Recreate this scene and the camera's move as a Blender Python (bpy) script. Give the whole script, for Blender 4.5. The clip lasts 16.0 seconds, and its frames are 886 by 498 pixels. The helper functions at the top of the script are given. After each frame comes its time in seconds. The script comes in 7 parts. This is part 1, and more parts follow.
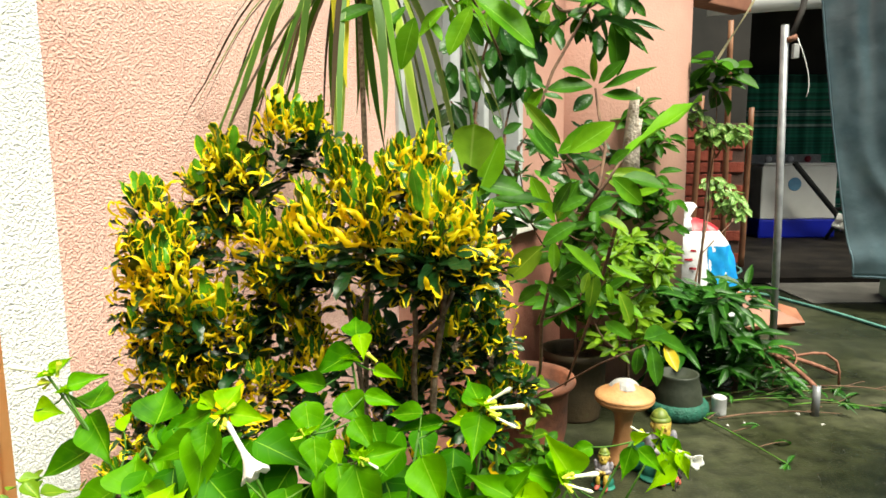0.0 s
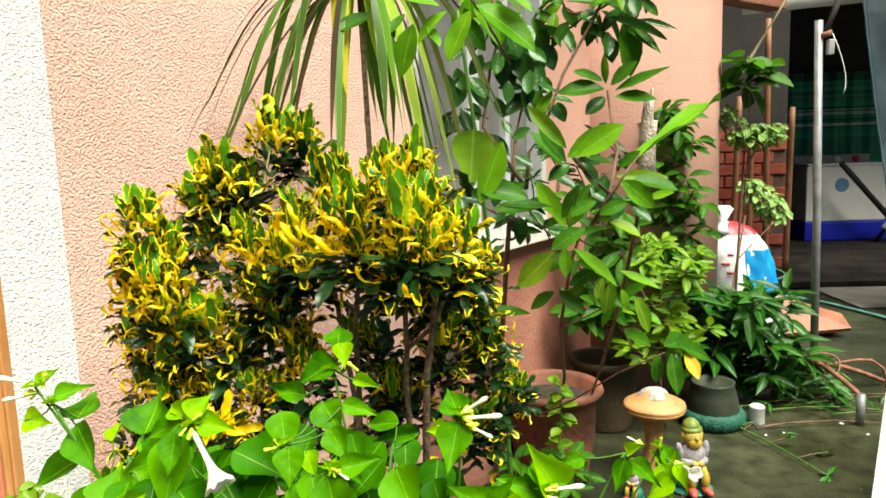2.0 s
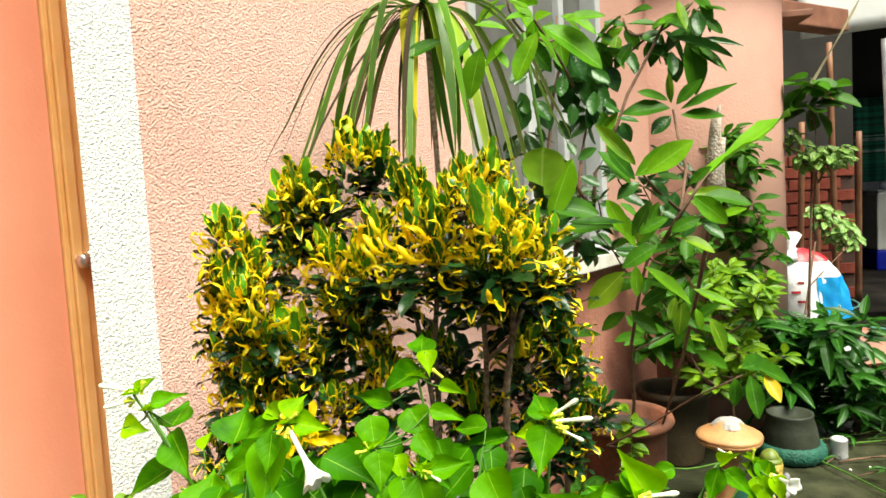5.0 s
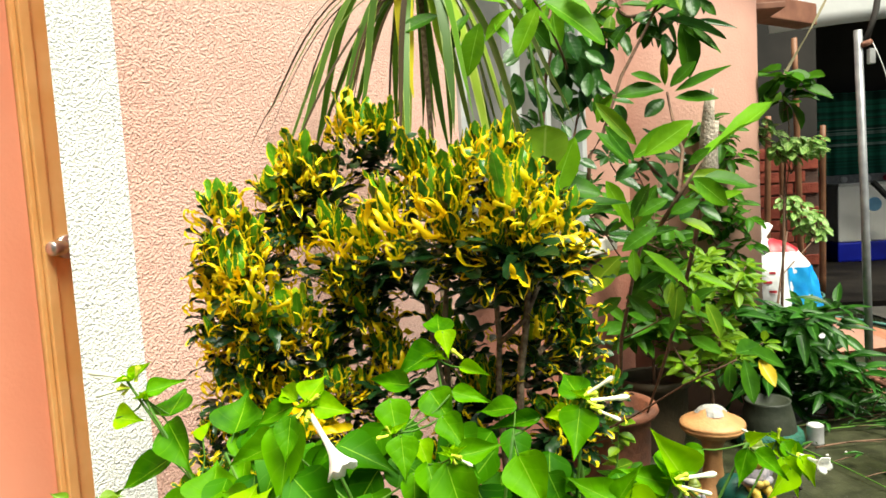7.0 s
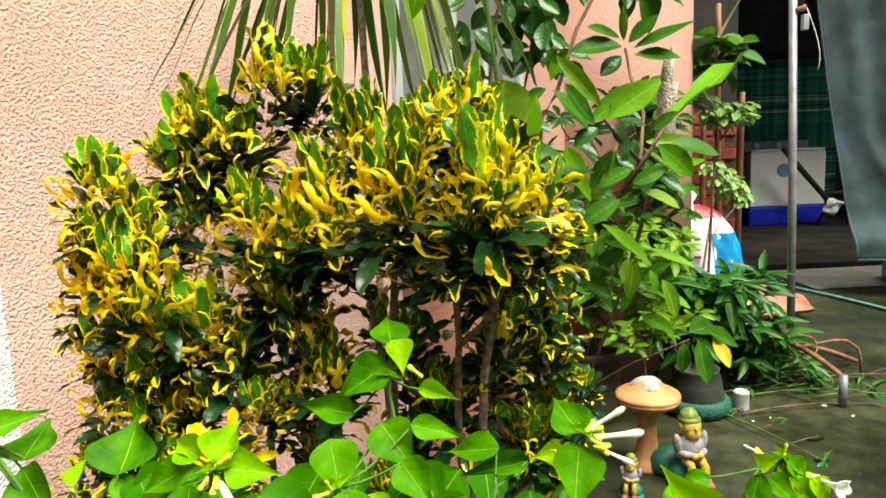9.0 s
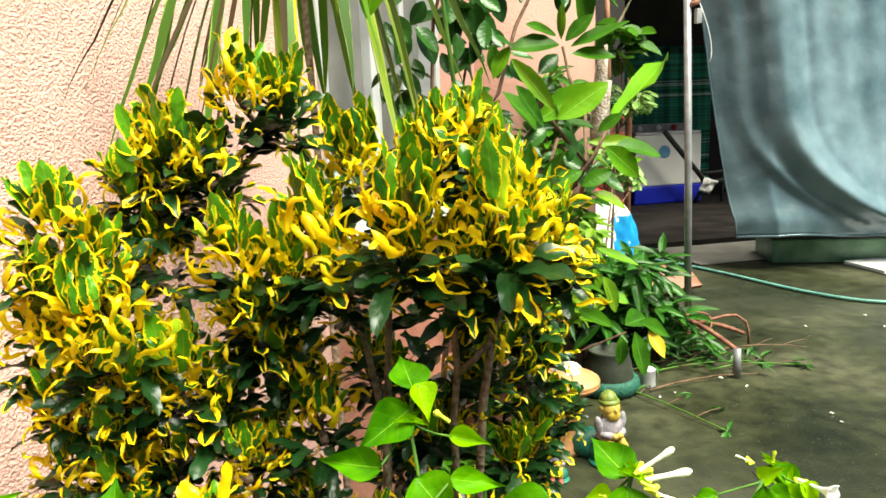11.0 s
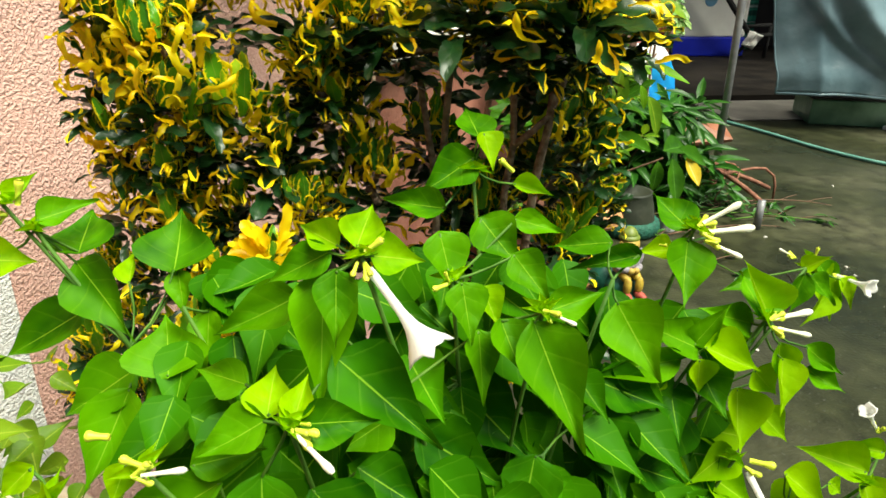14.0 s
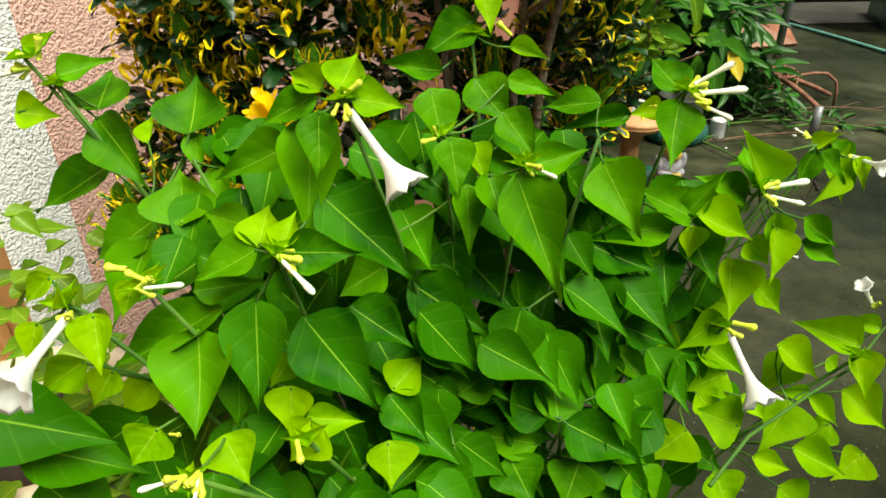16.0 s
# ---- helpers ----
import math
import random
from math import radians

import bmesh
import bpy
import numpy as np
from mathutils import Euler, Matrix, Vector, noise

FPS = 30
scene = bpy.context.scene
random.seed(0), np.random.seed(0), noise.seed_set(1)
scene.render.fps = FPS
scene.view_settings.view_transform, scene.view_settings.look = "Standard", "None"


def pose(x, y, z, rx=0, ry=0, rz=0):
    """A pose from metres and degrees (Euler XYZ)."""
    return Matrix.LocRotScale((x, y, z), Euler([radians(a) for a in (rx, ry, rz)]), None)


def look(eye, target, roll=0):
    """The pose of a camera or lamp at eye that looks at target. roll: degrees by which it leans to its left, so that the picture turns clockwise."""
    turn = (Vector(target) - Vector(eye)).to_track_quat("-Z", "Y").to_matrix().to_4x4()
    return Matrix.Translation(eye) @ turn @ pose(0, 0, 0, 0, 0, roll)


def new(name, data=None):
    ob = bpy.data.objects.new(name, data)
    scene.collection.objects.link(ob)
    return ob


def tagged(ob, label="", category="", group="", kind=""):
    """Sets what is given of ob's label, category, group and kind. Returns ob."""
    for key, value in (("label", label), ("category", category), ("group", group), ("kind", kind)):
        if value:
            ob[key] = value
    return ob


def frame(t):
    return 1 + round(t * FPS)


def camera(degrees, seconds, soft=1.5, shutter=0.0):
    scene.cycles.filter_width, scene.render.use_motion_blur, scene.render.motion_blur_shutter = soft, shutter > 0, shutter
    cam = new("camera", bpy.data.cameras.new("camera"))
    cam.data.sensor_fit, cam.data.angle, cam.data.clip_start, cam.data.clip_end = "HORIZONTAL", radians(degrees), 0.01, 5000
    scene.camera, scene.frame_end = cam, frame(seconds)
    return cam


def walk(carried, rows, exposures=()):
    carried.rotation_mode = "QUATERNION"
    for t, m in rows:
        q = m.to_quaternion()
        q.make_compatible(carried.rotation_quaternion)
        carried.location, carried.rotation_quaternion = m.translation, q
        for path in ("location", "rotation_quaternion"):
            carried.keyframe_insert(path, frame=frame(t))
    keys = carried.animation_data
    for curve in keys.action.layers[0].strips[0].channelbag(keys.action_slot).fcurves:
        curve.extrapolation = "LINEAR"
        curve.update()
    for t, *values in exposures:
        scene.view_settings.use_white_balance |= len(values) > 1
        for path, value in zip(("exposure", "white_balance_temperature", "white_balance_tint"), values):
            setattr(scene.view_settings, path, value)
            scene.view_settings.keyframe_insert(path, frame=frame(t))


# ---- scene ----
cam = camera(65.85, 16.0, soft=1.6)
# t, x, y, z, yaw, pitch, lean to the right
ROWS = [
    (0, 0.0000, 0.0000, 1.1000, -0.00, -8.50, 0.50),
    (0.5, 0.0144, 0.0065, 1.0955, 0.46, -7.32, 0.80),
    (1, 0.0376, 0.0196, 1.0924, 3.21, -8.47, 1.15),
    (1.5, 0.0593, 0.0235, 1.0917, 2.62, -7.97, 1.63),
    (2, 0.0661, 0.0145, 1.0937, 3.51, -7.66, 1.90),
    (2.5, 0.0674, 0.0151, 1.0916, 2.40, -7.58, 1.70),
    (3, 0.0626, 0.0186, 1.0844, 3.54, -7.22, 2.54),
    (3.5, 0.0583, 0.0123, 1.0854, 5.79, -4.53, 3.10),
    (4, 0.0535, 0.0047, 1.0807, 8.14, -4.40, 3.19),
    (4.2, 0.0532, -0.0013, 1.0776, 9.26, -4.34, 2.64),
    (6.3, -0.0201, 0.0015, 1.0400, 3.06, -4.12, 3.14),
    (6.5, -0.0249, 0.0007, 1.0390, 2.73, -4.41, 2.70),
    (7, -0.0274, 0.0339, 1.0377, 4.92, -4.64, 3.41),
    (7.5, -0.0199, 0.0885, 1.0354, 7.82, -5.90, 2.39),
    (8, -0.0220, 0.1303, 1.0303, 8.26, -7.32, 1.71),
    (8.5, -0.0559, 0.1669, 1.0408, 6.16, -6.63, 3.49),
    (9, -0.0667, 0.1965, 1.0471, -1.60, -8.33, 2.44),
    (9.2, -0.0721, 0.2083, 1.0544, -2.85, -7.45, 3.14),
    (11.3, -0.1751, 0.2479, 1.0886, -11.40, -11.01, 1.96),
    (11.5, -0.1823, 0.2409, 1.0835, -10.98, -11.47, 1.03),
    (12, -0.1947, 0.2366, 1.0684, -11.95, -14.69, 0.51),
    (12.5, -0.2042, 0.2340, 1.0508, -11.64, -17.46, 0.06),
    (13, -0.2078, 0.2370, 1.0371, -9.50, -19.42, -0.97),
    (13.5, -0.1997, 0.2429, 1.0216, -9.84, -22.05, -1.02),
    (14, -0.2035, 0.2398, 1.0147, -9.28, -23.00, -1.08),
    (14.5, -0.2059, 0.2342, 1.0019, -9.26, -25.53, -0.71),
    (15, -0.2018, 0.2218, 0.9901, -8.80, -27.59, 0.18),
    (15.5, -0.1982, 0.2149, 0.9864, -10.23, -28.71, -0.44),
    (16, -0.1673, 0.1970, 0.9895, -4.69, -30.22, -0.08),
]


def eye_pose(x, y, z, yaw, pitch, lean):
    return pose(x, y, z) @ pose(0, 0, 0, 0, 0, yaw) @ pose(0, 0, 0, 90 + pitch) @ pose(0, 0, 0, 0, 0, -lean)


walk(cam, [(t, eye_pose(*r)) for t, *r in ROWS], [(0, 0.90, 6500, 4), (9, 0.86, 6500, 4), (12, 1.32, 6500, 4), (13, 1.04, 6500, 4), (15, 0.50, 6500, 2), (16, 0.42, 6500, 2)])

# ---------------------------------------------------------------- light
world = bpy.data.worlds.new("sky")
scene.world = world
world.use_nodes = True
wn = world.node_tree
sky = wn.nodes.new("ShaderNodeTexSky")
sky.sky_type = "NISHITA"
sky.sun_disc = False
sky.sun_elevation = radians(63)
sky.sun_rotation = radians(137)
sky.air_density = 1.0
sky.dust_density = 4.0
wn.links.new(sky.outputs[0], wn.nodes["Background"].inputs[0])
wn.nodes["Background"].inputs[1].default_value = 0.026
sun = new("sun", bpy.data.lights.new("sun", "SUN"))
sun.data.energy = 5.7
sun.data.angle = radians(42)
sun.data.color = (1.0, 0.96, 0.82)
sun.matrix_world = look((1.2, -1.3, 3.5), (0, 0, 0))

# ---------------------------------------------------------------- materials
def nodes_of(name):
    m = bpy.data.materials.new(name)
    m.use_nodes = True
    nt = m.node_tree
    return m, nt, nt.nodes["Principled BSDF"], nt.nodes.new, nt.links.new


def ramp(nt, stops):
    r = nt.nodes.new("ShaderNodeValToRGB")
    e = r.color_ramp.elements
    while len(e) < len(stops):
        e.new(0.5)
    for el, (p, c) in zip(e, stops):
        el.position, el.color = p, (*c, 1)
    return r


def surface(name, c1, c2, scale=8.0, rough=0.6, bump=0.0, bump_scale=60.0, metal=0.0, spots=None, detail=6.0):
    """Two tones mixed by noise, fine relief by a second noise."""
    m, nt, b, nn, ln = nodes_of(name)
    co = nn("ShaderNodeTexCoord")
    n1 = nn("ShaderNodeTexNoise")
    n1.inputs["Scale"].default_value = scale
    n1.inputs["Detail"].default_value = detail
    ln(co.outputs["Object"], n1.inputs["Vector"])
    stops = [(0.35, c1), (0.65, c2)] + ([(0.74, spots)] if spots else [])
    r = ramp(nt, stops)
    ln(n1.outputs["Fac"], r.inputs["Fac"])
    ln(r.outputs["Color"], b.inputs["Base Color"])
    b.inputs["Roughness"].default_value = rough
    b.inputs["Metallic"].default_value = metal
    if bump:
        n2 = nn("ShaderNodeTexNoise")
        n2.inputs["Scale"].default_value = bump_scale
        n2.inputs["Detail"].default_value = 4
        ln(co.outputs["Object"], n2.inputs["Vector"])
        bp = nn("ShaderNodeBump")
        bp.inputs["Strength"].default_value = bump
        bp.inputs["Distance"].default_value = 0.01
        ln(n2.outputs["Fac"], bp.inputs["Height"])
        ln(bp.outputs["Normal"], b.inputs["Normal"])
    return m


def stucco(name, c1, c2, sunk=(0.82, 0.72, 0.68)):
    """Thrown plaster: rounded lumps about a centimetre across, the hollows between them coloured darker."""
    m, nt, b, nn, ln = nodes_of(name)
    co = nn("ShaderNodeTexCoord")
    n1 = nn("ShaderNodeTexNoise")
    n1.inputs["Scale"].default_value = 240
    n1.inputs["Detail"].default_value = 2.5
    n1.inputs["Roughness"].default_value = 0.6
    n2 = nn("ShaderNodeTexNoise")
    n2.inputs["Scale"].default_value = 3.2
    n2.inputs["Detail"].default_value = 5
    for n in (n1, n2):
        ln(co.outputs["Object"], n.inputs["Vector"])
    r = ramp(nt, [(0.3, c1), (0.7, c2)])
    ln(n2.outputs["Fac"], r.inputs["Fac"])
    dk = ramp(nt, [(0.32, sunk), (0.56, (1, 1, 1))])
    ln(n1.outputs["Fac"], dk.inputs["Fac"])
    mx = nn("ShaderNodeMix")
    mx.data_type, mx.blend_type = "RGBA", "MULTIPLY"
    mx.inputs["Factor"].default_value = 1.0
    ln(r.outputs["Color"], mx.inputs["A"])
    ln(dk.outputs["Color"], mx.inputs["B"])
    ln(mx.outputs["Result"], b.inputs["Base Color"])
    b.inputs["Roughness"].default_value = 0.85
    bp = nn("ShaderNodeBump")
    bp.inputs["Strength"].default_value = 1.0
    bp.inputs["Distance"].default_value = 0.0028
    hr = ramp(nt, [(0.30, (0, 0, 0)), (0.66, (1, 1, 1))])
    ln(n1.outputs["Fac"], hr.inputs["Fac"])
    ln(hr.outputs["Color"], bp.inputs["Height"])
    ln(bp.outputs["Normal"], b.inputs["Normal"])
    return m


def leafy(name, inner, outer, rim=None, rim_at=0.62, vein=None, rough=0.42, vary=0.25, light=0.30, veins=5.0, blotch=None, gloss=0.35, tip=0.0, thin=1.0, grain=28.0):
    """A leaf blade: u runs across (0..1), v along; midrib and side veins, a rim colour, and some light through it."""
    m, nt, b, nn, ln = nodes_of(name)
    uv = nn("ShaderNodeUVMap")
    sep = nn("ShaderNodeSeparateXYZ")
    ln(uv.outputs["UV"], sep.inputs[0])

    def math(op, a, c=None):
        q = nn("ShaderNodeMath")
        q.operation = op
        for k, v in enumerate((a, c)):
            if v is None:
                continue
            if isinstance(v, (int, float)):
                q.inputs[k].default_value = v
            else:
                ln(v, q.inputs[k])
        return q.outputs[0]

    def mix(f, a, c):
        q = nn("ShaderNodeMix")
        q.data_type = "RGBA"
        for key, v in (("Factor", f), ("A", a), ("B", c)):
            if isinstance(v, tuple):
                q.inputs[key].default_value = (*v, 1)
            elif isinstance(v, (int, float)):
                q.inputs[key].default_value = v
            else:
                ln(v, q.inputs[key])
        return q.outputs["Result"]

    across = math("ABSOLUTE", math("SUBTRACT", sep.outputs[0], 0.5))
    across = math("MULTIPLY", across, 2.0)
    info = nn("ShaderNodeObjectInfo")
    isl = nn("ShaderNodeNewGeometry")
    rnd = math("FRACT", math("ADD", info.outputs["Random"], isl.outputs["Random Per Island"]))
    co = nn("ShaderNodeTexCoord")
    nz = nn("ShaderNodeTexNoise")
    nz.inputs["Scale"].default_value = grain
    nz.inputs["Detail"].default_value = 4
    ln(co.outputs["Object"], nz.inputs["Vector"])
    col = mix(rnd, inner, outer)
    col = mix(math("MULTIPLY", nz.outputs["Fac"], vary), col, tuple(0.55 * v for v in inner))
    n4 = nn("ShaderNodeTexNoise")
    n4.inputs["Scale"].default_value = 2.3
    n4.inputs["Detail"].default_value = 2
    n4.noise_dimensions = "4D"
    ln(co.outputs["Object"], n4.inputs["Vector"])
    ln(math("MULTIPLY", rnd, 30.0), n4.inputs["W"])
    broad = ramp(nt, [(0.35, (0, 0, 0)), (0.75, (0.55, 0.55, 0.55))])
    ln(n4.outputs["Fac"], broad.inputs["Fac"])
    col = mix(broad.outputs["Color"], col, tuple(min(1.0, 1.35 * v) for v in outer))
    if blotch:
        n3 = nn("ShaderNodeTexNoise")
        n3.inputs["Scale"].default_value = 13
        n3.inputs["Detail"].default_value = 1
        ln(co.outputs["Object"], n3.inputs["Vector"])
        gate = ramp(nt, [(0.50, (0, 0, 0)), (0.58, (1, 1, 1))])
        ln(n3.outputs["Fac"], gate.inputs["Fac"])
        col = mix(gate.outputs["Color"], col, blotch)
    if rim:
        wob = math("ADD", across, math("MULTIPLY", math("SUBTRACT", nz.outputs["Fac"], 0.5), 0.9))
        if tip:
            wob = math("ADD", math("MULTIPLY", wob, 0.55), math("MULTIPLY", sep.outputs[1], tip))
        gate = ramp(nt, [(rim_at, (0, 0, 0)), (min(rim_at + 0.10, 1.0), (1, 1, 1))])
        ln(wob, gate.inputs["Fac"])
        col = mix(gate.outputs["Color"], col, rim)
    if vein:
        mid = ramp(nt, [(0.02 * thin, (1, 1, 1)), (0.075 * thin, (0, 0, 0))])
        ln(across, mid.inputs["Fac"])
        col = mix(mid.outputs["Color"], col, vein)
        side = math("FRACT", math("SUBTRACT", math("MULTIPLY", sep.outputs[1], veins), math("MULTIPLY", across, 1.1)))
        sv = ramp(nt, [(0.0, (0.12, 0.12, 0.12)), (0.03, (0.11, 0.11, 0.11)), (0.12, (0, 0, 0))])
        ln(side, sv.inputs["Fac"])
        col = mix(sv.outputs["Color"], col, vein)
        bp = nn("ShaderNodeBump")
        bp.inputs["Strength"].default_value = 0.5
        bp.inputs["Distance"].default_value = 0.002
        swell = math("MULTIPLY", math("MULTIPLY", side, math("SUBTRACT", 1.0, side)), 0.9)
        ln(math("ADD", math("MULTIPLY", swell, math("SUBTRACT", 1.0, across)), math("MULTIPLY", n4.outputs["Fac"], 2.4)), bp.inputs["Height"])
        ln(bp.outputs["Normal"], b.inputs["Normal"])
    ln(col, b.inputs["Base Color"])
    b.inputs["Roughness"].default_value = rough
    b.inputs["Specular IOR Level"].default_value = gloss
    tr = nn("ShaderNodeBsdfTranslucent")
    ln(col, tr.inputs["Color"])
    ms = nn("ShaderNodeMixShader")
    ms.inputs[0].default_value = light
    ln(b.outputs[0], ms.inputs[1])
    ln(tr.outputs[0], ms.inputs[2])
    ln(ms.outputs[0], nt.nodes["Material Output"].inputs["Surface"])
    return m


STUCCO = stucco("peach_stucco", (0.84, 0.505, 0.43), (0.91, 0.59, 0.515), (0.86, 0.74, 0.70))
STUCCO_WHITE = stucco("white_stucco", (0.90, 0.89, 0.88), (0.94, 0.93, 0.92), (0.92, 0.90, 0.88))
# Peach paint, lowered so the shade on the house corner is in it.
PEACH = surface("shaded_peach_paint", (0.45, 0.235, 0.185), (0.53, 0.30, 0.235), 2.5, 0.7, 0.25, 90)
SALMON = surface("salmon_paint", (0.84, 0.33, 0.20), (0.90, 0.40, 0.26), 2.0, 0.55, 0.12, 120)
# Reddish paint, taken darker still for the shade of the plants.
LOWPAINT = surface("shaded_red_peach_paint", (0.28, 0.105, 0.072), (0.38, 0.165, 0.115), 5.0, 0.75, 0.4, 70, spots=(0.36, 0.17, 0.11))
TANWOOD = surface("varnished_tan_wood", (0.80, 0.44, 0.15), (0.88, 0.54, 0.22), 9.0, 0.4, 0.08, 40)
GAP = surface("dark_gap", (0.05, 0.03, 0.02), (0.07, 0.04, 0.02), 30, 0.9)
STEEL = surface("brushed_steel", (0.62, 0.58, 0.52), (0.72, 0.68, 0.62), 20, 0.28, 0, 50, metal=0.9)
WHITEFRAME = surface("white_aluminium", (0.42, 0.43, 0.44), (0.52, 0.53, 0.54), 14, 0.35, 0.04, 90)
GREYPANE = surface("grey_curtained_pane", (0.10, 0.098, 0.092), (0.18, 0.175, 0.165), 6, 0.3, 0.05, 30)
SILL = surface("weathered_white_sill", (0.50, 0.46, 0.40), (0.72, 0.69, 0.63), 12, 0.7, 0.2, 60)
BROWNROOF = surface("brown_gutter", (0.20, 0.08, 0.05), (0.30, 0.13, 0.08), 10, 0.6, 0.1, 50)
def concrete(name):
    """Damp dark concrete: broad green-grey stains, mottling, pale specks, damp gloss."""
    m, nt, b, nn, ln = nodes_of(name)
    co = nn("ShaderNodeTexCoord")
    tex = []
    for sc, det in ((1.7, 8), (13.0, 6), (95.0, 3), (0.6, 3)):
        n = nn("ShaderNodeTexNoise")
        n.inputs["Scale"].default_value = sc
        n.inputs["Detail"].default_value = det
        ln(co.outputs["Object"], n.inputs["Vector"])
        tex.append(n.outputs["Fac"])

    def blend(mode, f, a, c):
        q = nn("ShaderNodeMix")
        q.data_type, q.blend_type = "RGBA", mode
        for key, v in (("Factor", f), ("A", a), ("B", c)):
            if isinstance(v, tuple):
                q.inputs[key].default_value = (*v, 1)
            elif isinstance(v, float):
                q.inputs[key].default_value = v
            else:
                ln(v, q.inputs[key])
        return q.outputs["Result"]

    r1 = ramp(nt, [(0.30, (0.012, 0.014, 0.005)), (0.52, (0.034, 0.037, 0.017)), (0.72, (0.074, 0.074, 0.044))])
    ln(tex[0], r1.inputs["Fac"])
    r2 = ramp(nt, [(0.30, (0.45, 0.45, 0.45)), (0.70, (1.35, 1.35, 1.3))])
    ln(tex[1], r2.inputs["Fac"])
    col = blend("MULTIPLY", 1.0, r1.outputs["Color"], r2.outputs["Color"])
    r3 = ramp(nt, [(0.66, (0, 0, 0)), (0.74, (0.75, 0.75, 0.75))])
    ln(tex[2], r3.inputs["Fac"])
    col = blend("MIX", r3.outputs["Color"], col, (0.16, 0.16, 0.14))
    r4 = ramp(nt, [(0.42, (0, 0, 0)), (0.62, (0.6, 0.6, 0.6))])
    ln(tex[3], r4.inputs["Fac"])
    col = blend("MIX", r4.outputs["Color"], col, (0.028, 0.032, 0.022))
    ln(col, b.inputs["Base Color"])
    rr = ramp(nt, [(0.35, (0.24, 0.24, 0.24)), (0.65, (0.55, 0.55, 0.55))])
    ln(tex[0], rr.inputs["Fac"])
    ln(rr.outputs["Color"], b.inputs["Roughness"])
    bp = nn("ShaderNodeBump")
    b.inputs["Specular IOR Level"].default_value = 0.18
    bp.inputs["Strength"].default_value = 0.6
    bp.inputs["Distance"].default_value = 0.005
    ln(tex[2], bp.inputs["Height"])
    ln(bp.outputs["Normal"], b.inputs["Normal"])
    return m


CONCRETE = concrete("wet_dark_concrete")
# Damp floor, darkened further so the roof's shade is in its colour.
INFLOOR = surface("damp_shaded_floor", (0.007, 0.006, 0.0055), (0.022, 0.018, 0.015), 4, 0.75, 0.3, 30)
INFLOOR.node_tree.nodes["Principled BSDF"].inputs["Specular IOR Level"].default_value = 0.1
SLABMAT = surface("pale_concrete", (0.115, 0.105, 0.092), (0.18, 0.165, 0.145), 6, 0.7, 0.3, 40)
# Near black: black metal parts, and the shade under the carport ceiling.
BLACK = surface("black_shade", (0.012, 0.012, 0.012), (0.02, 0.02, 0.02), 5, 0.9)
# Near black: carport walls with the interior's shade in their colour; dark parts.
DARKWALL = surface("near_black_surface", (0.02, 0.018, 0.016), (0.035, 0.03, 0.027), 3, 0.9, 0.1, 20)
REDBRICK = surface("red_brick", (0.22, 0.036, 0.022), (0.35, 0.075, 0.042), 9, 0.85, 0.4, 60)
MORTAR = surface("dark_mortar", (0.09, 0.05, 0.04), (0.14, 0.08, 0.06), 12, 0.9, 0.3, 60)
BAMBOO = surface("brown_bamboo", (0.19, 0.075, 0.035), (0.30, 0.135, 0.065), 7, 0.6, 0.1, 60)
TERRACOTTA = surface("terracotta", (0.075, 0.027, 0.014), (0.22, 0.075, 0.036), 9, 0.75, 0.3, 70, spots=(0.09, 0.05, 0.025))
POTBROWN = surface("mossy_brown_pot", (0.032, 0.024, 0.010), (0.065, 0.042, 0.018), 6, 0.7, 0.3, 60, spots=(0.08, 0.09, 0.03))
POTGREY = surface("dark_grey_pot", (0.018, 0.024, 0.014), (0.040, 0.045, 0.028), 8, 0.6, 0.2, 50)
POTGREEN = surface("dark_green_knit", (0.008, 0.07, 0.045), (0.012, 0.11, 0.07), 50, 0.7, 0.6, 120)
SOIL = surface("soil", (0.014, 0.010, 0.006), (0.034, 0.023, 0.014), 40, 0.95, 0.8, 90)
CREAM = surface("cream_pot", (0.62, 0.55, 0.40), (0.74, 0.68, 0.54), 5, 0.6, 0.1, 60)
BIRDTAN = surface("tan_fired_clay", (0.40, 0.19, 0.075), (0.54, 0.28, 0.11), 14, 0.55, 0.25, 90)
GREYPATCH = surface("grey_cement_patch", (0.30, 0.29, 0.27), (0.42, 0.41, 0.39), 30, 0.8, 0.4, 90)
POLE = surface("galvanised_pole", (0.20, 0.205, 0.22), (0.32, 0.325, 0.34), 20, 0.45, 0.1, 80, metal=0.35)
RUST = surface("rusty_iron", (0.16, 0.06, 0.035), (0.30, 0.13, 0.08), 30, 0.8, 0.4, 120)
CARDBOARD = surface("orange_plastic", (0.22, 0.075, 0.035), (0.34, 0.13, 0.065), 9, 0.5, 0.1, 60)
WHITECLOTH = surface("white_sheet", (0.78, 0.78, 0.78), (0.86, 0.86, 0.86), 3, 0.7, 0.15, 20)
WHITEPAINT = surface("white_paint", (0.82, 0.82, 0.82), (0.88, 0.88, 0.88), 3, 0.5, 0.05, 40)
WASHWHITE = surface("washer_white", (0.80, 0.78, 0.74), (0.88, 0.86, 0.82), 4, 0.4)
WASHBLUE = surface("washer_blue", (0.004, 0.012, 0.36), (0.008, 0.02, 0.48), 4, 0.4)
DIALBLUE = surface("dial_blue", (0.10, 0.25, 0.42), (0.14, 0.32, 0.5), 8, 0.5)
BAGWHITE = surface("white_plastic_bag", (0.74, 0.75, 0.76), (0.84, 0.84, 0.85), 12, 0.35, 0.4, 30)
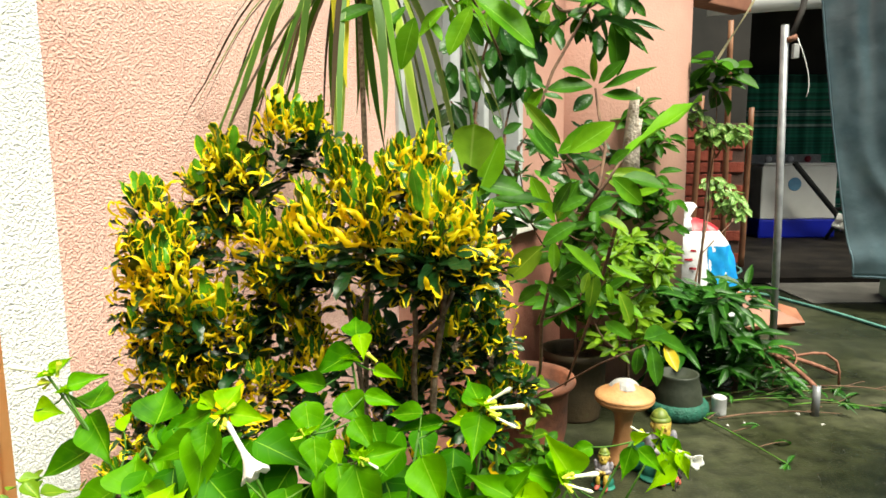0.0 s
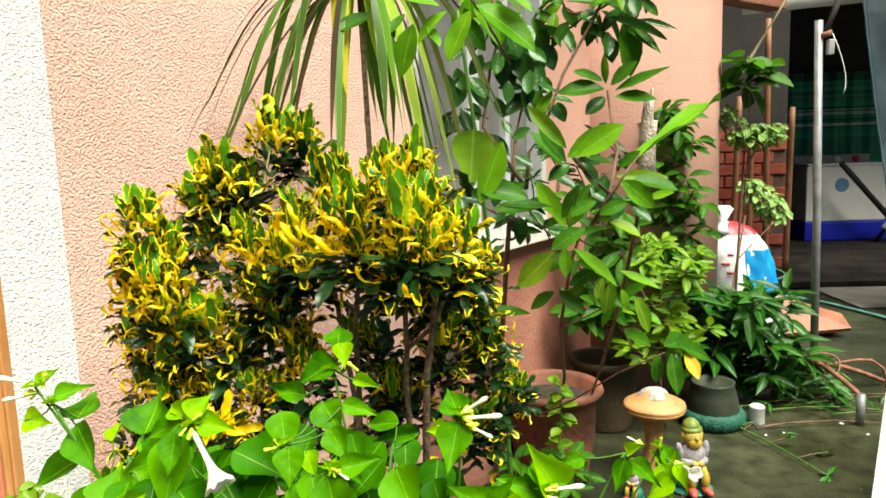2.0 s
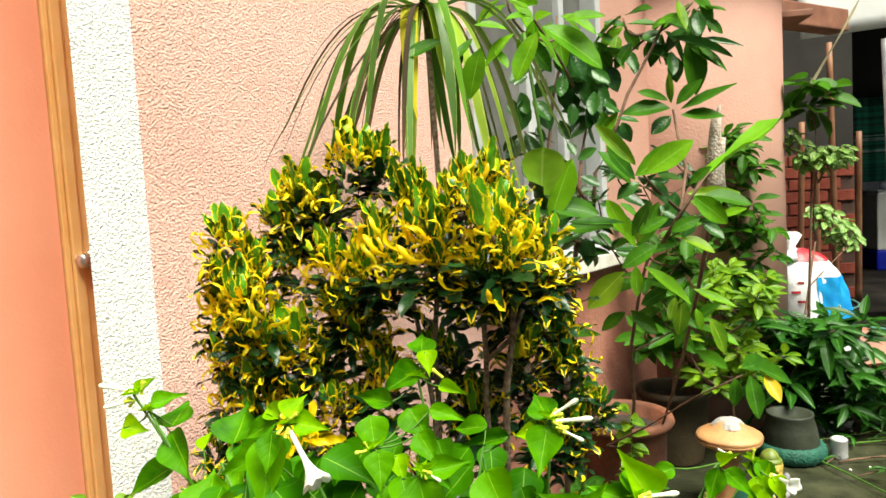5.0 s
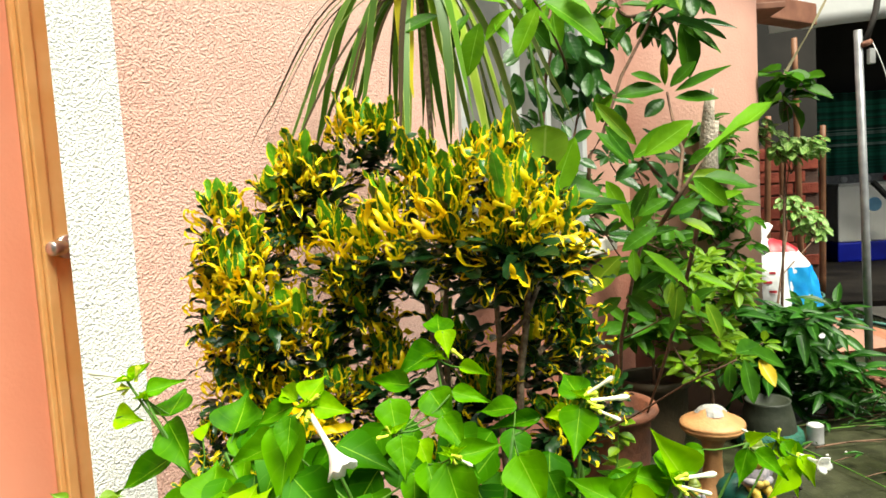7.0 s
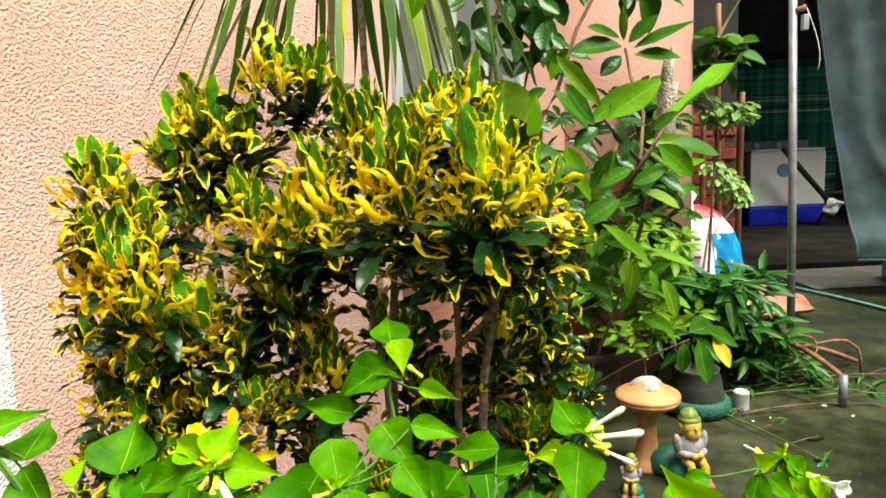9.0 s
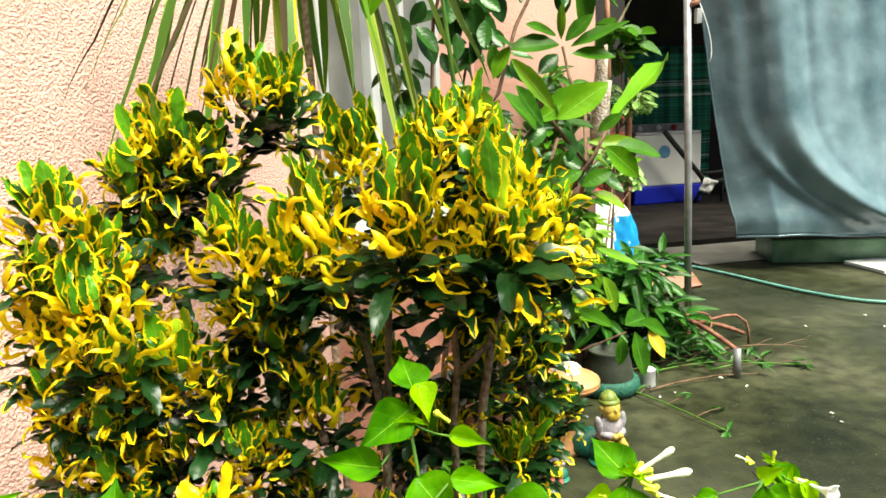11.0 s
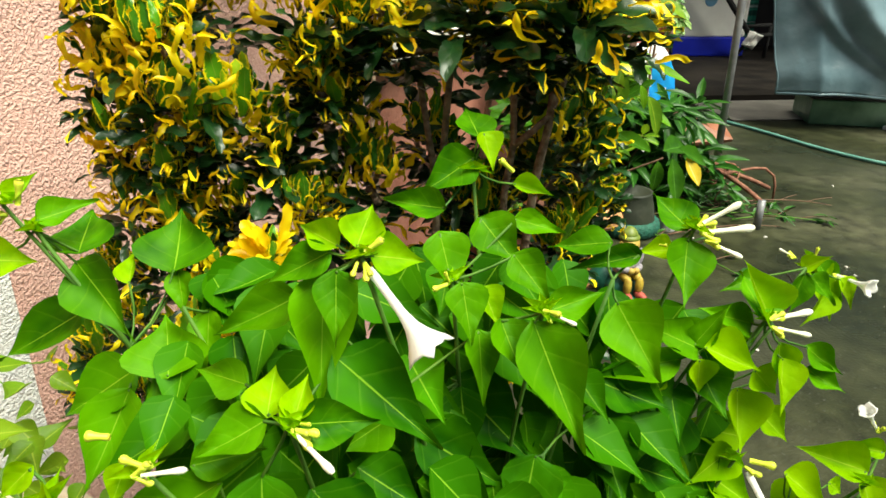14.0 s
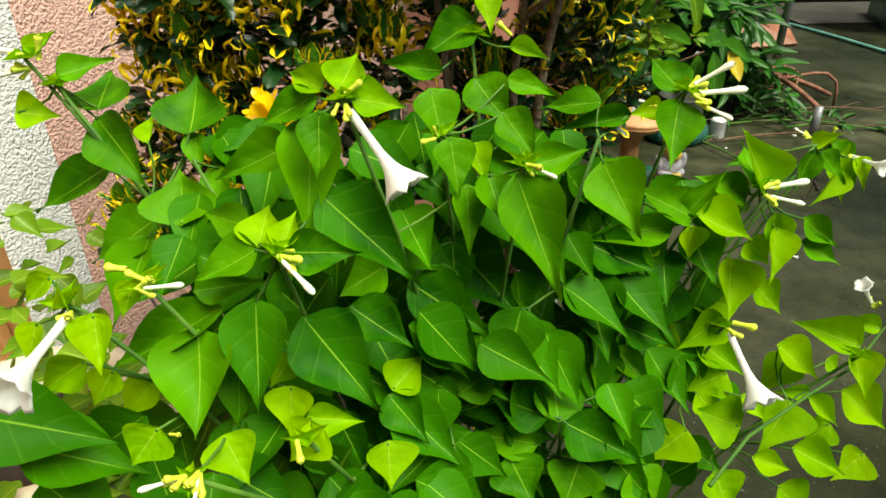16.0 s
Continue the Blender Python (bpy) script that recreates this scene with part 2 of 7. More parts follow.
BAGBLUE = surface("blue_print", (0.01, 0.22, 0.62), (0.02, 0.34, 0.74), 14, 0.35, 0.2, 30)
BAGRED = surface("red_print", (0.30, 0.012, 0.02), (0.45, 0.02, 0.04), 14, 0.4, 0.2, 30)
HOSE = surface("green_hose", (0.10, 0.26, 0.21), (0.16, 0.36, 0.30), 20, 0.4)
CANGREY = surface("tin_can", (0.42, 0.42, 0.42), (0.56, 0.56, 0.56), 30, 0.4, 0.1, 60, metal=0.4)
BARK = surface("croton_bark", (0.10, 0.062, 0.038), (0.26, 0.19, 0.13), 140, 0.85, 0.5, 140)
STEMGREEN = surface("green_stem", (0.035, 0.12, 0.006), (0.085, 0.20, 0.010), 30, 0.7, 0.1, 90)
TWIG = surface("brown_twig", (0.10, 0.055, 0.035), (0.18, 0.10, 0.06), 40, 0.85, 0.4, 120)
PETAL = surface("white_petal", (0.90, 0.90, 0.88), (0.95, 0.95, 0.93), 30, 0.55, 0.1, 60)
pt = PETAL.node_tree
thin_film, petal_mix = pt.nodes.new("ShaderNodeBsdfTranslucent"), pt.nodes.new("ShaderNodeMixShader")
thin_film.inputs["Color"].default_value = (0.94, 0.94, 0.90, 1)
petal_mix.inputs[0].default_value = 0.4
pt.links.new(pt.nodes["Principled BSDF"].outputs[0], petal_mix.inputs[1])
pt.links.new(thin_film.outputs[0], petal_mix.inputs[2])
pt.links.new(petal_mix.outputs[0], pt.nodes["Material Output"].inputs["Surface"])
BUDWHITE = surface("cream_bud", (0.78, 0.80, 0.55), (0.88, 0.88, 0.74), 30, 0.5)
CALYX = surface("yellow_green_calyx", (0.50, 0.62, 0.03), (0.66, 0.76, 0.06), 60, 0.5)
WITHER = surface("withered_thread", (0.015, 0.01, 0.01), (0.03, 0.02, 0.015), 60, 0.8)
GNOMEGREEN = surface("gnome_green", (0.09, 0.14, 0.015), (0.20, 0.24, 0.03), 40, 0.5)
GNOMEBODY = surface("painted_plaster_figure", (0.40, 0.34, 0.30), (0.58, 0.30, 0.12), 22, 0.6, 0.2, 60, spots=(0.55, 0.50, 0.45))
BASEGREEN = surface("green_painted_base", (0.01, 0.10, 0.07), (0.02, 0.16, 0.11), 20, 0.5, 0.2, 60)
CUTOUT = surface("pale_scrap", (0.5, 0.48, 0.44), (0.66, 0.64, 0.6), 30, 0.7)

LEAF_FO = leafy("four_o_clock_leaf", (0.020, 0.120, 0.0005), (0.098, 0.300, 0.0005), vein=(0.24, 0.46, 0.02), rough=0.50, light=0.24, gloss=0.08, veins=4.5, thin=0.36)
# Lighter copy: young tips, and the better lit right side put into colour.
LEAF_FOLIGHT = leafy("four_o_clock_young_lit_leaf", (0.15, 0.40, 0.001), (0.31, 0.56, 0.001), vein=(0.40, 0.62, 0.03), rough=0.55, light=0.40, gloss=0.07, veins=4.5, thin=0.5)
# Darker copy: shade low and deep in the plant put into the colour.
LEAF_FOSHADE = leafy("four_o_clock_shaded_leaf", (0.009, 0.080, 0.0005), (0.050, 0.205, 0.0005), vein=(0.20, 0.42, 0.02), rough=0.50, light=0.2, gloss=0.08, veins=4.5, thin=0.5)
LEAF_CROTON = leafy("croton_green_leaf", (0.018, 0.11, 0.006), (0.11, 0.34, 0.010), rim=(0.88, 0.72, 0.012), rim_at=0.76, vein=(0.20, 0.34, 0.03), rough=0.3, light=0.18, thin=0.7)
LEAF_LEMON = leafy("croton_young_leaf", (0.15, 0.40, 0.010), (0.42, 0.60, 0.012), rim=(0.92, 0.78, 0.02), rim_at=0.60, vein=(0.40, 0.52, 0.03), rough=0.32, light=0.25, thin=0.7)
LEAF_EDGED = leafy("croton_edged_leaf", (0.008, 0.045, 0.005), (0.035, 0.15, 0.008), rim=(0.92, 0.68, 0.006), rim_at=0.68, rough=0.3, light=0.12, grain=170.0)
LEAF_YELLOW = leafy("croton_yellow_leaf", (0.94, 0.56, 0.004), (0.96, 0.78, 0.012), vary=0.16, rough=0.33, light=0.44, grain=90.0)
# Dark green leaves, lowered to near black for the bush's shaded interior.
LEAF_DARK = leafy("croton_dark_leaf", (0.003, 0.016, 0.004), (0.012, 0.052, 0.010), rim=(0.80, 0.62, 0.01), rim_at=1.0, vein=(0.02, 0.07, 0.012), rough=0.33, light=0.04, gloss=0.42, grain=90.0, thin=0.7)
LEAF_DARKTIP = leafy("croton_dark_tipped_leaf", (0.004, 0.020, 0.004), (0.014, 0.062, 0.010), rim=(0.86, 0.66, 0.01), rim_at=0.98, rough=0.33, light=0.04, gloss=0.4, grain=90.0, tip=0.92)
LEAF_STRAP = leafy("strap_leaf", (0.022, 0.075, 0.008), (0.11, 0.25, 0.02), rim=(0.36, 0.50, 0.10), rim_at=0.86, rough=0.4, light=0.25)
LEAF_DRY = leafy("dry_strap_leaf", (0.030, 0.020, 0.008), (0.085, 0.055, 0.02), rough=0.7, light=0.1)
LEAF_PALE = leafy("pale_strap_leaf", (0.18, 0.34, 0.025), (0.33, 0.48, 0.05), rim=(0.50, 0.60, 0.14), rim_at=0.7, rough=0.4, light=0.3)
LEAF_BRIGHT_STRAP = leafy("bright_strap_leaf", (0.20, 0.42, 0.02), (0.34, 0.54, 0.03), rim=(0.50, 0.62, 0.08), rim_at=0.75, rough=0.4, light=0.3)
LEAF_YSTRAP = leafy("yellow_strap_leaf", (0.82, 0.66, 0.02), (0.82, 0.72, 0.05), rough=0.5, light=0.3)
LEAF_SHRUB = leafy("shrub_leaf", (0.009, 0.050, 0.003), (0.058, 0.182, 0.006), vein=(0.10, 0.26, 0.03), rough=0.42, light=0.22, veins=7, gloss=0.16, thin=0.6)
LEAF_BRIGHT = leafy("bright_leaf", (0.06, 0.23, 0.005), (0.17, 0.38, 0.008), vein=(0.26, 0.54, 0.05), rough=0.42, light=0.35, veins=8, gloss=0.16, thin=0.6)
LEAF_GLOSS = leafy("glossy_dark_leaf", (0.010, 0.050, 0.008), (0.035, 0.125, 0.014), vein=(0.07, 0.16, 0.04), rough=0.3, light=0.08, veins=7, thin=0.7)
LEAF_YGREEN = leafy("yellow_green_leaf", (0.06, 0.19, 0.006), (0.20, 0.35, 0.010), vein=(0.34, 0.48, 0.04), rough=0.45, light=0.32)
LEAF_MASS = leafy("mid_green_leaf", (0.005, 0.040, 0.004), (0.032, 0.135, 0.008), vein=(0.14, 0.32, 0.06), rough=0.4, light=0.2)
LEAF_VARI = leafy("speckled_leaf", (0.08, 0.22, 0.03), (0.12, 0.30, 0.04), rough=0.4, light=0.25, blotch=(0.50, 0.62, 0.22))
LEAF_AGED = leafy("yellowing_leaf", (0.50, 0.42, 0.02), (0.62, 0.46, 0.02), vein=(0.7, 0.66, 0.25), rough=0.5, light=0.3)


# ---------------------------------------------------------------- mesh builders
def mesh_ob(name, verts, faces, material, parent=None, label="", uvs=None, smooth=True):
    me = bpy.data.meshes.new(name)
    me.from_pydata([tuple(v) for v in verts], [], [tuple(f) for f in faces])
    if uvs is not None:
        lay = me.uv_layers.new(name="UVMap")
        idx = np.empty(len(me.loops), dtype=np.int32)
        me.loops.foreach_get("vertex_index", idx)
        lay.data.foreach_set("uv", np.asarray(uvs, dtype=np.float32)[idx].ravel())
    if smooth:
        me.polygons.foreach_set("use_smooth", [True] * len(me.polygons))
    me.materials.append(material)
    ob = new(name, me)
    if parent is not None:
        ob.parent = parent
    if label:
        ob["label"] = label
    return ob


def share(name, ob_or_mesh, m, parent=None, label=""):
    ob = new(name, ob_or_mesh)
    if parent is not None:
        ob.parent = parent
    ob.matrix_basis = m
    if label:
        ob["label"] = label
    return ob


def part(name, bm, material, parent=None, label="", smooth=False):
    me = bpy.data.meshes.new(name)
    bm.to_mesh(me)
    bm.free()
    if smooth:
        me.polygons.foreach_set("use_smooth", [True] * len(me.polygons))
    me.materials.append(material)
    ob = new(name, me)
    if parent is not None:
        ob.parent = parent
    if label:
        ob["label"] = label
    return ob


def empty(name, x, y, z, rz=0, label="", category="", group="", kind=""):
    ob = new(name)
    ob.empty_display_size = 0.05
    ob.matrix_basis = pose(x, y, z, 0, 0, rz)
    return tagged(ob, label, category, group, kind)


def box(x0, x1, y0, y1, z0, z1, bevel=0.0, bm=None):
    own = bm is None
    bm = bm or bmesh.new()
    r = bmesh.ops.create_cube(bm, size=1)
    for v in r["verts"]:
        v.co = Vector((x0 + (v.co.x + 0.5) * (x1 - x0), y0 + (v.co.y + 0.5) * (y1 - y0), z0 + (v.co.z + 0.5) * (z1 - z0)))
    if bevel and own:
        bmesh.ops.bevel(bm, geom=list(bm.edges), offset=bevel, segments=2, affect="EDGES", profile=0.6)
    return bm


def lathe(profile, sides=32, wob=0.0, lobes=5):
    """A turned form about z from (radius, height) pairs."""
    bm = bmesh.new()
    rings = []
    for r, h in profile:
        ring = []
        for k in range(sides):
            a = 2 * math.pi * k / sides
            rr = r * (1 + wob * math.sin(lobes * a))
            ring.append(bm.verts.new((rr * math.cos(a), rr * math.sin(a), h)))
        rings.append(ring)
    for a, b in zip(rings, rings[1:]):
        for k in range(sides):
            bm.faces.new((a[k], a[(k + 1) % sides], b[(k + 1) % sides], b[k]))
    bm.faces.new(rings[0][::-1])
    bm.faces.new(rings[-1])
    return bm


def tube_data(pts, r0, r1=None, sides=7):
    r1 = r0 if r1 is None else r1
    pts = [np.array(p, float) for p in pts]
    verts, faces = [], []
    n = len(pts)
    for i, p in enumerate(pts):
        d = pts[min(i + 1, n - 1)] - pts[max(i - 1, 0)]
        d = d / (np.linalg.norm(d) + 1e-9)
        a = np.cross(d, (0.31, 0.17, 0.93) if abs(d[2]) < 0.9 else (1, 0.1, 0))
        a = a / np.linalg.norm(a)
        b = np.cross(d, a)
        r = r0 + (r1 - r0) * i / (n - 1)
        for k in range(sides):
            t = 2 * math.pi * k / sides
            verts.append(p + r * (math.cos(t) * a + math.sin(t) * b))
    for i in range(n - 1):
        for k in range(sides):
            faces.append((i * sides + k, i * sides + (k + 1) % sides, (i + 1) * sides + (k + 1) % sides, (i + 1) * sides + k))
    faces.append(tuple(range(sides))[::-1])
    faces.append(tuple((n - 1) * sides + k for k in range(sides)))
    return verts, faces


def tube(name, pts, r0, r1, material, parent=None, label="", sides=7):
    v, f = tube_data(pts, r0, r1, sides)
    return mesh_ob(name, v, f, material, parent, label)


def bend(a, b, sag=0.0, n=7, side=(0, 0, 0)):
    """Points from a to b, bowed by sag downwards and by side."""
    a, b, s = np.array(a, float), np.array(b, float), np.array(side, float)
    return [a + (b - a) * t + (s - np.array((0, 0, sag))) * 4 * t * (1 - t) for t in np.linspace(0, 1, n)]


# leaf outlines: half width along the blade
OVATE = ((0, 0.02), (0.025, 0.11), (0.07, 0.25), (0.14, 0.38), (0.23, 0.46), (0.33, 0.475), (0.44, 0.42), (0.55, 0.325), (0.65, 0.225), (0.74, 0.145), (0.82, 0.085), (0.90, 0.042), (0.96, 0.017), (1, 0.0))
ELLIP = ((0, 0.03), (0.12, 0.22), (0.30, 0.40), (0.52, 0.47), (0.72, 0.40), (0.88, 0.22), (0.96, 0.09), (1, 0.0))
LANCE = ((0, 0.06), (0.12, 0.24), (0.3, 0.42), (0.5, 0.46), (0.7, 0.36), (0.86, 0.18), (0.95, 0.07), (1, 0.0))
STRAP = ((0, 0.40), (0.1, 0.46), (0.3, 0.48), (0.5, 0.46), (0.68, 0.38), (0.84, 0.24), (0.94, 0.10), (1, 0.0))
SPOON = ((0, 0.10), (0.15, 0.16), (0.35, 0.28), (0.55, 0.42), (0.72, 0.47), (0.86, 0.42), (0.95, 0.26), (1, 0.0))


def leaf_data(outline, width, fold=0.12, droop=0.15, wave=0.02, twist=0.0, seed=0, cols=4):
    """A blade of length 1 along +y, face up, as verts, faces, uvs; width is its full width."""
    rng = random.Random(seed)
    ph = rng.uniform(0, 6.28)
    verts, uvs, faces = [], [], []
    for v, h in outline:
        c = math.sin(droop * v * 1.6) / 1.6 if droop else 0
        y = v * (1 - 0.12 * droop * droop * v)
        tw = twist * v
        for k in range(cols + 1):
            u = k / cols * 2 - 1
            x = u * h * width
            z = fold * abs(x) * (0.5 + abs(u)) - c * v - 0.10 * width * math.cos(u * 1.5) * math.sin(3.1 * v) + wave * math.sin(9 * v + ph + 2 * u) * abs(u)
            verts.append((x * math.cos(tw) - (z * 0.0), y, z + x * math.sin(tw)))
            uvs.append((0.5 + 0.5 * u, v))
    n = cols + 1
    for i in range(len(outline) - 1):
        for k in range(cols):
            faces.append((i * n + k, i * n + k + 1, (i + 1) * n + k + 1, (i + 1) * n + k))
    return np.array(verts), faces, np.array(uvs)


def leaf_matrix(at, ahead, up, length, roll=0.0):
    """The pose of a blade at a point, growing ahead, its face towards up."""
    y = Vector(ahead).normalized()
    x = y.cross(Vector(up))
    if x.length < 1e-3:
        x = y.cross(Vector((0.3, 1, 0.2)))
    x.normalize()
    z = x.cross(y)
    m = Matrix((x, y, z)).transposed().to_4x4()
    return Matrix.Translation(Vector(at)) @ m @ Matrix.Rotation(roll, 4, "Y") @ Matrix.Scale(length, 4)


class Heap:
    """Blades gathered into one mesh."""

    def __init__(self):
        self.v, self.f, self.uv, self.n = [], [], [], 0

    def add(self, data, m):
        v, f, uv = data
        a = np.array(m)
        self.v.append(v @ a[:3, :3].T + a[:3, 3])
        self.f += [tuple(i + self.n for i in q) for q in f]
        self.uv.append(uv)
        self.n += len(v)

    def plain(self, data):
        v, f = data
        self.v.append(np.array(v))
        self.f += [tuple(i + self.n for i in q) for q in f]
        self.uv.append(np.zeros((len(v), 2)))
        self.n += len(v)

    def make(self, name, material, parent=None, label=""):
        return mesh_ob(name, np.concatenate(self.v), self.f, material, parent, label, np.concatenate(self.uv))


def leaf_mesh(name, data, material):
    v, f, uv = data
    me = bpy.data.meshes.new(name)
    me.from_pydata([tuple(p) for p in v], [], [tuple(q) for q in f])
    lay = me.uv_layers.new(name="UVMap")
    idx = np.empty(len(me.loops), dtype=np.int32)
    me.loops.foreach_get("vertex_index", idx)
    lay.data.foreach_set("uv", np.asarray(uv, dtype=np.float32)[idx].ravel())
    me.polygons.foreach_set("use_smooth", [True] * len(me.polygons))
    me.materials.append(material)
    return me


def aim(az, el):
    """A direction from degrees: az from +y towards +x, el upwards."""
    a, e = radians(az), radians(el)
    return Vector((math.sin(a) * math.cos(e), math.cos(a) * math.cos(e), math.sin(e)))


# ---------------------------------------------------------------- the house
WX, WY, WA = -0.606, 1.05, 60.0


def wall_pose(s, d, z):
    """A place on the stuccoed wall: s along it, d out of it, z up."""
    a = radians(WA)
    return (WX + s * math.cos(a) + d * math.sin(a), WY + s * math.sin(a) - d * math.cos(a), z)


def on_wall(bm):
    """Turns a form built in (s, -d, z) to the wall's place."""
    bmesh.ops.transform(bm, matrix=pose(WX, WY, 0, 0, 0, WA), verts=bm.verts)
    return bm


def wall_box(name, s0, s1, d0, d1, z0, z1, material, label, parent=None, bevel=0.0):
    ob = part(name, on_wall(box(s0, s1, -d1, -d0, z0, z1, bevel)), material, parent)
    if parent is None:
        tagged(ob, label, "wall", kind="structure")
    elif label:
        ob["label"] = label
    return ob


WIN0, WIN1, SILLZ, WINTOP = 0.96, 1.80, 0.83, 2.2
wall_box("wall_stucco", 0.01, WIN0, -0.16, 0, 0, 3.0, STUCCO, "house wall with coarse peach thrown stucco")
wall_box("wall_under_window", WIN0, 2.50, -0.16, -0.004, 0, SILLZ - 0.05, LOWPAINT, "weathered reddish peach wall below the window, darkened for plant shade")
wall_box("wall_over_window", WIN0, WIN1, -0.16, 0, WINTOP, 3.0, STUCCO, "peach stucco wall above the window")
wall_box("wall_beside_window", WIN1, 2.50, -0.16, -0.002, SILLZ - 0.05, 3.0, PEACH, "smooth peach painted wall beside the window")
# splayed white end of the stuccoed wall
bm = bmesh.new()
ends = [[bm.verts.new((u, -d, z)) for u, d in ((-0.089, 0.002), (0.01, 0.002), (0.01, -0.158))] for z in (0.0, 3.0)]
bm.faces.new(ends[0])
bm.faces.new(ends[1][::-1])
for k in range(3):
    bm.faces.new((ends[0][k], ends[1][k], ends[1][(k + 1) % 3], ends[0][(k + 1) % 3]))
bmesh.ops.recalc_face_normals(bm, faces=bm.faces)
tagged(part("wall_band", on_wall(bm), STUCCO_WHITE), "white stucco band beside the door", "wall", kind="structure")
wall_box("wall_salmon", -2.6, 0.084, -0.66, -0.50, 0, 3.0, SALMON, "smooth salmon orange painted wall set back by the door")
# Unseen wall, added to keep light from leaking in behind the door recess.
wall_box("wall_light_block", 0.98, 1.1, -0.66, -0.16, 0, 3.0, SALMON, "unseen added wall that stops light behind the door recess")

win = empty("window_1", *wall_pose(1.38, -0.05, 1.5), WA, "white aluminium sliding window with grey curtained panes", "window", kind="structure")
win["label"] = "white aluminium sliding window with grey panes"


def win_part(name, s0, s1, d0, d1, z0, z1, material, label=""):
    bm = box(s0, s1, -d1, -d0, z0, z1, 0.004)
    bmesh.ops.translate(bm, vec=(-1.38, -0.05, -1.5), verts=bm.verts)
    return part(name, bm, material, win, label)


win_part("window_frame", WIN0, WIN0 + 0.035, -0.07, 0.012, SILLZ, WINTOP, WHITEFRAME)
win_part("window_frame", WIN1 - 0.04, WIN1, -0.07, 0.012, SILLZ, WINTOP, WHITEFRAME)
win_part("window_frame", WIN0 + 0.035, WIN1 - 0.04, -0.07, 0.012, SILLZ, SILLZ + 0.03, WHITEFRAME)
win_part("sash", 1.29, 1.33, -0.05, -0.012, SILLZ + 0.03, WINTOP, WHITEFRAME)
win_part("sash", 1.34, 1.375, -0.06, -0.025, SILLZ + 0.03, WINTOP, WHITEFRAME)
win_part("sash", 1.55, 1.585, -0.06, -0.025, SILLZ + 0.03, WINTOP, WHITEFRAME)
win_part("pane", WIN0 + 0.035, 1.29, -0.045, -0.038, SILLZ + 0.03, WINTOP, GREYPANE)
win_part("pane", 1.375, 1.55, -0.055, -0.048, SILLZ + 0.03, WINTOP, GREYPANE)
win_part("pane", 1.585, WIN1 - 0.04, -0.055, -0.048, SILLZ + 0.03, WINTOP, GREYPANE)
win_part("window_sill", WIN0 - 0.03, 1.98, -0.06, 0.045, SILLZ - 0.05, SILLZ, SILL, "stained white window sill")

door = empty("door_1", *wall_pose(0.12, -0.50, 0), WA, "cream tan wooden door with tan frame and steel handle", "door", kind="structure")


def door_part(name, s0, s1, d0, d1, z0, z1, material, label="", parent=None):
    bm = box(s0, s1, -d1, -d0, z0, z1, 0.003)
    bmesh.ops.translate(bm, vec=(-0.12, -0.50, 0), verts=bm.verts)
    return part(name, bm, material, parent or door, label)


door_part("door_frame", 0.086, 0.098, -0.60, -0.488, 0.0, 3.0, TANWOOD)
door_part("door_frame", 0.099, 0.1205, -0.60, -0.478, 0.0, 3.0, TANWOOD)
door_part("gap", 0.1205, 0.1225, -0.60, -0.52, 0.0, 3.0, GAP)
leaf_board = door_part("door_leaf", 0.1225, 0.97, -0.56, -0.490, 0.0, 2.95, TANWOOD, "cream tan door leaf")
rose = part("rose", lathe([(0.001, 0), (0.026, 0.0), (0.026, 0.005), (0.021, 0.009), (0.010, 0.011), (0.001, 0.012)], 28), STEEL, leaf_board, "round steel rose", True)
rose.matrix_basis = pose(0.031, -0.010, 0.972, 90, 0, 0)
handle = part("handle", lathe([(0.001, 0), (0.009, 0.0), (0.010, 0.012), (0.015, 0.018), (0.016, 0.050), (0.012, 0.057), (0.001, 0.058)], 28), STEEL, leaf_board, "short steel handle", True)
handle.matrix_basis = pose(0.031, -0.018, 0.972, 90, 0, -62)

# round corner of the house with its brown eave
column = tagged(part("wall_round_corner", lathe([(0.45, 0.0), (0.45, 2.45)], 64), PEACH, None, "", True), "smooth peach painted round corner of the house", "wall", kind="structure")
column.matrix_basis = pose(0.735, 3.42, 0)
eave = empty("roof_eave", 0.735, 3.42, 1.93, 0, "brown gutter and eave on the round corner", "roof", kind="structure")
part("gutter", lathe([(0.46, -0.02), (0.52, 0.0), (0.54, 0.05), (0.54, 0.09), (0.46, 0.1)], 48), BROWNROOF, eave)
bm = box(0.40, 1.35, -0.06, 0.06, -0.06, 0.06, 0.008)
bmesh.ops.rotate(bm, matrix=Matrix.Rotation(radians(38), 3, "Z"), verts=bm.verts)
part("rafter", bm, BROWNROOF, eave)
bm = box(0.42, 0.62, 0.02, 0.30, -0.12, -0.09, 0.004)
part("ledge", bm, BROWNROOF, eave)

# ---------------------------------------------------------------- ground and carport
bm = bmesh.new()
bmesh.ops.create_grid(bm, x_segments=60, y_segments=60, size=60)
for v in bm.verts:
    v.co.z = 0.0
tagged(part("ground", bm, CONCRETE), "wet dark concrete yard with greenish stains", "ground", kind="structure")

bm = box(2.55, 9.0, 4.62, 9.2, 0.004, 0.012, 0.002)
tagged(part("pavement_slab", bm, SLABMAT), "pale worn concrete slab at the carport's edge", "pavement", kind="structure")
tagged(part("pavement_inner", box(2.2, 9.0, 5.3, 9.2, 0.013, 0.055), INFLOOR), "damp carport floor darkened for the roof's shade", "floor", kind="structure")
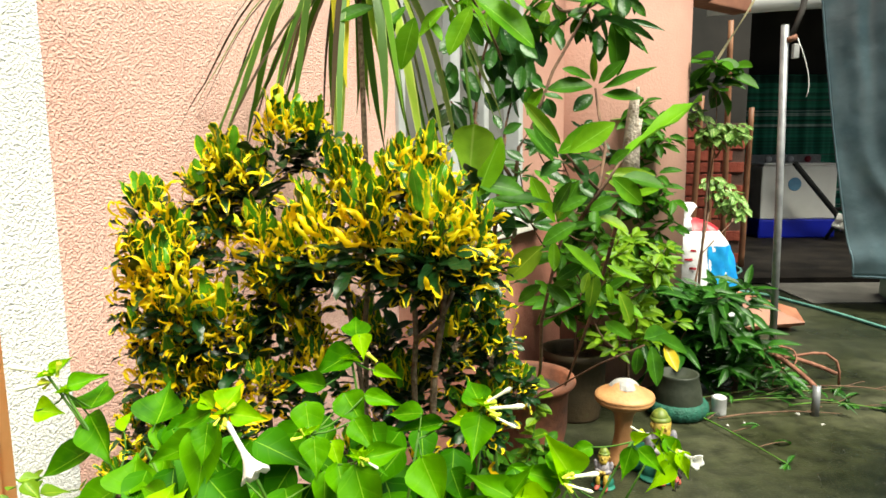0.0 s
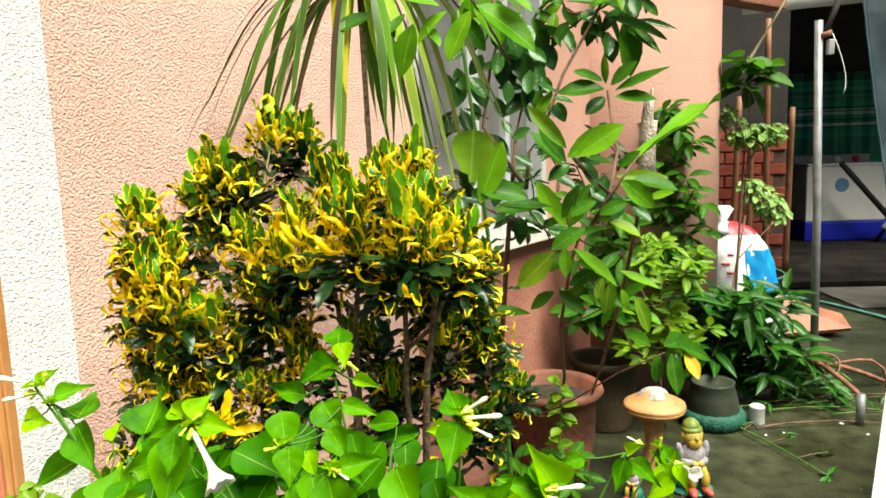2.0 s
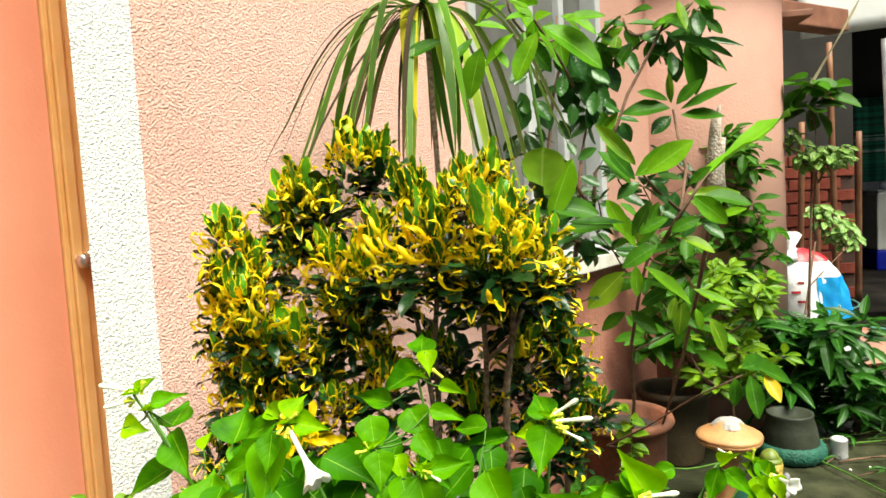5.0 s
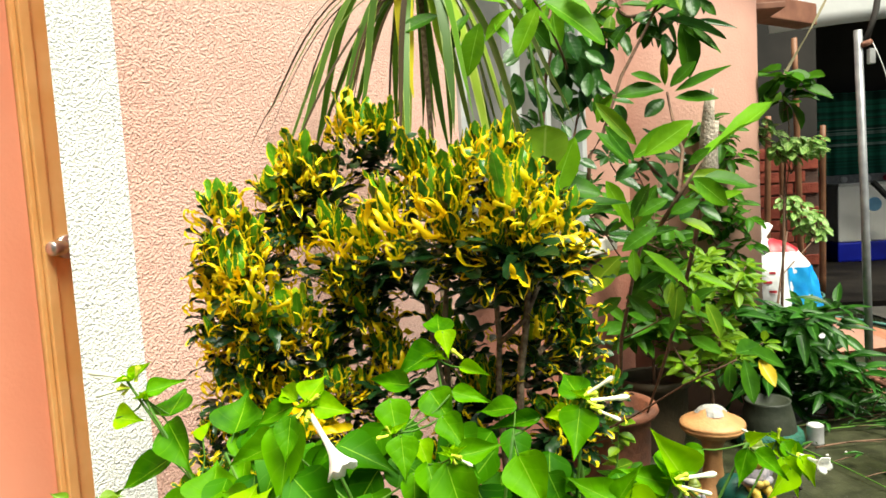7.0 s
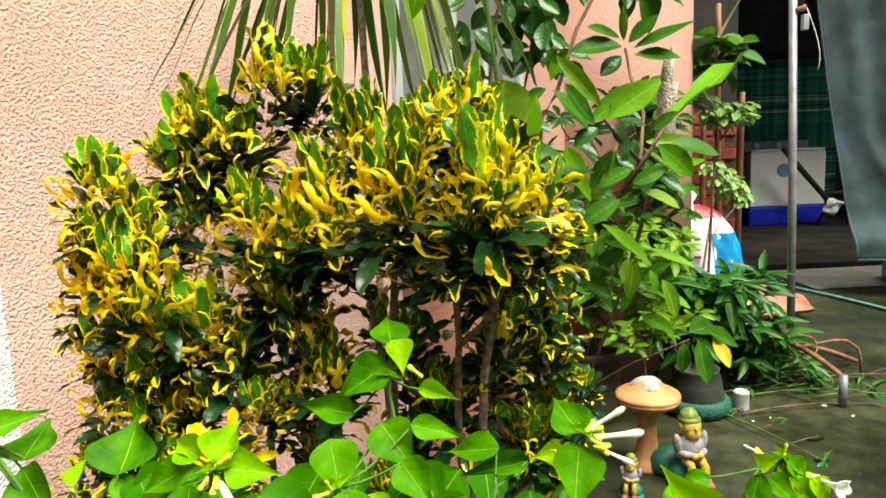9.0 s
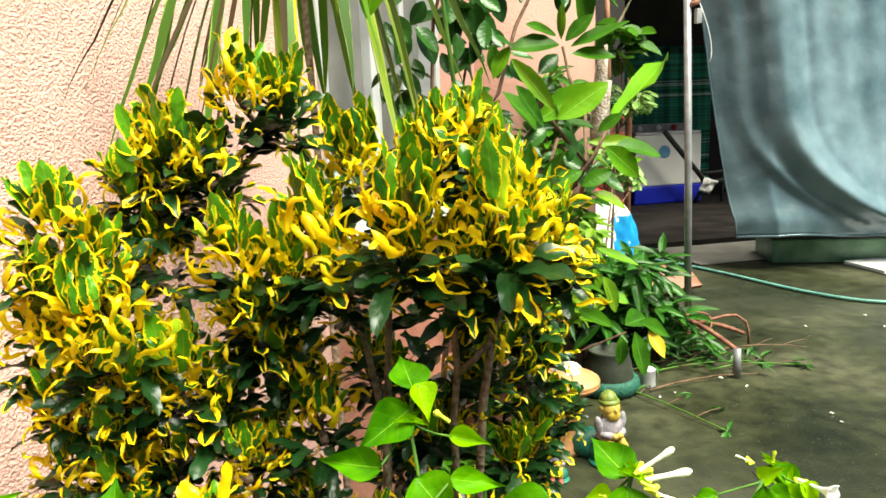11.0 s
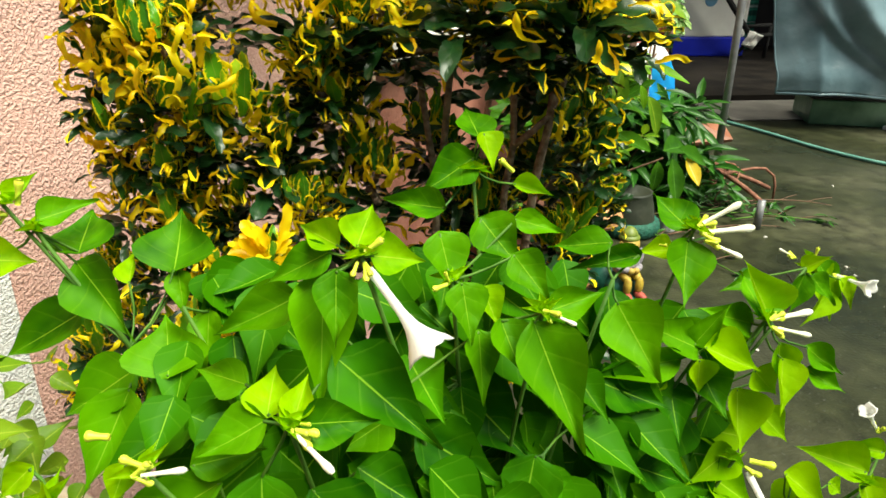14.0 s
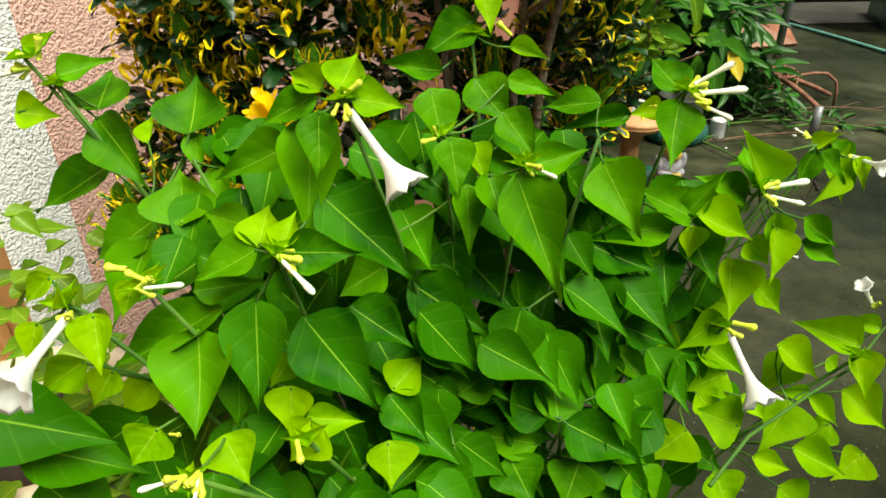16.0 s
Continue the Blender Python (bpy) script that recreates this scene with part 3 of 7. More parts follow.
# Shade inside the carport is put into these near-black walls and ceiling.
tagged(part("wall_carport_back", box(1.2, 9.2, 8.6, 8.75, 0, 2.85), DARKWALL), "back wall of the carport, near black for the shade inside", "wall", kind="structure")
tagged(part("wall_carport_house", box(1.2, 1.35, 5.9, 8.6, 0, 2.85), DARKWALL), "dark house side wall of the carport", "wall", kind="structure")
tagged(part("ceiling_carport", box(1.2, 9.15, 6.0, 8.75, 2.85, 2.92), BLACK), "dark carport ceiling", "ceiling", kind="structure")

# white sheet along the carport's front edge
def sheet(name, w, h, fold, nx, ny, material, folds=5, lean=0.0, seed=1):
    """A hanging cloth in the xz plane from its top edge, w wide and h deep, with upright folds."""
    rng = random.Random(seed)
    ph = [rng.uniform(0, 6.28) for _ in range(4)]
    verts, faces = [], []
    for j in range(ny + 1):
        for i in range(nx + 1):
            x, z = i / nx, j / ny
            y = fold * (math.sin(folds * 6.28 * x + ph[0] + 1.2 * z) + 0.5 * math.sin(folds * 2.3 * 6.28 * x + ph[1] - z * 2) + 0.3 * math.sin(9 * z + ph[2] + 5 * x))
            verts.append((x * w, y + lean * z, -z * h))
    for j in range(ny):
        for i in range(nx):
            a = j * (nx + 1) + i
            faces.append((a, a + 1, a + nx + 2, a + nx + 1))
    return verts, faces


v, f = sheet("white_valance", 2.6, 0.52, 0.006, 40, 6, WHITECLOTH, 3)
val = mesh_ob("white_valance", v, f, WHITECLOTH)
val.modifiers.new("thick", "SOLIDIFY").thickness = 0.006
val.matrix_basis = pose(1.80, 4.885, 2.49, 0, -3.4, 0)
tagged(val, "white sheet hung along the edge of the carport roof", "sheet")

tagged(part("roof_beam", box(1.2, 9.1, 4.90, 4.98, 2.47, 2.58, 0.006), DARKWALL), "dark beam along the front edge of the carport roof", "beam", kind="structure")

# red brick infill with bamboo poles before it
brickwall = tagged(part("wall_brick", box(1.36, 2.62, 5.98, 6.1, 0, 1.28), MORTAR), "red brick wall with dark joints", "wall", kind="structure")
# Near-black panel stands for the shade above the bricks.
tagged(part("wall_over_bricks", box(1.36, 2.62, 5.99, 6.1, 1.282, 2.85), DARKWALL), "wall above the bricks, near black for the shade inside", "wall", kind="structure")
brick_me = None
for row in range(12):
    for k in range(6):
        x = 1.40 + k * 0.205 + (0.1 if row % 2 else 0)
        if x + 0.19 > 2.62:
            continue
        if brick_me is None:
            b = part("brick", box(0, 0.19, -0.012, 0.0, 0, 0.085, 0.004), REDBRICK, brickwall)
            brick_me = b.data
        else:
            b = share("brick", brick_me, Matrix.Identity(4), brickwall)
        b.matrix_basis = pose(x, 5.978, 0.06 + row * 0.1)
def bamboo_pole(x, y, z1, lean, r):
    pts = [(x + lean * t, y, z1 * t) for t in np.linspace(0, 1, 9)]
    return tagged(tube("bamboo_pole", pts, r, r * 0.85, BAMBOO, None, "", 10), "brown bamboo pole standing against the brick wall", "pole", "bamboo poles at the brick wall")


for x, l, h in ((1.70, 0.02, 1.3), (1.84, -0.03, 1.45), (1.97, 0.02, 1.2), (2.12, 0.04, 1.5), (2.26, 0.0, 1.25), (2.40, -0.03, 2.1), (2.56, 0.02, 1.4)):
    bamboo_pole(x, 5.80, h, l, 0.026)

# green striped curtain behind the washing machine
m, nt, b, nn, ln = nodes_of("green_striped_cloth")
co = nn("ShaderNodeTexCoord")
sp = nn("ShaderNodeSeparateXYZ")
ln(co.outputs["Object"], sp.inputs[0])
wv = nn("ShaderNodeTexNoise")
wv.noise_dimensions = "1D"
wv.inputs["Scale"].default_value = 8
wv.inputs["Detail"].default_value = 2
ln(sp.outputs["Z"], wv.inputs["W"])
rp = ramp(nt, [(0.40, (0.015, 0.09, 0.06)), (0.47, (0.04, 0.32, 0.19)), (0.55, (0.02, 0.11, 0.075)), (0.62, (0.50, 0.68, 0.60)), (0.66, (0.03, 0.15, 0.10))])
ln(wv.outputs["Fac"], rp.inputs["Fac"])
ln(rp.outputs["Color"], b.inputs["Base Color"])
b.inputs["Roughness"].default_value = 0.9
CURTAIN = m
v, f = sheet("striped_curtain", 1.35, 1.85, 0.025, 60, 14, CURTAIN, 6, 0.02, 4)
cur = mesh_ob("striped_curtain", v, f, CURTAIN)
cur.modifiers.new("thick", "SOLIDIFY").thickness = 0.004
cur.matrix_basis = pose(3.55, 8.25, 1.90)
tagged(cur, "dark green striped cloth curtain behind the washing machine", "curtain")

# washing machine
washer = empty("washing_machine", 3.96, 7.85, 0.056, 0, "white twin tub washing machine with blue base", "washing machine")
part("body", box(-0.42, 0.42, -0.24, 0.24, 0.21, 0.80, 0.02), WASHWHITE, washer)
part("base", box(-0.43, 0.43, -0.25, 0.25, 0.0, 0.208, 0.02), WASHBLUE, washer, "bright blue plastic base")
part("lid", box(-0.41, 0.41, -0.24, 0.10, 0.802, 0.83, 0.01), WASHWHITE, washer)
panel = part("control_panel", box(-0.41, 0.41, 0.10, 0.24, 0.802, 0.92, 0.015), GREYPATCH, washer)
for x in (-0.2, 0.05, 0.25):
    k = part("dial", lathe([(0.035, 0), (0.035, 0.02), (0.02, 0.03)], 16), BAGRED if x == 0.25 else WASHWHITE, panel)
    k.matrix_basis = pose(x, 0.098, 0.87, 90, 0, 0)
k = part("badge", lathe([(0.075, 0), (0.07, 0.004)], 24), DIALBLUE, washer, "round blue badge")
k.matrix_basis = pose(-0.05, -0.2405, 0.60, 90, 0, 0)
# folded black stand leaning at the machine, with a rag
stand = empty("folding_stand", 4.1, 7.35, 0.056, 0, "black metal folding stand leaning before the washing machine", "stand")
tube("bar", [(-0.34, 0, 0.84), (0.2, 0.02, 0.24)], 0.03, 0.03, BLACK, stand)
tube("bar", [(0.12, 0.02, 0.34), (0.42, 0.02, 0.36)], 0.02, 0.02, BLACK, stand)
tube("bar", [(0.18, 0.02, 0.24), (0.45, 0.02, 0.26)], 0.02, 0.02, BLACK, stand)
tube("leg", [(0.2, 0.02, 0.24), (0.1, 0.1, 0.0)], 0.02, 0.02, BLACK, stand)
tube("leg", [(0.42, 0.02, 0.36), (0.45, 0.1, 0.0)], 0.02, 0.02, BLACK, stand)
v, f = sheet("rag", 0.16, 0.16, 0.03, 12, 8, WASHWHITE, 2, 0.05, 8)
rag = mesh_ob("rag", v, f, WASHWHITE)
rag.modifiers.new("thick", "SOLIDIFY").thickness = 0.01
rag.matrix_basis = pose(4.26, 7.31, 0.36, 0, 20, 0)
tagged(rag, "crumpled pale rag hung on the folding stand", "cloth")

# blue-green tarpaulin hung before a low platform
m, nt, b, nn, ln = nodes_of("blue_green_tarpaulin")
co = nn("ShaderNodeTexCoord")
n1 = nn("ShaderNodeTexNoise")
n1.inputs["Scale"].default_value = 3
n1.inputs["Detail"].default_value = 6
ln(co.outputs["Object"], n1.inputs["Vector"])
rp = ramp(nt, [(0.3, (0.070, 0.124, 0.150)), (0.7, (0.205, 0.300, 0.345))])
ln(n1.outputs["Fac"], rp.inputs["Fac"])
ln(rp.outputs["Color"], b.inputs["Base Color"])
b.inputs["Roughness"].default_value = 0.26
n2 = nn("ShaderNodeTexNoise")
n2.inputs["Scale"].default_value = 4.5
n2.inputs["Detail"].default_value = 5
n2.inputs["Distortion"].default_value = 0.3
ln(co.outputs["Object"], n2.inputs["Vector"])
bp = nn("ShaderNodeBump")
bp.inputs["Strength"].default_value = 0.35
bp.inputs["Distance"].default_value = 0.03
ln(n2.outputs["Fac"], bp.inputs["Height"])
ln(bp.outputs["Normal"], b.inputs["Normal"])
TARP = m
verts, faces, NX, NY = [], [], 150, 80
for j in range(NY + 1):
    for i in range(NX + 1):
        x, z = i / NX, j / NY
        # folds fall upright, then sweep to the right along the hem in one deep J
        u = x - 0.5 * max(0.0, (z - 0.55) / 0.45) ** 3
        grow = min(1, x * 9)
        bunch = math.exp(-abs(u) / 0.07)
        tight = (0.020 * math.sin(70 * u + 0.5) + 0.010 * math.sin(118 * u + 1.7)) * bunch * max(0.0, 1 - max(0.0, z - 0.5) / 0.3)
        wall_ = 1 / (1 + math.exp(-(u - 0.135) / 0.018))
        belly = -0.07 / (1 + math.exp(-(u - 0.045) / 0.010)) * math.exp(-max(0.0, u - 0.06) / 0.05) * (0.4 + 0.6 * z) - 0.20 * wall_ * math.exp(-max(0.0, u - 0.17) / 0.30) * (0.55 + 0.45 * z) + 0.030 * math.exp(-((u - 0.275) / 0.020) ** 2) * (1.1 - z)
        far = (0.018 * math.sin(27 * x + 1.2 * z) + 0.013 * math.sin(58 * x + 0.9 - 2 * z)) * (1 / (1 + math.exp(-(u - 0.30) / 0.05))) * (1.15 - 0.6 * z)
        fine = 0.003 * math.sin(60 * x + 25 * z) * math.sin(47 * z - 21 * x)
        lip = -0.03 * math.exp(-((z - 0.95) / 0.04) ** 2)
        edge = 0.24 * z * (1 - x) ** 4
        verts.append((x * 2.3 + edge * 1.1, -0.55 * min(x * 2.3, 0.30) - 0.1 * x + grow * (tight + belly + far) + fine + lip - 0.22 * z * z, -z * 2.23 + 0.02 * math.sin(9 * x)))
for j in range(NY):
    for i in range(NX):
        a = j * (NX + 1) + i
        faces.append((a, a + 1, a + NX + 2, a + NX + 1))
tarp = empty("tarpaulin", 2.44, 4.66, 2.46)
tarp_sheet = mesh_ob("sheet", verts, faces, TARP, tarp)
tarp_sheet.modifiers.new("thick", "SOLIDIFY").thickness = 0.004
tube("hem", verts[NY * (NX + 1):], 0.010, 0.010, TARP, tarp_sheet, "rolled lower hem", 6)
tube("side_hem", verts[0::NX + 1], 0.008, 0.008, TARP, tarp_sheet, "rolled side hem", 6)
tube("rope", [(0, 0, 0), (0.30, -0.165, 0.01), (2.3, -0.265, 0.0)], 0.006, 0.006, POLE, tarp, "grey rope")
tagged(tarp, "blue-green plastic tarpaulin hanging in heavy folds", "tarpaulin")
plat = empty("platform", 3.05, 4.515, 0, -19, "low mossy green platform under the tarpaulin", "platform")
part("board", box(0, 2.3, 0, 0.4, 0.0, 0.17, 0.01), surface("mossy_green_board", (0.05, 0.15, 0.07), (0.20, 0.36, 0.20), 5, 0.3, 0.7, 14), plat)
part("top_board", box(-0.01, 2.3, -0.012, 0.4, 0.174, 0.19, 0.006), DARKWALL, plat, "dark board on top")
tagged(part("pale_board", box(3.45, 4.4, 3.95, 4.30, 0.004, 0.03, 0.006), WHITEPAINT), "pale flat board lying on the yard", "board")

# ---------------------------------------------------------------- hose, pole stand, scraps on the yard
hose_pts = []
HOSE_AT = ((1.75, 5.25), (2.05, 5.12), (2.33, 4.91), (2.46, 4.60), (2.56, 4.25), (2.65, 3.83), (2.78, 3.51), (2.94, 3.36), (3.30, 3.18), (3.80, 3.10))
for k in range(1, len(HOSE_AT) - 2):
    p0, p1, p2, p3 = (np.array(HOSE_AT[k + q]) for q in (-1, 0, 1, 2))
    for t in np.linspace(0, 1, 7)[:-1]:
        q = 0.5 * (2 * p1 + (p2 - p0) * t + (2 * p0 - 5 * p1 + 4 * p2 - p3) * t * t + (3 * p1 - p0 - 3 * p2 + p3) * t ** 3)
        hose_pts.append((q[0], q[1], 0.024 if q[0] > 2.5 and q[1] > 4.58 else 0.012))
tagged(tube("garden_hose", hose_pts, 0.011, 0.011, HOSE, None, "", 8), "thin green garden hose lying across the yard", "hose")
loop = [(2.15 + 0.35 * math.cos(a), 5.75 + 0.42 * math.sin(a), 0.068) for a in np.linspace(-2.2, 2.6, 30)]
tagged(tube("garden_hose", loop, 0.010, 0.010, HOSE, None, "", 8), "loop of thin green hose on the carport floor", "hose")

pole = empty("pole_stand", 1.50, 3.02, 0, 0, "grey metal pole on a rusty three legged stand", "pole stand")
tube("pole", [(0, 0, 0.14), (-0.012, 0, 0.8), (-0.035, 0.0, 1.60)], 0.016, 0.016, POLE, pole, sides=12)
tube("collar", [(0, 0, 0.10), (0, 0, 0.19)], 0.028, 0.024, RUST, pole, "rusty collar", 12)
for ax, ay, hz in ((0.015, -0.36, 0.115), (0.36, 0.10, 0.02), (-0.22, 0.10, 0.02)):
    leg = tube("leg", bend((0, 0, 0.15), (ax, ay, hz), -0.012, 6), 0.012, 0.010, RUST, pole, "rusty leg")
    if ay < -0.2:
        tube("foot", [(0.015, -0.355, 0.125), (0.015, -0.355, 0.0)], 0.016, 0.016, POLE, leg, "grey tube foot", 10)
rust_ring = [(0.0, -0.02, 0.125), (0.09, -0.03, 0.150), (0.17, -0.03, 0.162), (0.235, -0.02, 0.156), (0.285, -0.02, 0.120), (0.302, -0.02, 0.07), (0.304, -0.02, 0.008)]
tube("wire", rust_ring, 0.007, 0.006, RUST, pole, "bent rusty rod", 7)
for k in range(4):
    rx, rz, ph, tilt = 0.05 + 0.012 * k, 0.030 + 0.006 * k, 1.3 * k, 0.3 + 0.25 * k
    tube("wire", [(rx * math.cos(a + ph) - 0.01, -0.03 - 0.05 * math.sin(a) * tilt, 0.155 + rz * math.sin(a + ph) + 0.01 * math.sin(3 * a)) for a in np.linspace(0, 5.6, 20)], 0.0045, 0.0045, RUST, pole, "tangled rusty wire", 6)
tube("bracket", [(-0.030, -0.01, 1.535), (0.012, -0.01, 1.55)], 0.012, 0.012, RUST, pole, "rusty bracket", 8)
tube("arm", [(-0.005, 0, 1.55), (0.05, 0.03, 1.67), (0.16, 0.15, 2.0)], 0.013, 0.013, DARKWALL, pole, "dark arm", 10)
tube("string", bend((0.015, -0.01, 1.55), (0.07, -0.01, 1.30), 0.03, 8, (0.03, 0, 0)), 0.0022, 0.0018, WHITEPAINT, pole, "dangling white string")
part("hanger", box(-0.002, 0.022, -0.024, 0.0, 1.46, 1.52, 0.003), CANGREY, pole)

bm = bmesh.new()
vs = [bm.verts.new(p) for p in ((0, 0, 0.25), (0.42, 0.02, 0.12), (0.44, -0.08, 0.06), (0.0, -0.14, 0.03), (0, 0.015, 0.235), (0.42, 0.035, 0.105), (0.44, -0.065, 0.04), (0.0, -0.125, 0.0))]
for q in ((0, 1, 2, 3), (7, 6, 5, 4), (0, 4, 5, 1), (1, 5, 6, 2), (2, 6, 7, 3), (3, 7, 4, 0)):
    bm.faces.new([vs[i] for i in q])
pan = empty("plastic_tray", 1.70, 4.05, 0, -8, "broken orange plastic tray tilted on the ground", "tray")
part("plate", bm, CARDBOARD, pan)
part("rim", box(0.0, 0.40, 0.02, 0.035, 0.0, 0.09, 0.004), CARDBOARD, pan)
can = empty("tin_can", 1.13, 2.69, 0, 0, "small grey tin can lying on the yard", "can")
part("can_body", lathe([(0.028, 0), (0.031, 0.003), (0.030, 0.01), (0.030, 0.068), (0.031, 0.072), (0.027, 0.074)], 24), CANGREY, can, "", True)
part("can_lid", lathe([(0.024, 0.0745), (0.022, 0.077)], 20), WHITEPAINT, can)
rs = random.Random(5)
for k in range(34):
    x, y = rs.uniform(0.8, 3.4), rs.uniform(1.2, 3.4)
    bm = bmesh.new()
    bmesh.ops.create_icosphere(bm, subdivisions=1, radius=1)
    for q in bm.verts:
        q.co = Vector((q.co.x * rs.uniform(0.004, 0.014), q.co.y * rs.uniform(0.003, 0.009), max(q.co.z, -0.4) * 0.005 + 0.002))
    ob = part("pale_scrap", bm, CUTOUT, None)
    ob.matrix_basis = pose(x, y, 0, 0, 0, rs.uniform(0, 180))
    tagged(ob, "small pale scrap lying on the wet yard", "scrap", "scraps on the yard")

# rice bag
bag = empty("printed_sack", 1.51, 3.95, 0, -12, "white plastic sack with blue and red print", "sack")


def sack_form(z0, z1, a0, a1, off, nz=10, na=18):
    verts, faces = [], []
    for j in range(nz + 1):
        z = z0 + (z1 - z0) * j / nz
        t = z / 0.70
        r = 0.212 * (1 - 0.15 * t * t) * math.sqrt(max(0.02, 1 - (max(0, t - 0.70) / 0.27) ** 2)) + off
        for i in range(na + 1):
            a = a0 + (a1 - a0) * i / na
            w = 1 + 0.07 * math.sin(5 * a + 6 * z) + 0.045 * math.sin(11 * a - 14 * z) + 0.02 * math.sin(17 * a + 40 * z)
            verts.append((r * w * math.sin(a) * 1.05 - 0.07 * t, -r * w * math.cos(a) * 0.75, z))
    for j in range(nz):
        for i in range(na):
            q = j * (na + 1) + i
            faces.append((q, q + 1, q + na + 2, q + na + 1))
    return verts, faces


bag_body = mesh_ob("bag", *sack_form(0.0, 0.678, -math.pi, math.pi, 0, 30, 40), BAGWHITE, bag)
mesh_ob("blue_print", *sack_form(0.27, 0.53, 0.32, 1.5, 0.004), BAGBLUE, bag_body, "bright blue printed panel")
mesh_ob("red_print", *sack_form(0.615, 0.682, -0.1, 1.9, 0.006), BAGRED, bag_body, "dark red band")
for z, a0, a1 in ((0.50, -0.15, 0.12), (0.45, -0.3, 0.05), (0.40, -0.2, 0.1), (0.22, 0.3, 0.9), (0.16, 0.4, 1.1)):
    mesh_ob("print_bar", *sack_form(z, z + 0.013, a0, 0.45 * a0 + 0.55 * a1, 0.005, 2, 6), BAGRED if z > 0.3 else DIALBLUE, bag_body, "small printed bar")
part("knot", lathe([(0.075, 0.62), (0.05, 0.66), (0.03, 0.69), (0.06, 0.75), (0.04, 0.77)], 16, 0.2, 3), BAGWHITE, bag, "tied neck", True).matrix_basis = pose(-0.11, -0.03, 0.0, 0, 0, 0) @ Matrix.Diagonal((1.15, 1.15, 1, 1))

# white board leaning close to the path
bm = bmesh.new()
ring = []
for p in ((0.127, 0.250, 0.0), (0.452, 0.598, 1.50)):
    for dx, dy in ((0, 0), (0.040, -0.028), (0.048, -0.014), (0.01, 0.015)):
        ring.append(bm.verts.new((p[0] + dx, p[1] + dy, p[2])))
for q in ((3, 2, 1, 0), (4, 5, 6, 7), (0, 1, 5, 4), (1, 2, 6, 5), (2, 3, 7, 6), (3, 0, 4, 7)):
    bm.faces.new([ring[k] for k in q])
tagged(part("white_board", bm, WHITEPAINT), "white painted board leaning beside the plants", "board")

# ---------------------------------------------------------------- pots and figures
def pot(name, x, y, r, h, material, label, rim=0.02, taper=0.72, lip=0.035, soil=True):
    p = empty(name, x, y, 0, 0, label, "pot", "flower pots by the wall")
    prof = [(r * taper * 0.98, 0), (r * taper, 0.01), (r * (taper + 0.14), h * 0.45), (r * 0.96, h - lip), (r + rim * 0.6, h - lip + 0.004), (r + rim, h - lip * 0.5), (r + rim * 0.7, h - 0.002), (r, h), (r - 0.012, h - 0.01), (r - 0.02, h - 0.05), (r * 0.8, h - 0.06)]
    part("pot_body", lathe(prof, 48), material, p, "", True)
    if soil:
        part("soil", lathe([(r - 0.022, h - 0.052), (r - 0.03, h - 0.045), (0.01, h - 0.04)], 32, 0.02, 7), SOIL, p, "dark soil")
    return p


pot("terracotta_pot", 0.285, 2.30, 0.155, 0.31, TERRACOTTA, "large worn terracotta flower pot with rolled rim", 0.02, 0.80)
pot("brown_pot", 0.535, 2.70, 0.130, 0.285, POTBROWN, "mossy brown glazed flower pot", 0.012, 0.8)
gp = empty("grey_pot", 0.96, 2.70, 0, 0, "dark grey pot standing on a green knitted ring", "pot", "flower pots by the wall")
part("pot_body", lathe([(0.102, 0.035), (0.105, 0.045), (0.092, 0.12), (0.080, 0.165), (0.083, 0.175), (0.072, 0.173), (0.06, 0.15)], 40), POTGREY, gp, "", True)
part("knit_ring", lathe([(0.105, 0.0), (0.120, 0.012), (0.125, 0.034), (0.120, 0.056), (0.108, 0.066), (0.094, 0.060)], 60, 0.03, 20), POTGREEN, gp, "dark green knitted ring", True)
pot("cream_pot", -0.60, 0.835, 0.12, 0.415, CREAM, "cream plastic flower pot below the four o'clock plant")

bb = empty("mushroom_ornament", 0.625, 2.27, 0, 0, "tan fired clay mushroom ornament with a grey cement patch", "garden ornament")
part("stalk", lathe([(0.062, 0), (0.060, 0.012), (0.048, 0.03), (0.036, 0.06), (0.030, 0.10), (0.029, 0.14), (0.034, 0.175), (0.046, 0.196), (0.06, 0.206)], 36, 0.03, 5), BIRDTAN, bb, "", True)
cap = part("cap", lathe([(0.035, 0.198), (0.066, 0.205), (0.090, 0.217), (0.101, 0.228), (0.103, 0.234), (0.099, 0.2365), (0.104, 0.241), (0.101, 0.248), (0.086, 0.257), (0.066, 0.266), (0.047, 0.277), (0.036, 0.288), (0.024, 0.296), (0.006, 0.299)], 44, 0.012, 4), BIRDTAN, bb, "", True)
part("patch", lathe([(0.050, 0.276), (0.0385, 0.289), (0.0255, 0.2975), (0.004, 0.3005)], 18, 0.12, 3), GREYPATCH, cap, "grey cement patch")
bm = bmesh.new()
q = bmesh.ops.create_icosphere(bm, subdivisions=3, radius=1)
for v in q["verts"]:
    w = 1 + 0.14 * noise.noise(v.co * 2.6)
    v.co = Vector((0.055 + 0.062 * v.co.x * w, -0.045 + 0.055 * v.co.y * w, max(0.0, 0.03 + 0.055 * v.co.z * w)))
part("rock_foot", bm, BASEGREEN, bb, "dark teal painted rock at its foot", True)
REDPAINT = surface("worn_red_paint", (0.20, 0.03, 0.02), (0.42, 0.08, 0.05), 60, 0.6, 0.2, 90)
GREYCOAT = surface("grey_coat", (0.15, 0.15, 0.18), (0.34, 0.30, 0.32), 50, 0.6, 0.2, 90)
OCHRE = surface("ochre_paint", (0.30, 0.20, 0.02), (0.50, 0.36, 0.04), 50, 0.6, 0.2, 90)
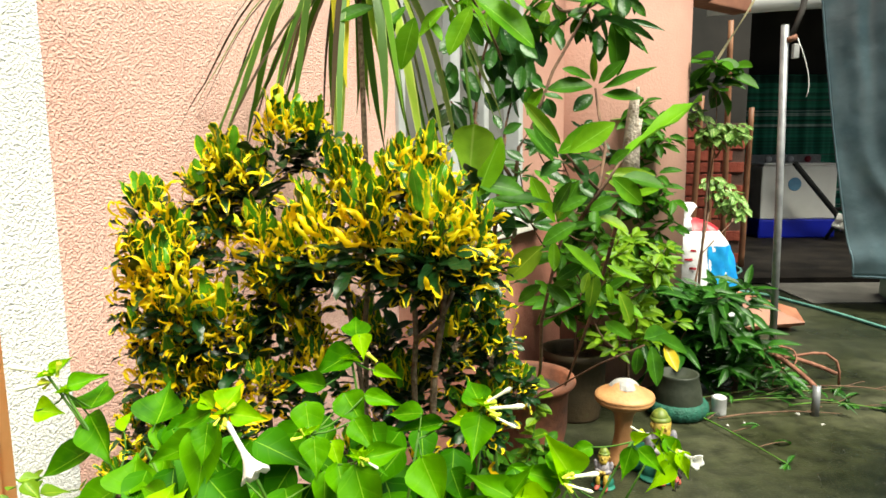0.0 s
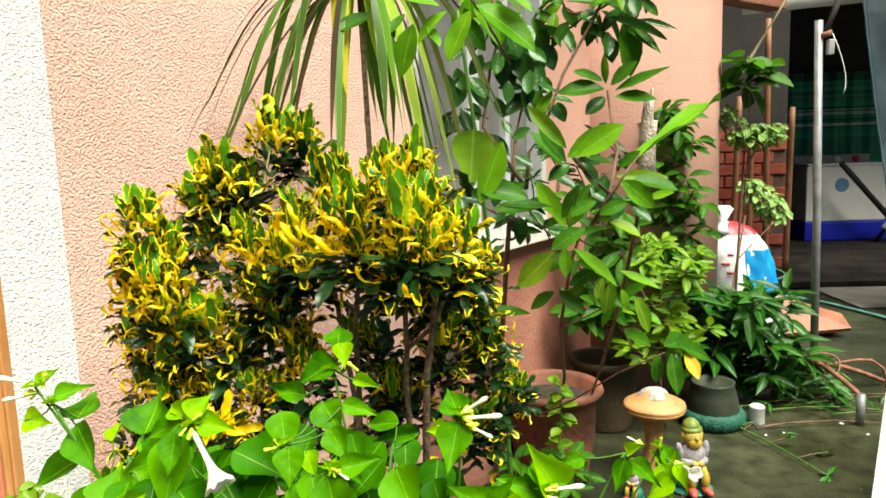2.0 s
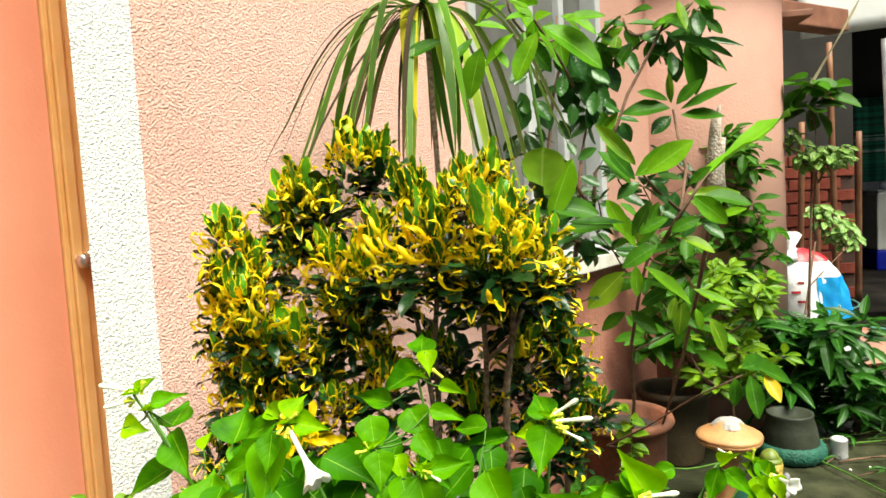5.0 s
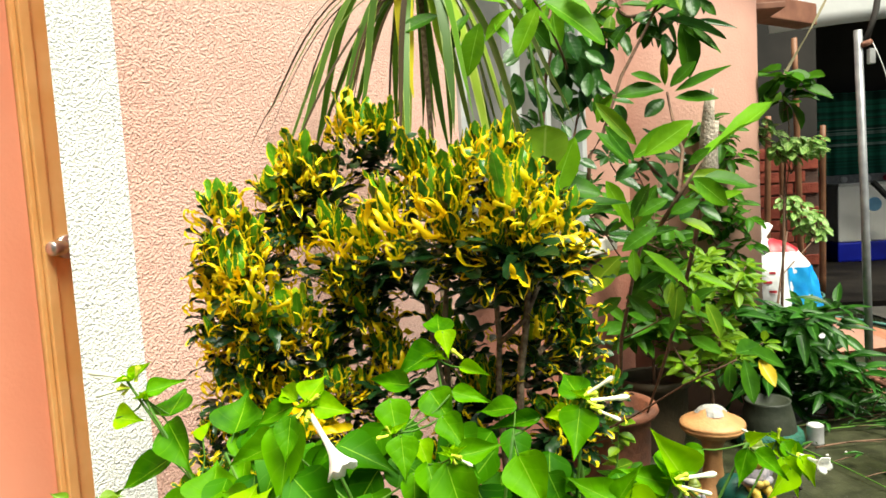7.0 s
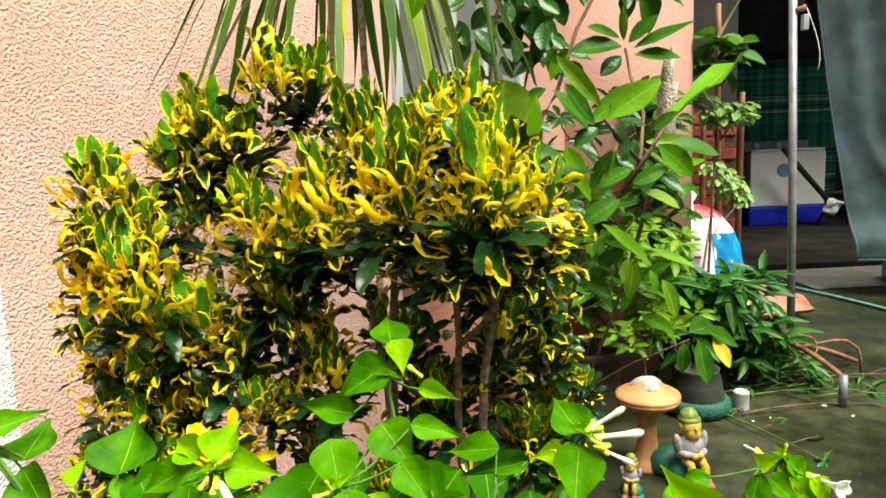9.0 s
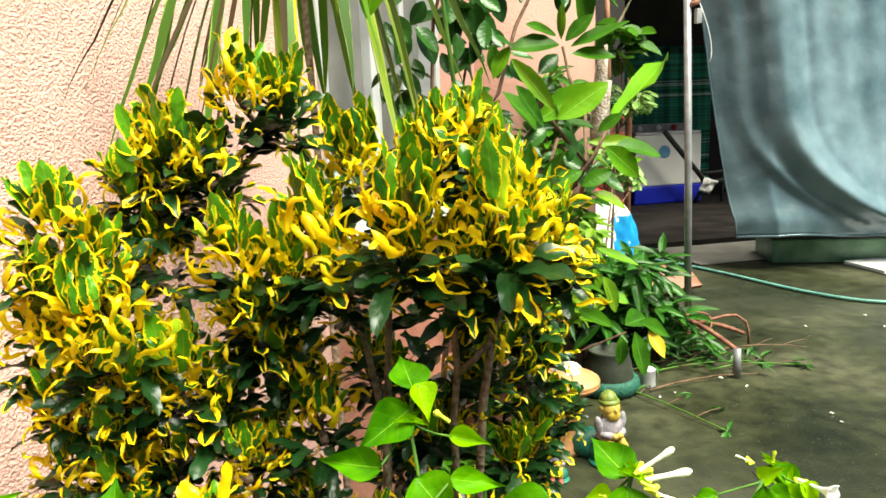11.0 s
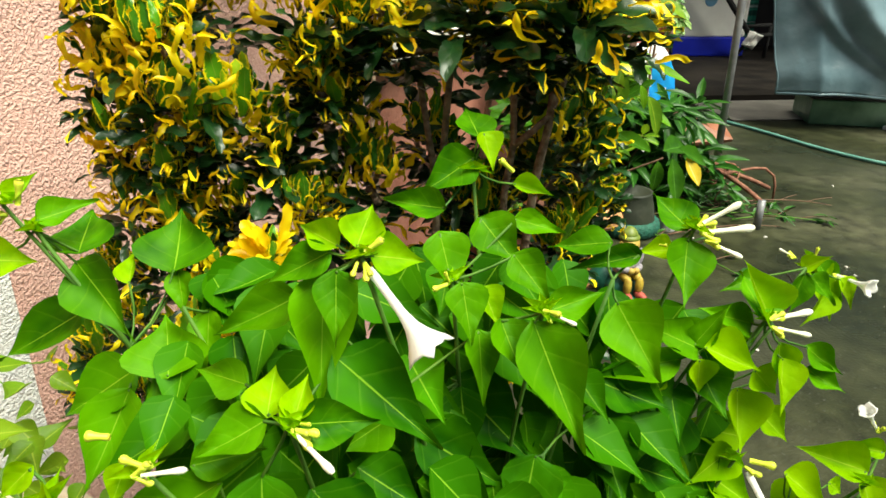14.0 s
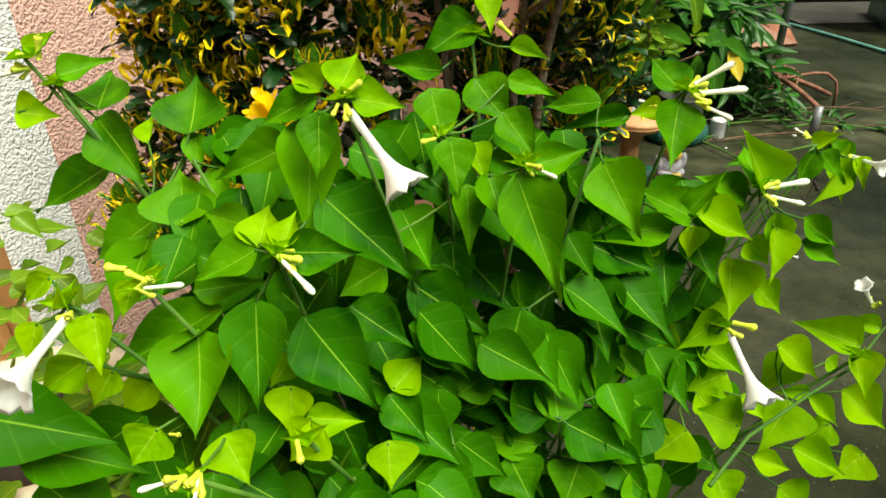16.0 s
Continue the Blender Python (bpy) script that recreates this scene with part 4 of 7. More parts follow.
SKINPAINT = surface("tan_paint", (0.36, 0.24, 0.04), (0.48, 0.36, 0.07), 50, 0.6, 0.2, 90)


def garden_figure(x, y, z, s, rz, label):
    """A seated figurine as one plain form: rock base, boots, trousers, coat, folded arms, head and cap."""
    bm = bmesh.new()

    def blob(c, r, mat, rot=None, taper=0.0):
        q = bmesh.ops.create_uvsphere(bm, u_segments=18, v_segments=12, radius=1)
        turn = Euler([radians(a) for a in rot]).to_matrix() if rot else Matrix.Identity(3)
        for v in q["verts"]:
            k = 1 - taper * v.co.z
            v.co = Vector(c) + turn @ Vector((v.co.x * r[0] * k, v.co.y * r[1] * k, v.co.z * r[2]))
        for f in {f for v in q["verts"] for f in v.link_faces}:
            f.material_index = mat

    blob((0.0, 0.012, 0.030), (0.060, 0.048, 0.046), 2)
    blob((0.0, 0.0, 0.006), (0.070, 0.062, 0.012), 2)
    for k in (-1, 1):
        blob((0.020 * k, -0.022, 0.082), (0.016, 0.034, 0.016), 5, (18, 0, 0))
        blob((0.022 * k, -0.050, 0.056), (0.014, 0.014, 0.030), 5)
        blob((0.024 * k, -0.060, 0.022), (0.015, 0.028, 0.013), 3, (12, 0, 12 * k))
        blob((0.042 * k, -0.002, 0.130), (0.014, 0.016, 0.034), 4, (0, 10 * k, 0))
        blob((0.028 * k, -0.026, 0.106), (0.024, 0.012, 0.012), 4, (0, 0, 42 * k))
        blob((0.009 * k, -0.042, 0.104), (0.012, 0.010, 0.010), 6)
        blob((0.031 * k, 0.0, 0.186), (0.006, 0.008, 0.011), 6)
    blob((0, 0.0, 0.124), (0.043, 0.034, 0.045), 4, None, 0.12)
    blob((0, 0.0, 0.094), (0.046, 0.038, 0.016), 0)
    blob((0, -0.004, 0.182), (0.031, 0.030, 0.034), 6)
    blob((0, -0.020, 0.166), (0.024, 0.018, 0.022), 5)
    blob((0, -0.034, 0.184), (0.006, 0.007, 0.008), 6)
    blob((0, 0.004, 0.204), (0.034, 0.034, 0.016), 1)
    blob((0, 0.006, 0.216), (0.028, 0.028, 0.024), 1, (0, 8, 0), 0.25)
    ob = part("garden_figure", bm, GNOMEBODY, None, "", True)
    for mat in (GNOMEGREEN, BASEGREEN, REDPAINT, GREYCOAT, OCHRE, SKINPAINT):
        ob.data.materials.append(mat)
    ob.matrix_basis = pose(x, y, z, 0, 0, rz) @ Matrix.Scale(s, 4)
    return tagged(ob, label, "figurine", "garden figures")


garden_figure(0.715, 2.15, 0.0, 1.0, 10, "seated painted plaster garden figure with green cap")
garden_figure(0.515, 2.09, 0.0, 0.56, -24, "small painted garden figure by the clay mushroom")

# ---------------------------------------------------------------- croton bush
croton = empty("croton_bush", -0.20, 0.92, 0, 0, "croton bush with curled yellow and dark green leaves", "bush")
rc = random.Random(11)
def ruffle_data(width, bow, twist, wave, seed, rows=10, cols=4):
    """An oblong blade of length 1 along +y with undulating edges, bowed up (bow > 0) or over (bow < 0)."""
    rng = random.Random(seed)
    ph, ph2 = rng.uniform(0, 6.28), rng.uniform(0, 6.28)
    verts, uvs, faces = [], [], []
    y = z = 0.0
    for i in range(rows + 1):
        v = i / rows
        ang = bow * v
        if i:
            y, z = y + math.cos(ang) / rows, z + math.sin(ang) / rows
        h = 0.5 * width * (0.30 + 0.70 * math.sin(math.pi * min(0.93, 0.08 + v * 0.80)) ** 0.9) * (1 + 0.16 * math.sin(13 * v + ph)) * (1 if v < 0.88 else math.sqrt(max(0.0, (1.0 - v) / 0.12)))
        tw = twist * v + 0.15 * math.sin(6 * v + ph2)
        for k in range(cols + 1):
            u = k / cols * 2 - 1
            ruff = wave * u * u * math.sin(15 * v + ph + (1.9 if u > 0 else 0)) * width * min(1, 4 * (1 - v) + 0.2)
            x, up = u * h, 0.30 * h * u * u + ruff
            verts.append((x * math.cos(tw) - up * math.sin(tw), y - math.sin(ang) * (x * math.sin(tw) + up * math.cos(tw)), z + math.cos(ang) * (x * math.sin(tw) + up * math.cos(tw))))
            uvs.append((0.5 + 0.5 * u, v))
    n = cols + 1
    for i in range(rows):
        for k in range(cols):
            faces.append((i * n + k, i * n + k + 1, (i + 1) * n + k + 1, (i + 1) * n + k))
    return np.array(verts), faces, np.array(uvs)


def hook_data(width, curl, sway, seed, rows=12, cols=4):
    """A narrow leaf rolled lengthwise into a half tube, snaking along +y and hooked at its end."""
    rng = random.Random(seed)
    ph = rng.uniform(0, 6.28)
    verts, uvs, faces = [], [], []
    p = np.zeros(3)
    for i in range(rows + 1):
        v = i / rows
        a = curl * max(0.0, v - 0.15) ** 1.4
        b = sway * math.sin(5.2 * v + ph) + 0.6 * sway * v
        d = np.array((math.sin(b) * math.cos(a), math.cos(b) * math.cos(a), math.sin(a)))
        if i:
            p = p + d / rows
        side = np.cross(d, (-math.sin(a) * math.sin(b), -math.sin(a) * math.cos(b), math.cos(a)))
        side = side / np.linalg.norm(side)
        nrm = np.cross(side, d)
        h = 0.40 * width * (0.40 + 0.60 * math.sin(math.pi * min(0.9, 0.12 + 0.75 * v))) * (1 if v < 0.86 else math.sqrt(max(0.02, (1.0 - v) / 0.14))) * (1 + 0.20 * math.sin(17 * v + ph) + 0.12 * math.sin(29 * v + 2 * ph))
        for k in range(cols + 1):
            t = math.pi * (k / cols - 0.5) * 0.80
            verts.append(p + side * h * math.sin(t) - nrm * h * 0.65 * (math.cos(t) - 0.5) + nrm * h * 0.22 * math.sin(23 * v + 3 * k + ph))
            uvs.append((k / cols, v))
    n = cols + 1
    for i in range(rows):
        for k in range(cols):
            faces.append((i * n + k, i * n + k + 1, (i + 1) * n + k + 1, (i + 1) * n + k))
    return np.array(verts), faces, np.array(uvs)


UPSPEC = ((0.34, 0.5, 0.3, 0.10), (0.30, -0.3, -0.5, 0.14), (0.36, 0.2, 0.7, 0.08), (0.28, 0.8, -0.2, 0.16), (0.32, 0.0, 0.5, 0.12))
CROTON_UP = [leaf_mesh("croton_leaf", ruffle_data(*q, s), LEAF_CROTON) for s, q in enumerate(UPSPEC)]
CROTON_LEMON = [leaf_mesh("croton_leaf", ruffle_data(*q, s + 7), LEAF_LEMON) for s, q in enumerate(UPSPEC[:3])]
EDGED = [ruffle_data(*q, s + 20) for s, q in enumerate(((0.26, 0.6, 0.5, 0.35), (0.30, -0.7, -0.6, 0.30), (0.22, 1.2, 0.9, 0.40), (0.28, 0.2, -1.0, 0.35), (0.24, -1.1, 0.4, 0.40)))]
DARKS = [ruffle_data(*q, s + 40) for s, q in enumerate(((0.34, -0.7, 0.3, 0.10), (0.28, -1.0, -0.4, 0.14), (0.36, -0.4, 0.5, 0.08), (0.26, -1.2, 0.2, 0.16), (0.31, -0.2, -0.5, 0.12)))]
HOOKS = [hook_data(*q, s + 60) for s, q in enumerate(((0.16, 2.4, 0.5), (0.19, 3.2, -0.7), (0.15, 4.6, 0.6), (0.21, 1.6, 0.9), (0.16, -2.6, 0.7), (0.18, 2.8, -0.9), (0.15, 5.4, -0.5), (0.22, 2.0, 0.6), (0.17, -3.6, -0.7)))]
yellow, dark, tipped, edged = Heap(), Heap(), Heap(), Heap()
CX, CY = -0.20, 0.92


def croton_head(x, y, z, r, gold=1.0, count=84):
    """One shoot's crown, leaf after leaf down the stem: upright green blades, golden hooks and edged leaves, dark leaves below."""
    c = Vector((x - CX, y - CY, z))
    lean = Vector((rc.uniform(-0.25, 0.25), rc.uniform(-0.40, 0.0), 1)).normalized()
    turn, top = rc.uniform(0, 360), rc.uniform(0.16, 0.30)
    split = top + 0.37 * min(gold, 1.5) * rc.uniform(0.7, 1.2)
    broad = 0.45 if gold > 1.1 else 0.12
    for i in range(count):
        f = max(0.0, (i + rc.uniform(-0.5, 0.5)) / count)
        az = turn + 137.5 * i + rc.uniform(-22, 22)
        el = 86 - 96 * f ** 0.9 + rc.uniform(-16, 14)
        d = (aim(az, el) + 0.25 * lean).normalized()
        at = c + lean * r * (0.25 - 1.25 * f) + aim(az, 0) * r * rc.uniform(0.05, 0.34)
        up = lean - aim(az, 0) * 0.35
        ln_ = r * (0.66 + 0.24 * min(1.0, 2 * f)) * rc.uniform(0.75, 1.2)
        if f < top:
            kind = CROTON_LEMON if rc.random() < 0.14 * gold else CROTON_UP
            if i % 3:
                share("leaf", rc.choice(kind), leaf_matrix(at, d, up, rc.uniform(0.8, 1.3) * ln_, rc.uniform(-0.7, 0.7)), croton)
            else:
                edged.add(rc.choice(EDGED), leaf_matrix(at, d, up, rc.uniform(0.9, 1.3) * ln_, rc.uniform(-0.6, 0.6)))
        elif f < split:
            q = rc.random()
            if q < 0.70:
                yellow.add(rc.choice(HOOKS), leaf_matrix(at + d * r * rc.uniform(0.12, 0.36), (d + aim(rc.uniform(0, 360), rc.uniform(-20, 80)) * 0.6).normalized(), up + Vector((rc.uniform(-0.6, 0.6), rc.uniform(-0.6, 0.6), 0)), min(0.048, r * rc.uniform(0.40, 0.95)), rc.uniform(-1.2, 1.2)))
            elif q < 0.70 + broad * 0.4:
                yellow.add(rc.choice(EDGED), leaf_matrix(at + d * r * 0.25, d, up, min(0.03, ln_ * rc.uniform(0.42, 0.66)), rc.uniform(-0.6, 0.6)))
            else:
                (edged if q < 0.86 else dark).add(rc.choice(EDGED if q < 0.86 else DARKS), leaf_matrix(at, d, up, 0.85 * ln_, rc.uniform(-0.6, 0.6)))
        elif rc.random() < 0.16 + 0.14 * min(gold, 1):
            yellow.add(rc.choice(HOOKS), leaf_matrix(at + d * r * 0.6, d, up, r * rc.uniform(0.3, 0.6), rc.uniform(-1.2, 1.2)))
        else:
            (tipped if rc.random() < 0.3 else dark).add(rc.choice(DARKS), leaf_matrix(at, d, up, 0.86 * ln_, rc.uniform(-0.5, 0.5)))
    return c


HEADS = ((-0.222, 0.94, 1.12, 0.060, 0.9), (-0.296, 0.93, 1.065, 0.058, 1), (-0.375, 0.87, 1.02, 0.056, 1), (-0.339, 0.84, 0.945, 0.062, 1.3),
         (-0.378, 0.88, 0.875, 0.048, 1.0), (-0.287, 0.86, 0.885, 0.055, 0.9), (-0.231, 0.85, 0.985, 0.056, 1.4), (-0.163, 0.83, 1.005, 0.064, 1.3),
         (-0.088, 0.79, 1.015, 0.068, 1.3), (-0.120, 0.86, 1.06, 0.055, 1.0), (-0.013, 0.77, 1.015, 0.070, 1.3), (0.035, 0.81, 0.99, 0.052, 0.9))
HEADS += ((-0.306, 0.93, 0.98, 0.055, 0.9), (0.005, 0.83, 1.04, 0.050, 1.0), (-0.193, 0.87, 0.885, 0.050, 0.8), (0.065, 0.99, 0.82, 0.052, 0.5),
          (-0.235, 0.84, 0.80, 0.038, 0.9), (-0.352, 0.87, 0.81, 0.050, 0.9), (-0.05, 0.90, 0.775, 0.055, 0.15), (0.0, 0.95, 0.80, 0.055, 0.2),
          (-0.335, 0.88, 0.79, 0.05, 0.8), (-0.216, 0.85, 0.925, 0.045, 0.8), (-0.28, 0.74, 0.72, 0.045, 1.2), (-0.34, 0.82, 0.68, 0.05, 0.9), (-0.12, 0.86, 0.70, 0.05, 0.3), (-0.268, 0.80, 0.762, 0.036, 0.3), (-0.33, 0.86, 0.74, 0.05, 1.2), (0.04, 0.93, 0.72, 0.05, 0.5))
EXTRA = ((-0.341, 0.870, 0.985, 0.05, 1), (-0.321, 0.920, 1.038, 0.05, 0.8), (-0.254, 0.920, 1.064, 0.05, 0.9), (-0.189, 0.840, 0.971, 0.05, 1), (-0.149, 0.860, 0.961, 0.05, 0.6), (-0.081, 0.820, 0.979, 0.05, 0.5), (-0.041, 0.800, 0.969, 0.05, 0.5), (-0.001, 0.800, 0.977, 0.05, 0.5), (-0.219, 0.860, 0.914, 0.05, 0.5), (-0.321, 0.860, 0.873, 0.05, 0.4), (-0.256, 0.860, 0.858, 0.05, 0.3), (-0.353, 0.850, 0.900, 0.05, 0.7), (-0.186, 0.900, 0.830, 0.05, 0.2), (-0.057, 0.840, 1.065, 0.05, 1.1), (-0.024, 0.850, 1.074, 0.05, 1), (-0.395, 0.880, 0.921, 0.05, 0.8), (-0.387, 0.870, 0.965, 0.05, 0.9))
HEADS += EXTRA
HEADS += ((-0.288, 0.92, 1.084, 0.052, 0.9), (-0.180, 0.95, 1.117, 0.052, 0.9))
HEADS += ((-0.093, 0.94, 0.827, 0.045, 0.4), (-0.072, 0.92, 0.780, 0.045, 0.4), (-0.115, 0.93, 0.855, 0.042, 0.5), (-0.085, 0.94, 0.72, 0.045, 0.4))
HEADS += ((-0.007, 0.90, 0.920, 0.05, 0.3), (0.051, 0.92, 0.939, 0.05, 0.3), (0.059, 0.93, 0.866, 0.05, 0.4), (0.011, 0.90, 0.850, 0.05, 0.4), (0.067, 0.93, 0.817, 0.05, 0.6), (-0.166, 0.86, 0.825, 0.05, 0.8))
HEADS += ((-0.400, 0.87, 0.865, 0.042, 0.7), (-0.355, 0.86, 0.850, 0.042, 0.6), (-0.310, 0.87, 0.850, 0.042, 0.5), (-0.395, 0.87, 0.805, 0.042, 0.6), (-0.350, 0.86, 0.790, 0.042, 0.5), (-0.300, 0.87, 0.795, 0.040, 0.4), (-0.255, 0.87, 0.815, 0.040, 0.6), (-0.380, 0.87, 0.745, 0.042, 0.5), (-0.325, 0.86, 0.735, 0.042, 0.6), (-0.265, 0.86, 0.745, 0.040, 0.5), (-0.215, 0.87, 0.795, 0.040, 0.5), (-0.185, 0.87, 0.745, 0.040, 0.3))
HEADS += ((-0.44, 0.86, 0.66, 0.042, 0.5), (-0.41, 0.86, 0.61, 0.042, 0.4), (-0.46, 0.87, 0.62, 0.038, 0.5), (-0.40, 0.87, 0.69, 0.042, 0.4), (-0.36, 0.86, 0.65, 0.042, 0.3), (-0.42, 0.88, 0.735, 0.038, 0.4), (-0.30, 0.86, 0.66, 0.042, 0.4), (-0.25, 0.85, 0.68, 0.040, 0.3),
          (0.08, 0.95, 0.745, 0.045, 0.15), (0.055, 0.94, 0.715, 0.045, 0.15), (0.105, 0.96, 0.762, 0.038, 0.15))
nodes = []
for bx, by, tx, ty, tz in ((-0.03, 0.02, -0.09, 0.0, 0.50), (0.05, 0.03, 0.12, -0.01, 0.48), (0.02, 0.06, 0.02, 0.02, 0.42)):
    top = Vector((tx, ty, tz))
    tube("stem", bend((bx, by, 0), top, 0, 7, (rc.uniform(-0.03, 0.03), 0.02, 0)), 0.0095, 0.007, BARK, croton, sides=8)
    nodes.append(top)
for i, (x, y, z, r, gold) in enumerate(sorted(HEADS, key=lambda h: h[2])):
    c = croton_head(x, y, z, r, gold * (1.6 if z < 0.97 and x < -0.1 else 1.0), 84 if z > 0.9 else 58)
    low = [q for q in nodes if q.z < c.z - 0.02] or nodes[:3]
    base = min(low, key=lambda q: (q - c).length + 0.15 * abs(q.z - c.z))
    pts = bend(base, c, 0, 7, (rc.uniform(-0.02, 0.02), rc.uniform(0.03, 0.06), -0.01))
    tube("stem", pts, 0.0042, 0.0026, BARK, croton, sides=7)
    nodes.append(c - Vector((0, 0, 0.5 * r)))
# one clump of broad all-yellow leaves
for k in range(34):
    d = aim(rc.uniform(0, 360), rc.uniform(-20, 70))
    at = Vector((-0.262 - CX, 0.785 - CY, 0.775)) + d * rc.uniform(0.005, 0.022)
    yellow.add(rc.choice(DARKS), leaf_matrix(at, d, (rc.uniform(-0.6, 0.6), -0.6, 0.7), rc.uniform(0.022, 0.036), rc.uniform(-0.8, 0.8)))
# leafy lower skirts of the bush
for k in range(260):
    x, y, z = rc.uniform(-0.36, 0.10), rc.uniform(0.88, 1.0), rc.uniform(0.25, 0.98)
    if x < -0.10 and (z < 0.70 or k % 3):
        continue
    d = aim(rc.uniform(0, 360), rc.uniform(-20, 50))
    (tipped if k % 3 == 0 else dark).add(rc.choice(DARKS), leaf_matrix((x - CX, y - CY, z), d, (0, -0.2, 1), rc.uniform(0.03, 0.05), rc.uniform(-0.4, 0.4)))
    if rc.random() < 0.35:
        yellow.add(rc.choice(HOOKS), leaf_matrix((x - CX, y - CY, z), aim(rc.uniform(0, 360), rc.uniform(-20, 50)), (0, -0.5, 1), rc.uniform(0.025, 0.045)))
# Added dark leaves stand for the shaded gaps between the crowns.
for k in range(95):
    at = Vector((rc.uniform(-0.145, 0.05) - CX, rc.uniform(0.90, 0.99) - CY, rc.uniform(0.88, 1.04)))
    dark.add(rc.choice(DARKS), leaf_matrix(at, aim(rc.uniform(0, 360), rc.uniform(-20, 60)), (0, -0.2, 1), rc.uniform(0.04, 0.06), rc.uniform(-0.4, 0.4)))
# bare ringed stems that show below the crowns
for pts, r0, r1 in (([(-0.03, 0.90, 0.45), (-0.012, 0.86, 0.819), (-0.003, 0.86, 0.869), (0.006, 0.87, 0.95)], 0.0050, 0.0038), ([(-0.03, 0.90, 0.45), (-0.040, 0.87, 0.80), (-0.036, 0.86, 0.854), (-0.039, 0.87, 0.96)], 0.0042, 0.0032),
                    ([(-0.036, 0.86, 0.852), (-0.020, 0.855, 0.866), (-0.003, 0.86, 0.880), (0.02, 0.87, 0.93)], 0.0036, 0.0028), ([(-0.12, 0.90, 0.45), (-0.104, 0.88, 0.80), (-0.102, 0.86, 0.872), (-0.095, 0.87, 0.95)], 0.0040, 0.0032),
                    ([(-0.12, 0.90, 0.45), (-0.108, 0.87, 0.78), (-0.113, 0.86, 0.835), (-0.128, 0.87, 0.93)], 0.0038, 0.003), ([(-0.24, 0.90, 0.40), (-0.233, 0.87, 0.79), (-0.226, 0.87, 0.90)], 0.004, 0.003)):
    stem = tube("stem", [(x - CX, y - CY, z) for x, y, z in pts], r0, r1, BARK, croton, "grey brown ringed stem", 8)
tagged(yellow.make("golden_leaves", LEAF_YELLOW, croton, "curled golden yellow leaves"), kind="stuff")
tagged(edged.make("edged_leaves", LEAF_EDGED, croton, "green leaves with ruffled yellow edges"), kind="stuff")
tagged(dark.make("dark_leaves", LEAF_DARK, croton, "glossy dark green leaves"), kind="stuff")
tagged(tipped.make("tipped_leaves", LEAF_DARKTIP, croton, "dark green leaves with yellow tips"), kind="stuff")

# ---------------------------------------------------------------- strap-leaved plant behind the croton
strap = empty("strap_leaf_plant", -0.15, 1.30, 0, 0, "tall plant with drooping strap leaves, some dry", "plant")
rd = random.Random(7)
tube("trunk", [(0.02, 0.05, 0), (0.01, 0.03, 0.6), (0, 0, 1.42)], 0.007, 0.005, BARK, strap, "slender brown trunk")


def strap_leaf(name, az, rise, reach, drop, width, material, x0=0.0, label="", flat=False):
    """One strap: up and out from the crown, then over and down."""
    n, verts, uvs, faces = 15, [], [], []
    a = radians(az)
    o, side = np.array((math.sin(a), math.cos(a), 0)), np.array((math.cos(a), -math.sin(a), 0))
    sway, roll = rd.uniform(-0.05, 0.05), 0.0 if flat else rd.uniform(-0.9, 0.9)
    for i in range(n):
        t = i / (n - 1)
        p = o * reach * (1 - (1 - t) ** 1.25) + np.array((x0, 0, 1.41 + rise * math.sin(3.14 * min(1, t * 1.3)) - drop * t ** 1.55))
        w = width * (0.6 + 0.4 * math.sin(3.14 * min(0.9, t + 0.1))) * (1 if t < 0.75 else max(0.05, (1 - t) / 0.25)) * 0.5
        p = p + side * sway * t * t
        turned = side * math.cos(roll * t) + o * math.sin(roll * t)
        for u in (-1, 0, 1):
            verts.append(p + turned * u * w + np.array((0, 0, 0.3 * abs(u) * w)))
            uvs.append((0.5 + 0.5 * u, t))
    for i in range(n - 1):
        for k in range(2):
            faces.append((i * 3 + k, i * 3 + k + 1, i * 3 + k + 4, i * 3 + k + 3))
    return mesh_ob(name, verts, faces, material, strap, label, uvs)


for k in range(11):
    strap_leaf("strap_leaf", -50 - k * 12 + rd.uniform(-5, 5), rd.uniform(0.02, 0.08), rd.uniform(0.16, 0.32), rd.uniform(0.24, 0.42), rd.uniform(0.012, 0.022), LEAF_STRAP, rd.uniform(-0.02, 0.02))
for k in range(9):
    strap_leaf("strap_leaf", 60 + k * 12 + rd.uniform(-5, 5), rd.uniform(0.02, 0.07), rd.uniform(0.12, 0.30), rd.uniform(0.26, 0.42), rd.uniform(0.016, 0.028), LEAF_STRAP, rd.uniform(-0.01, 0.03))
for k in range(8):
    strap_leaf("strap_leaf", -30 + k * 9, rd.uniform(0.02, 0.06), rd.uniform(0.10, 0.22), rd.uniform(0.20, 0.40), rd.uniform(0.012, 0.020), LEAF_STRAP, rd.uniform(-0.02, 0.02))
for k in range(12):
    strap_leaf("strap_leaf", rd.uniform(195, 330), rd.uniform(0.0, 0.06), rd.uniform(0.14, 0.36), rd.uniform(0.26, 0.40), rd.uniform(0.006, 0.013), LEAF_DRY, rd.uniform(-0.02, 0.02), "dry brown strap leaf")
strap_leaf("strap_leaf", 195, 0.03, 0.10, 0.21, 0.036, LEAF_YSTRAP, -0.018, "yellowed strap leaf", True)
strap_leaf("strap_leaf", 200, 0.03, 0.085, 0.40, 0.030, LEAF_PALE, -0.012, "pale green strap leaf", True)
strap_leaf("strap_leaf", 150, 0.03, 0.09, 0.17, 0.028, LEAF_BRIGHT_STRAP, 0.0, "bright green strap leaf", True)
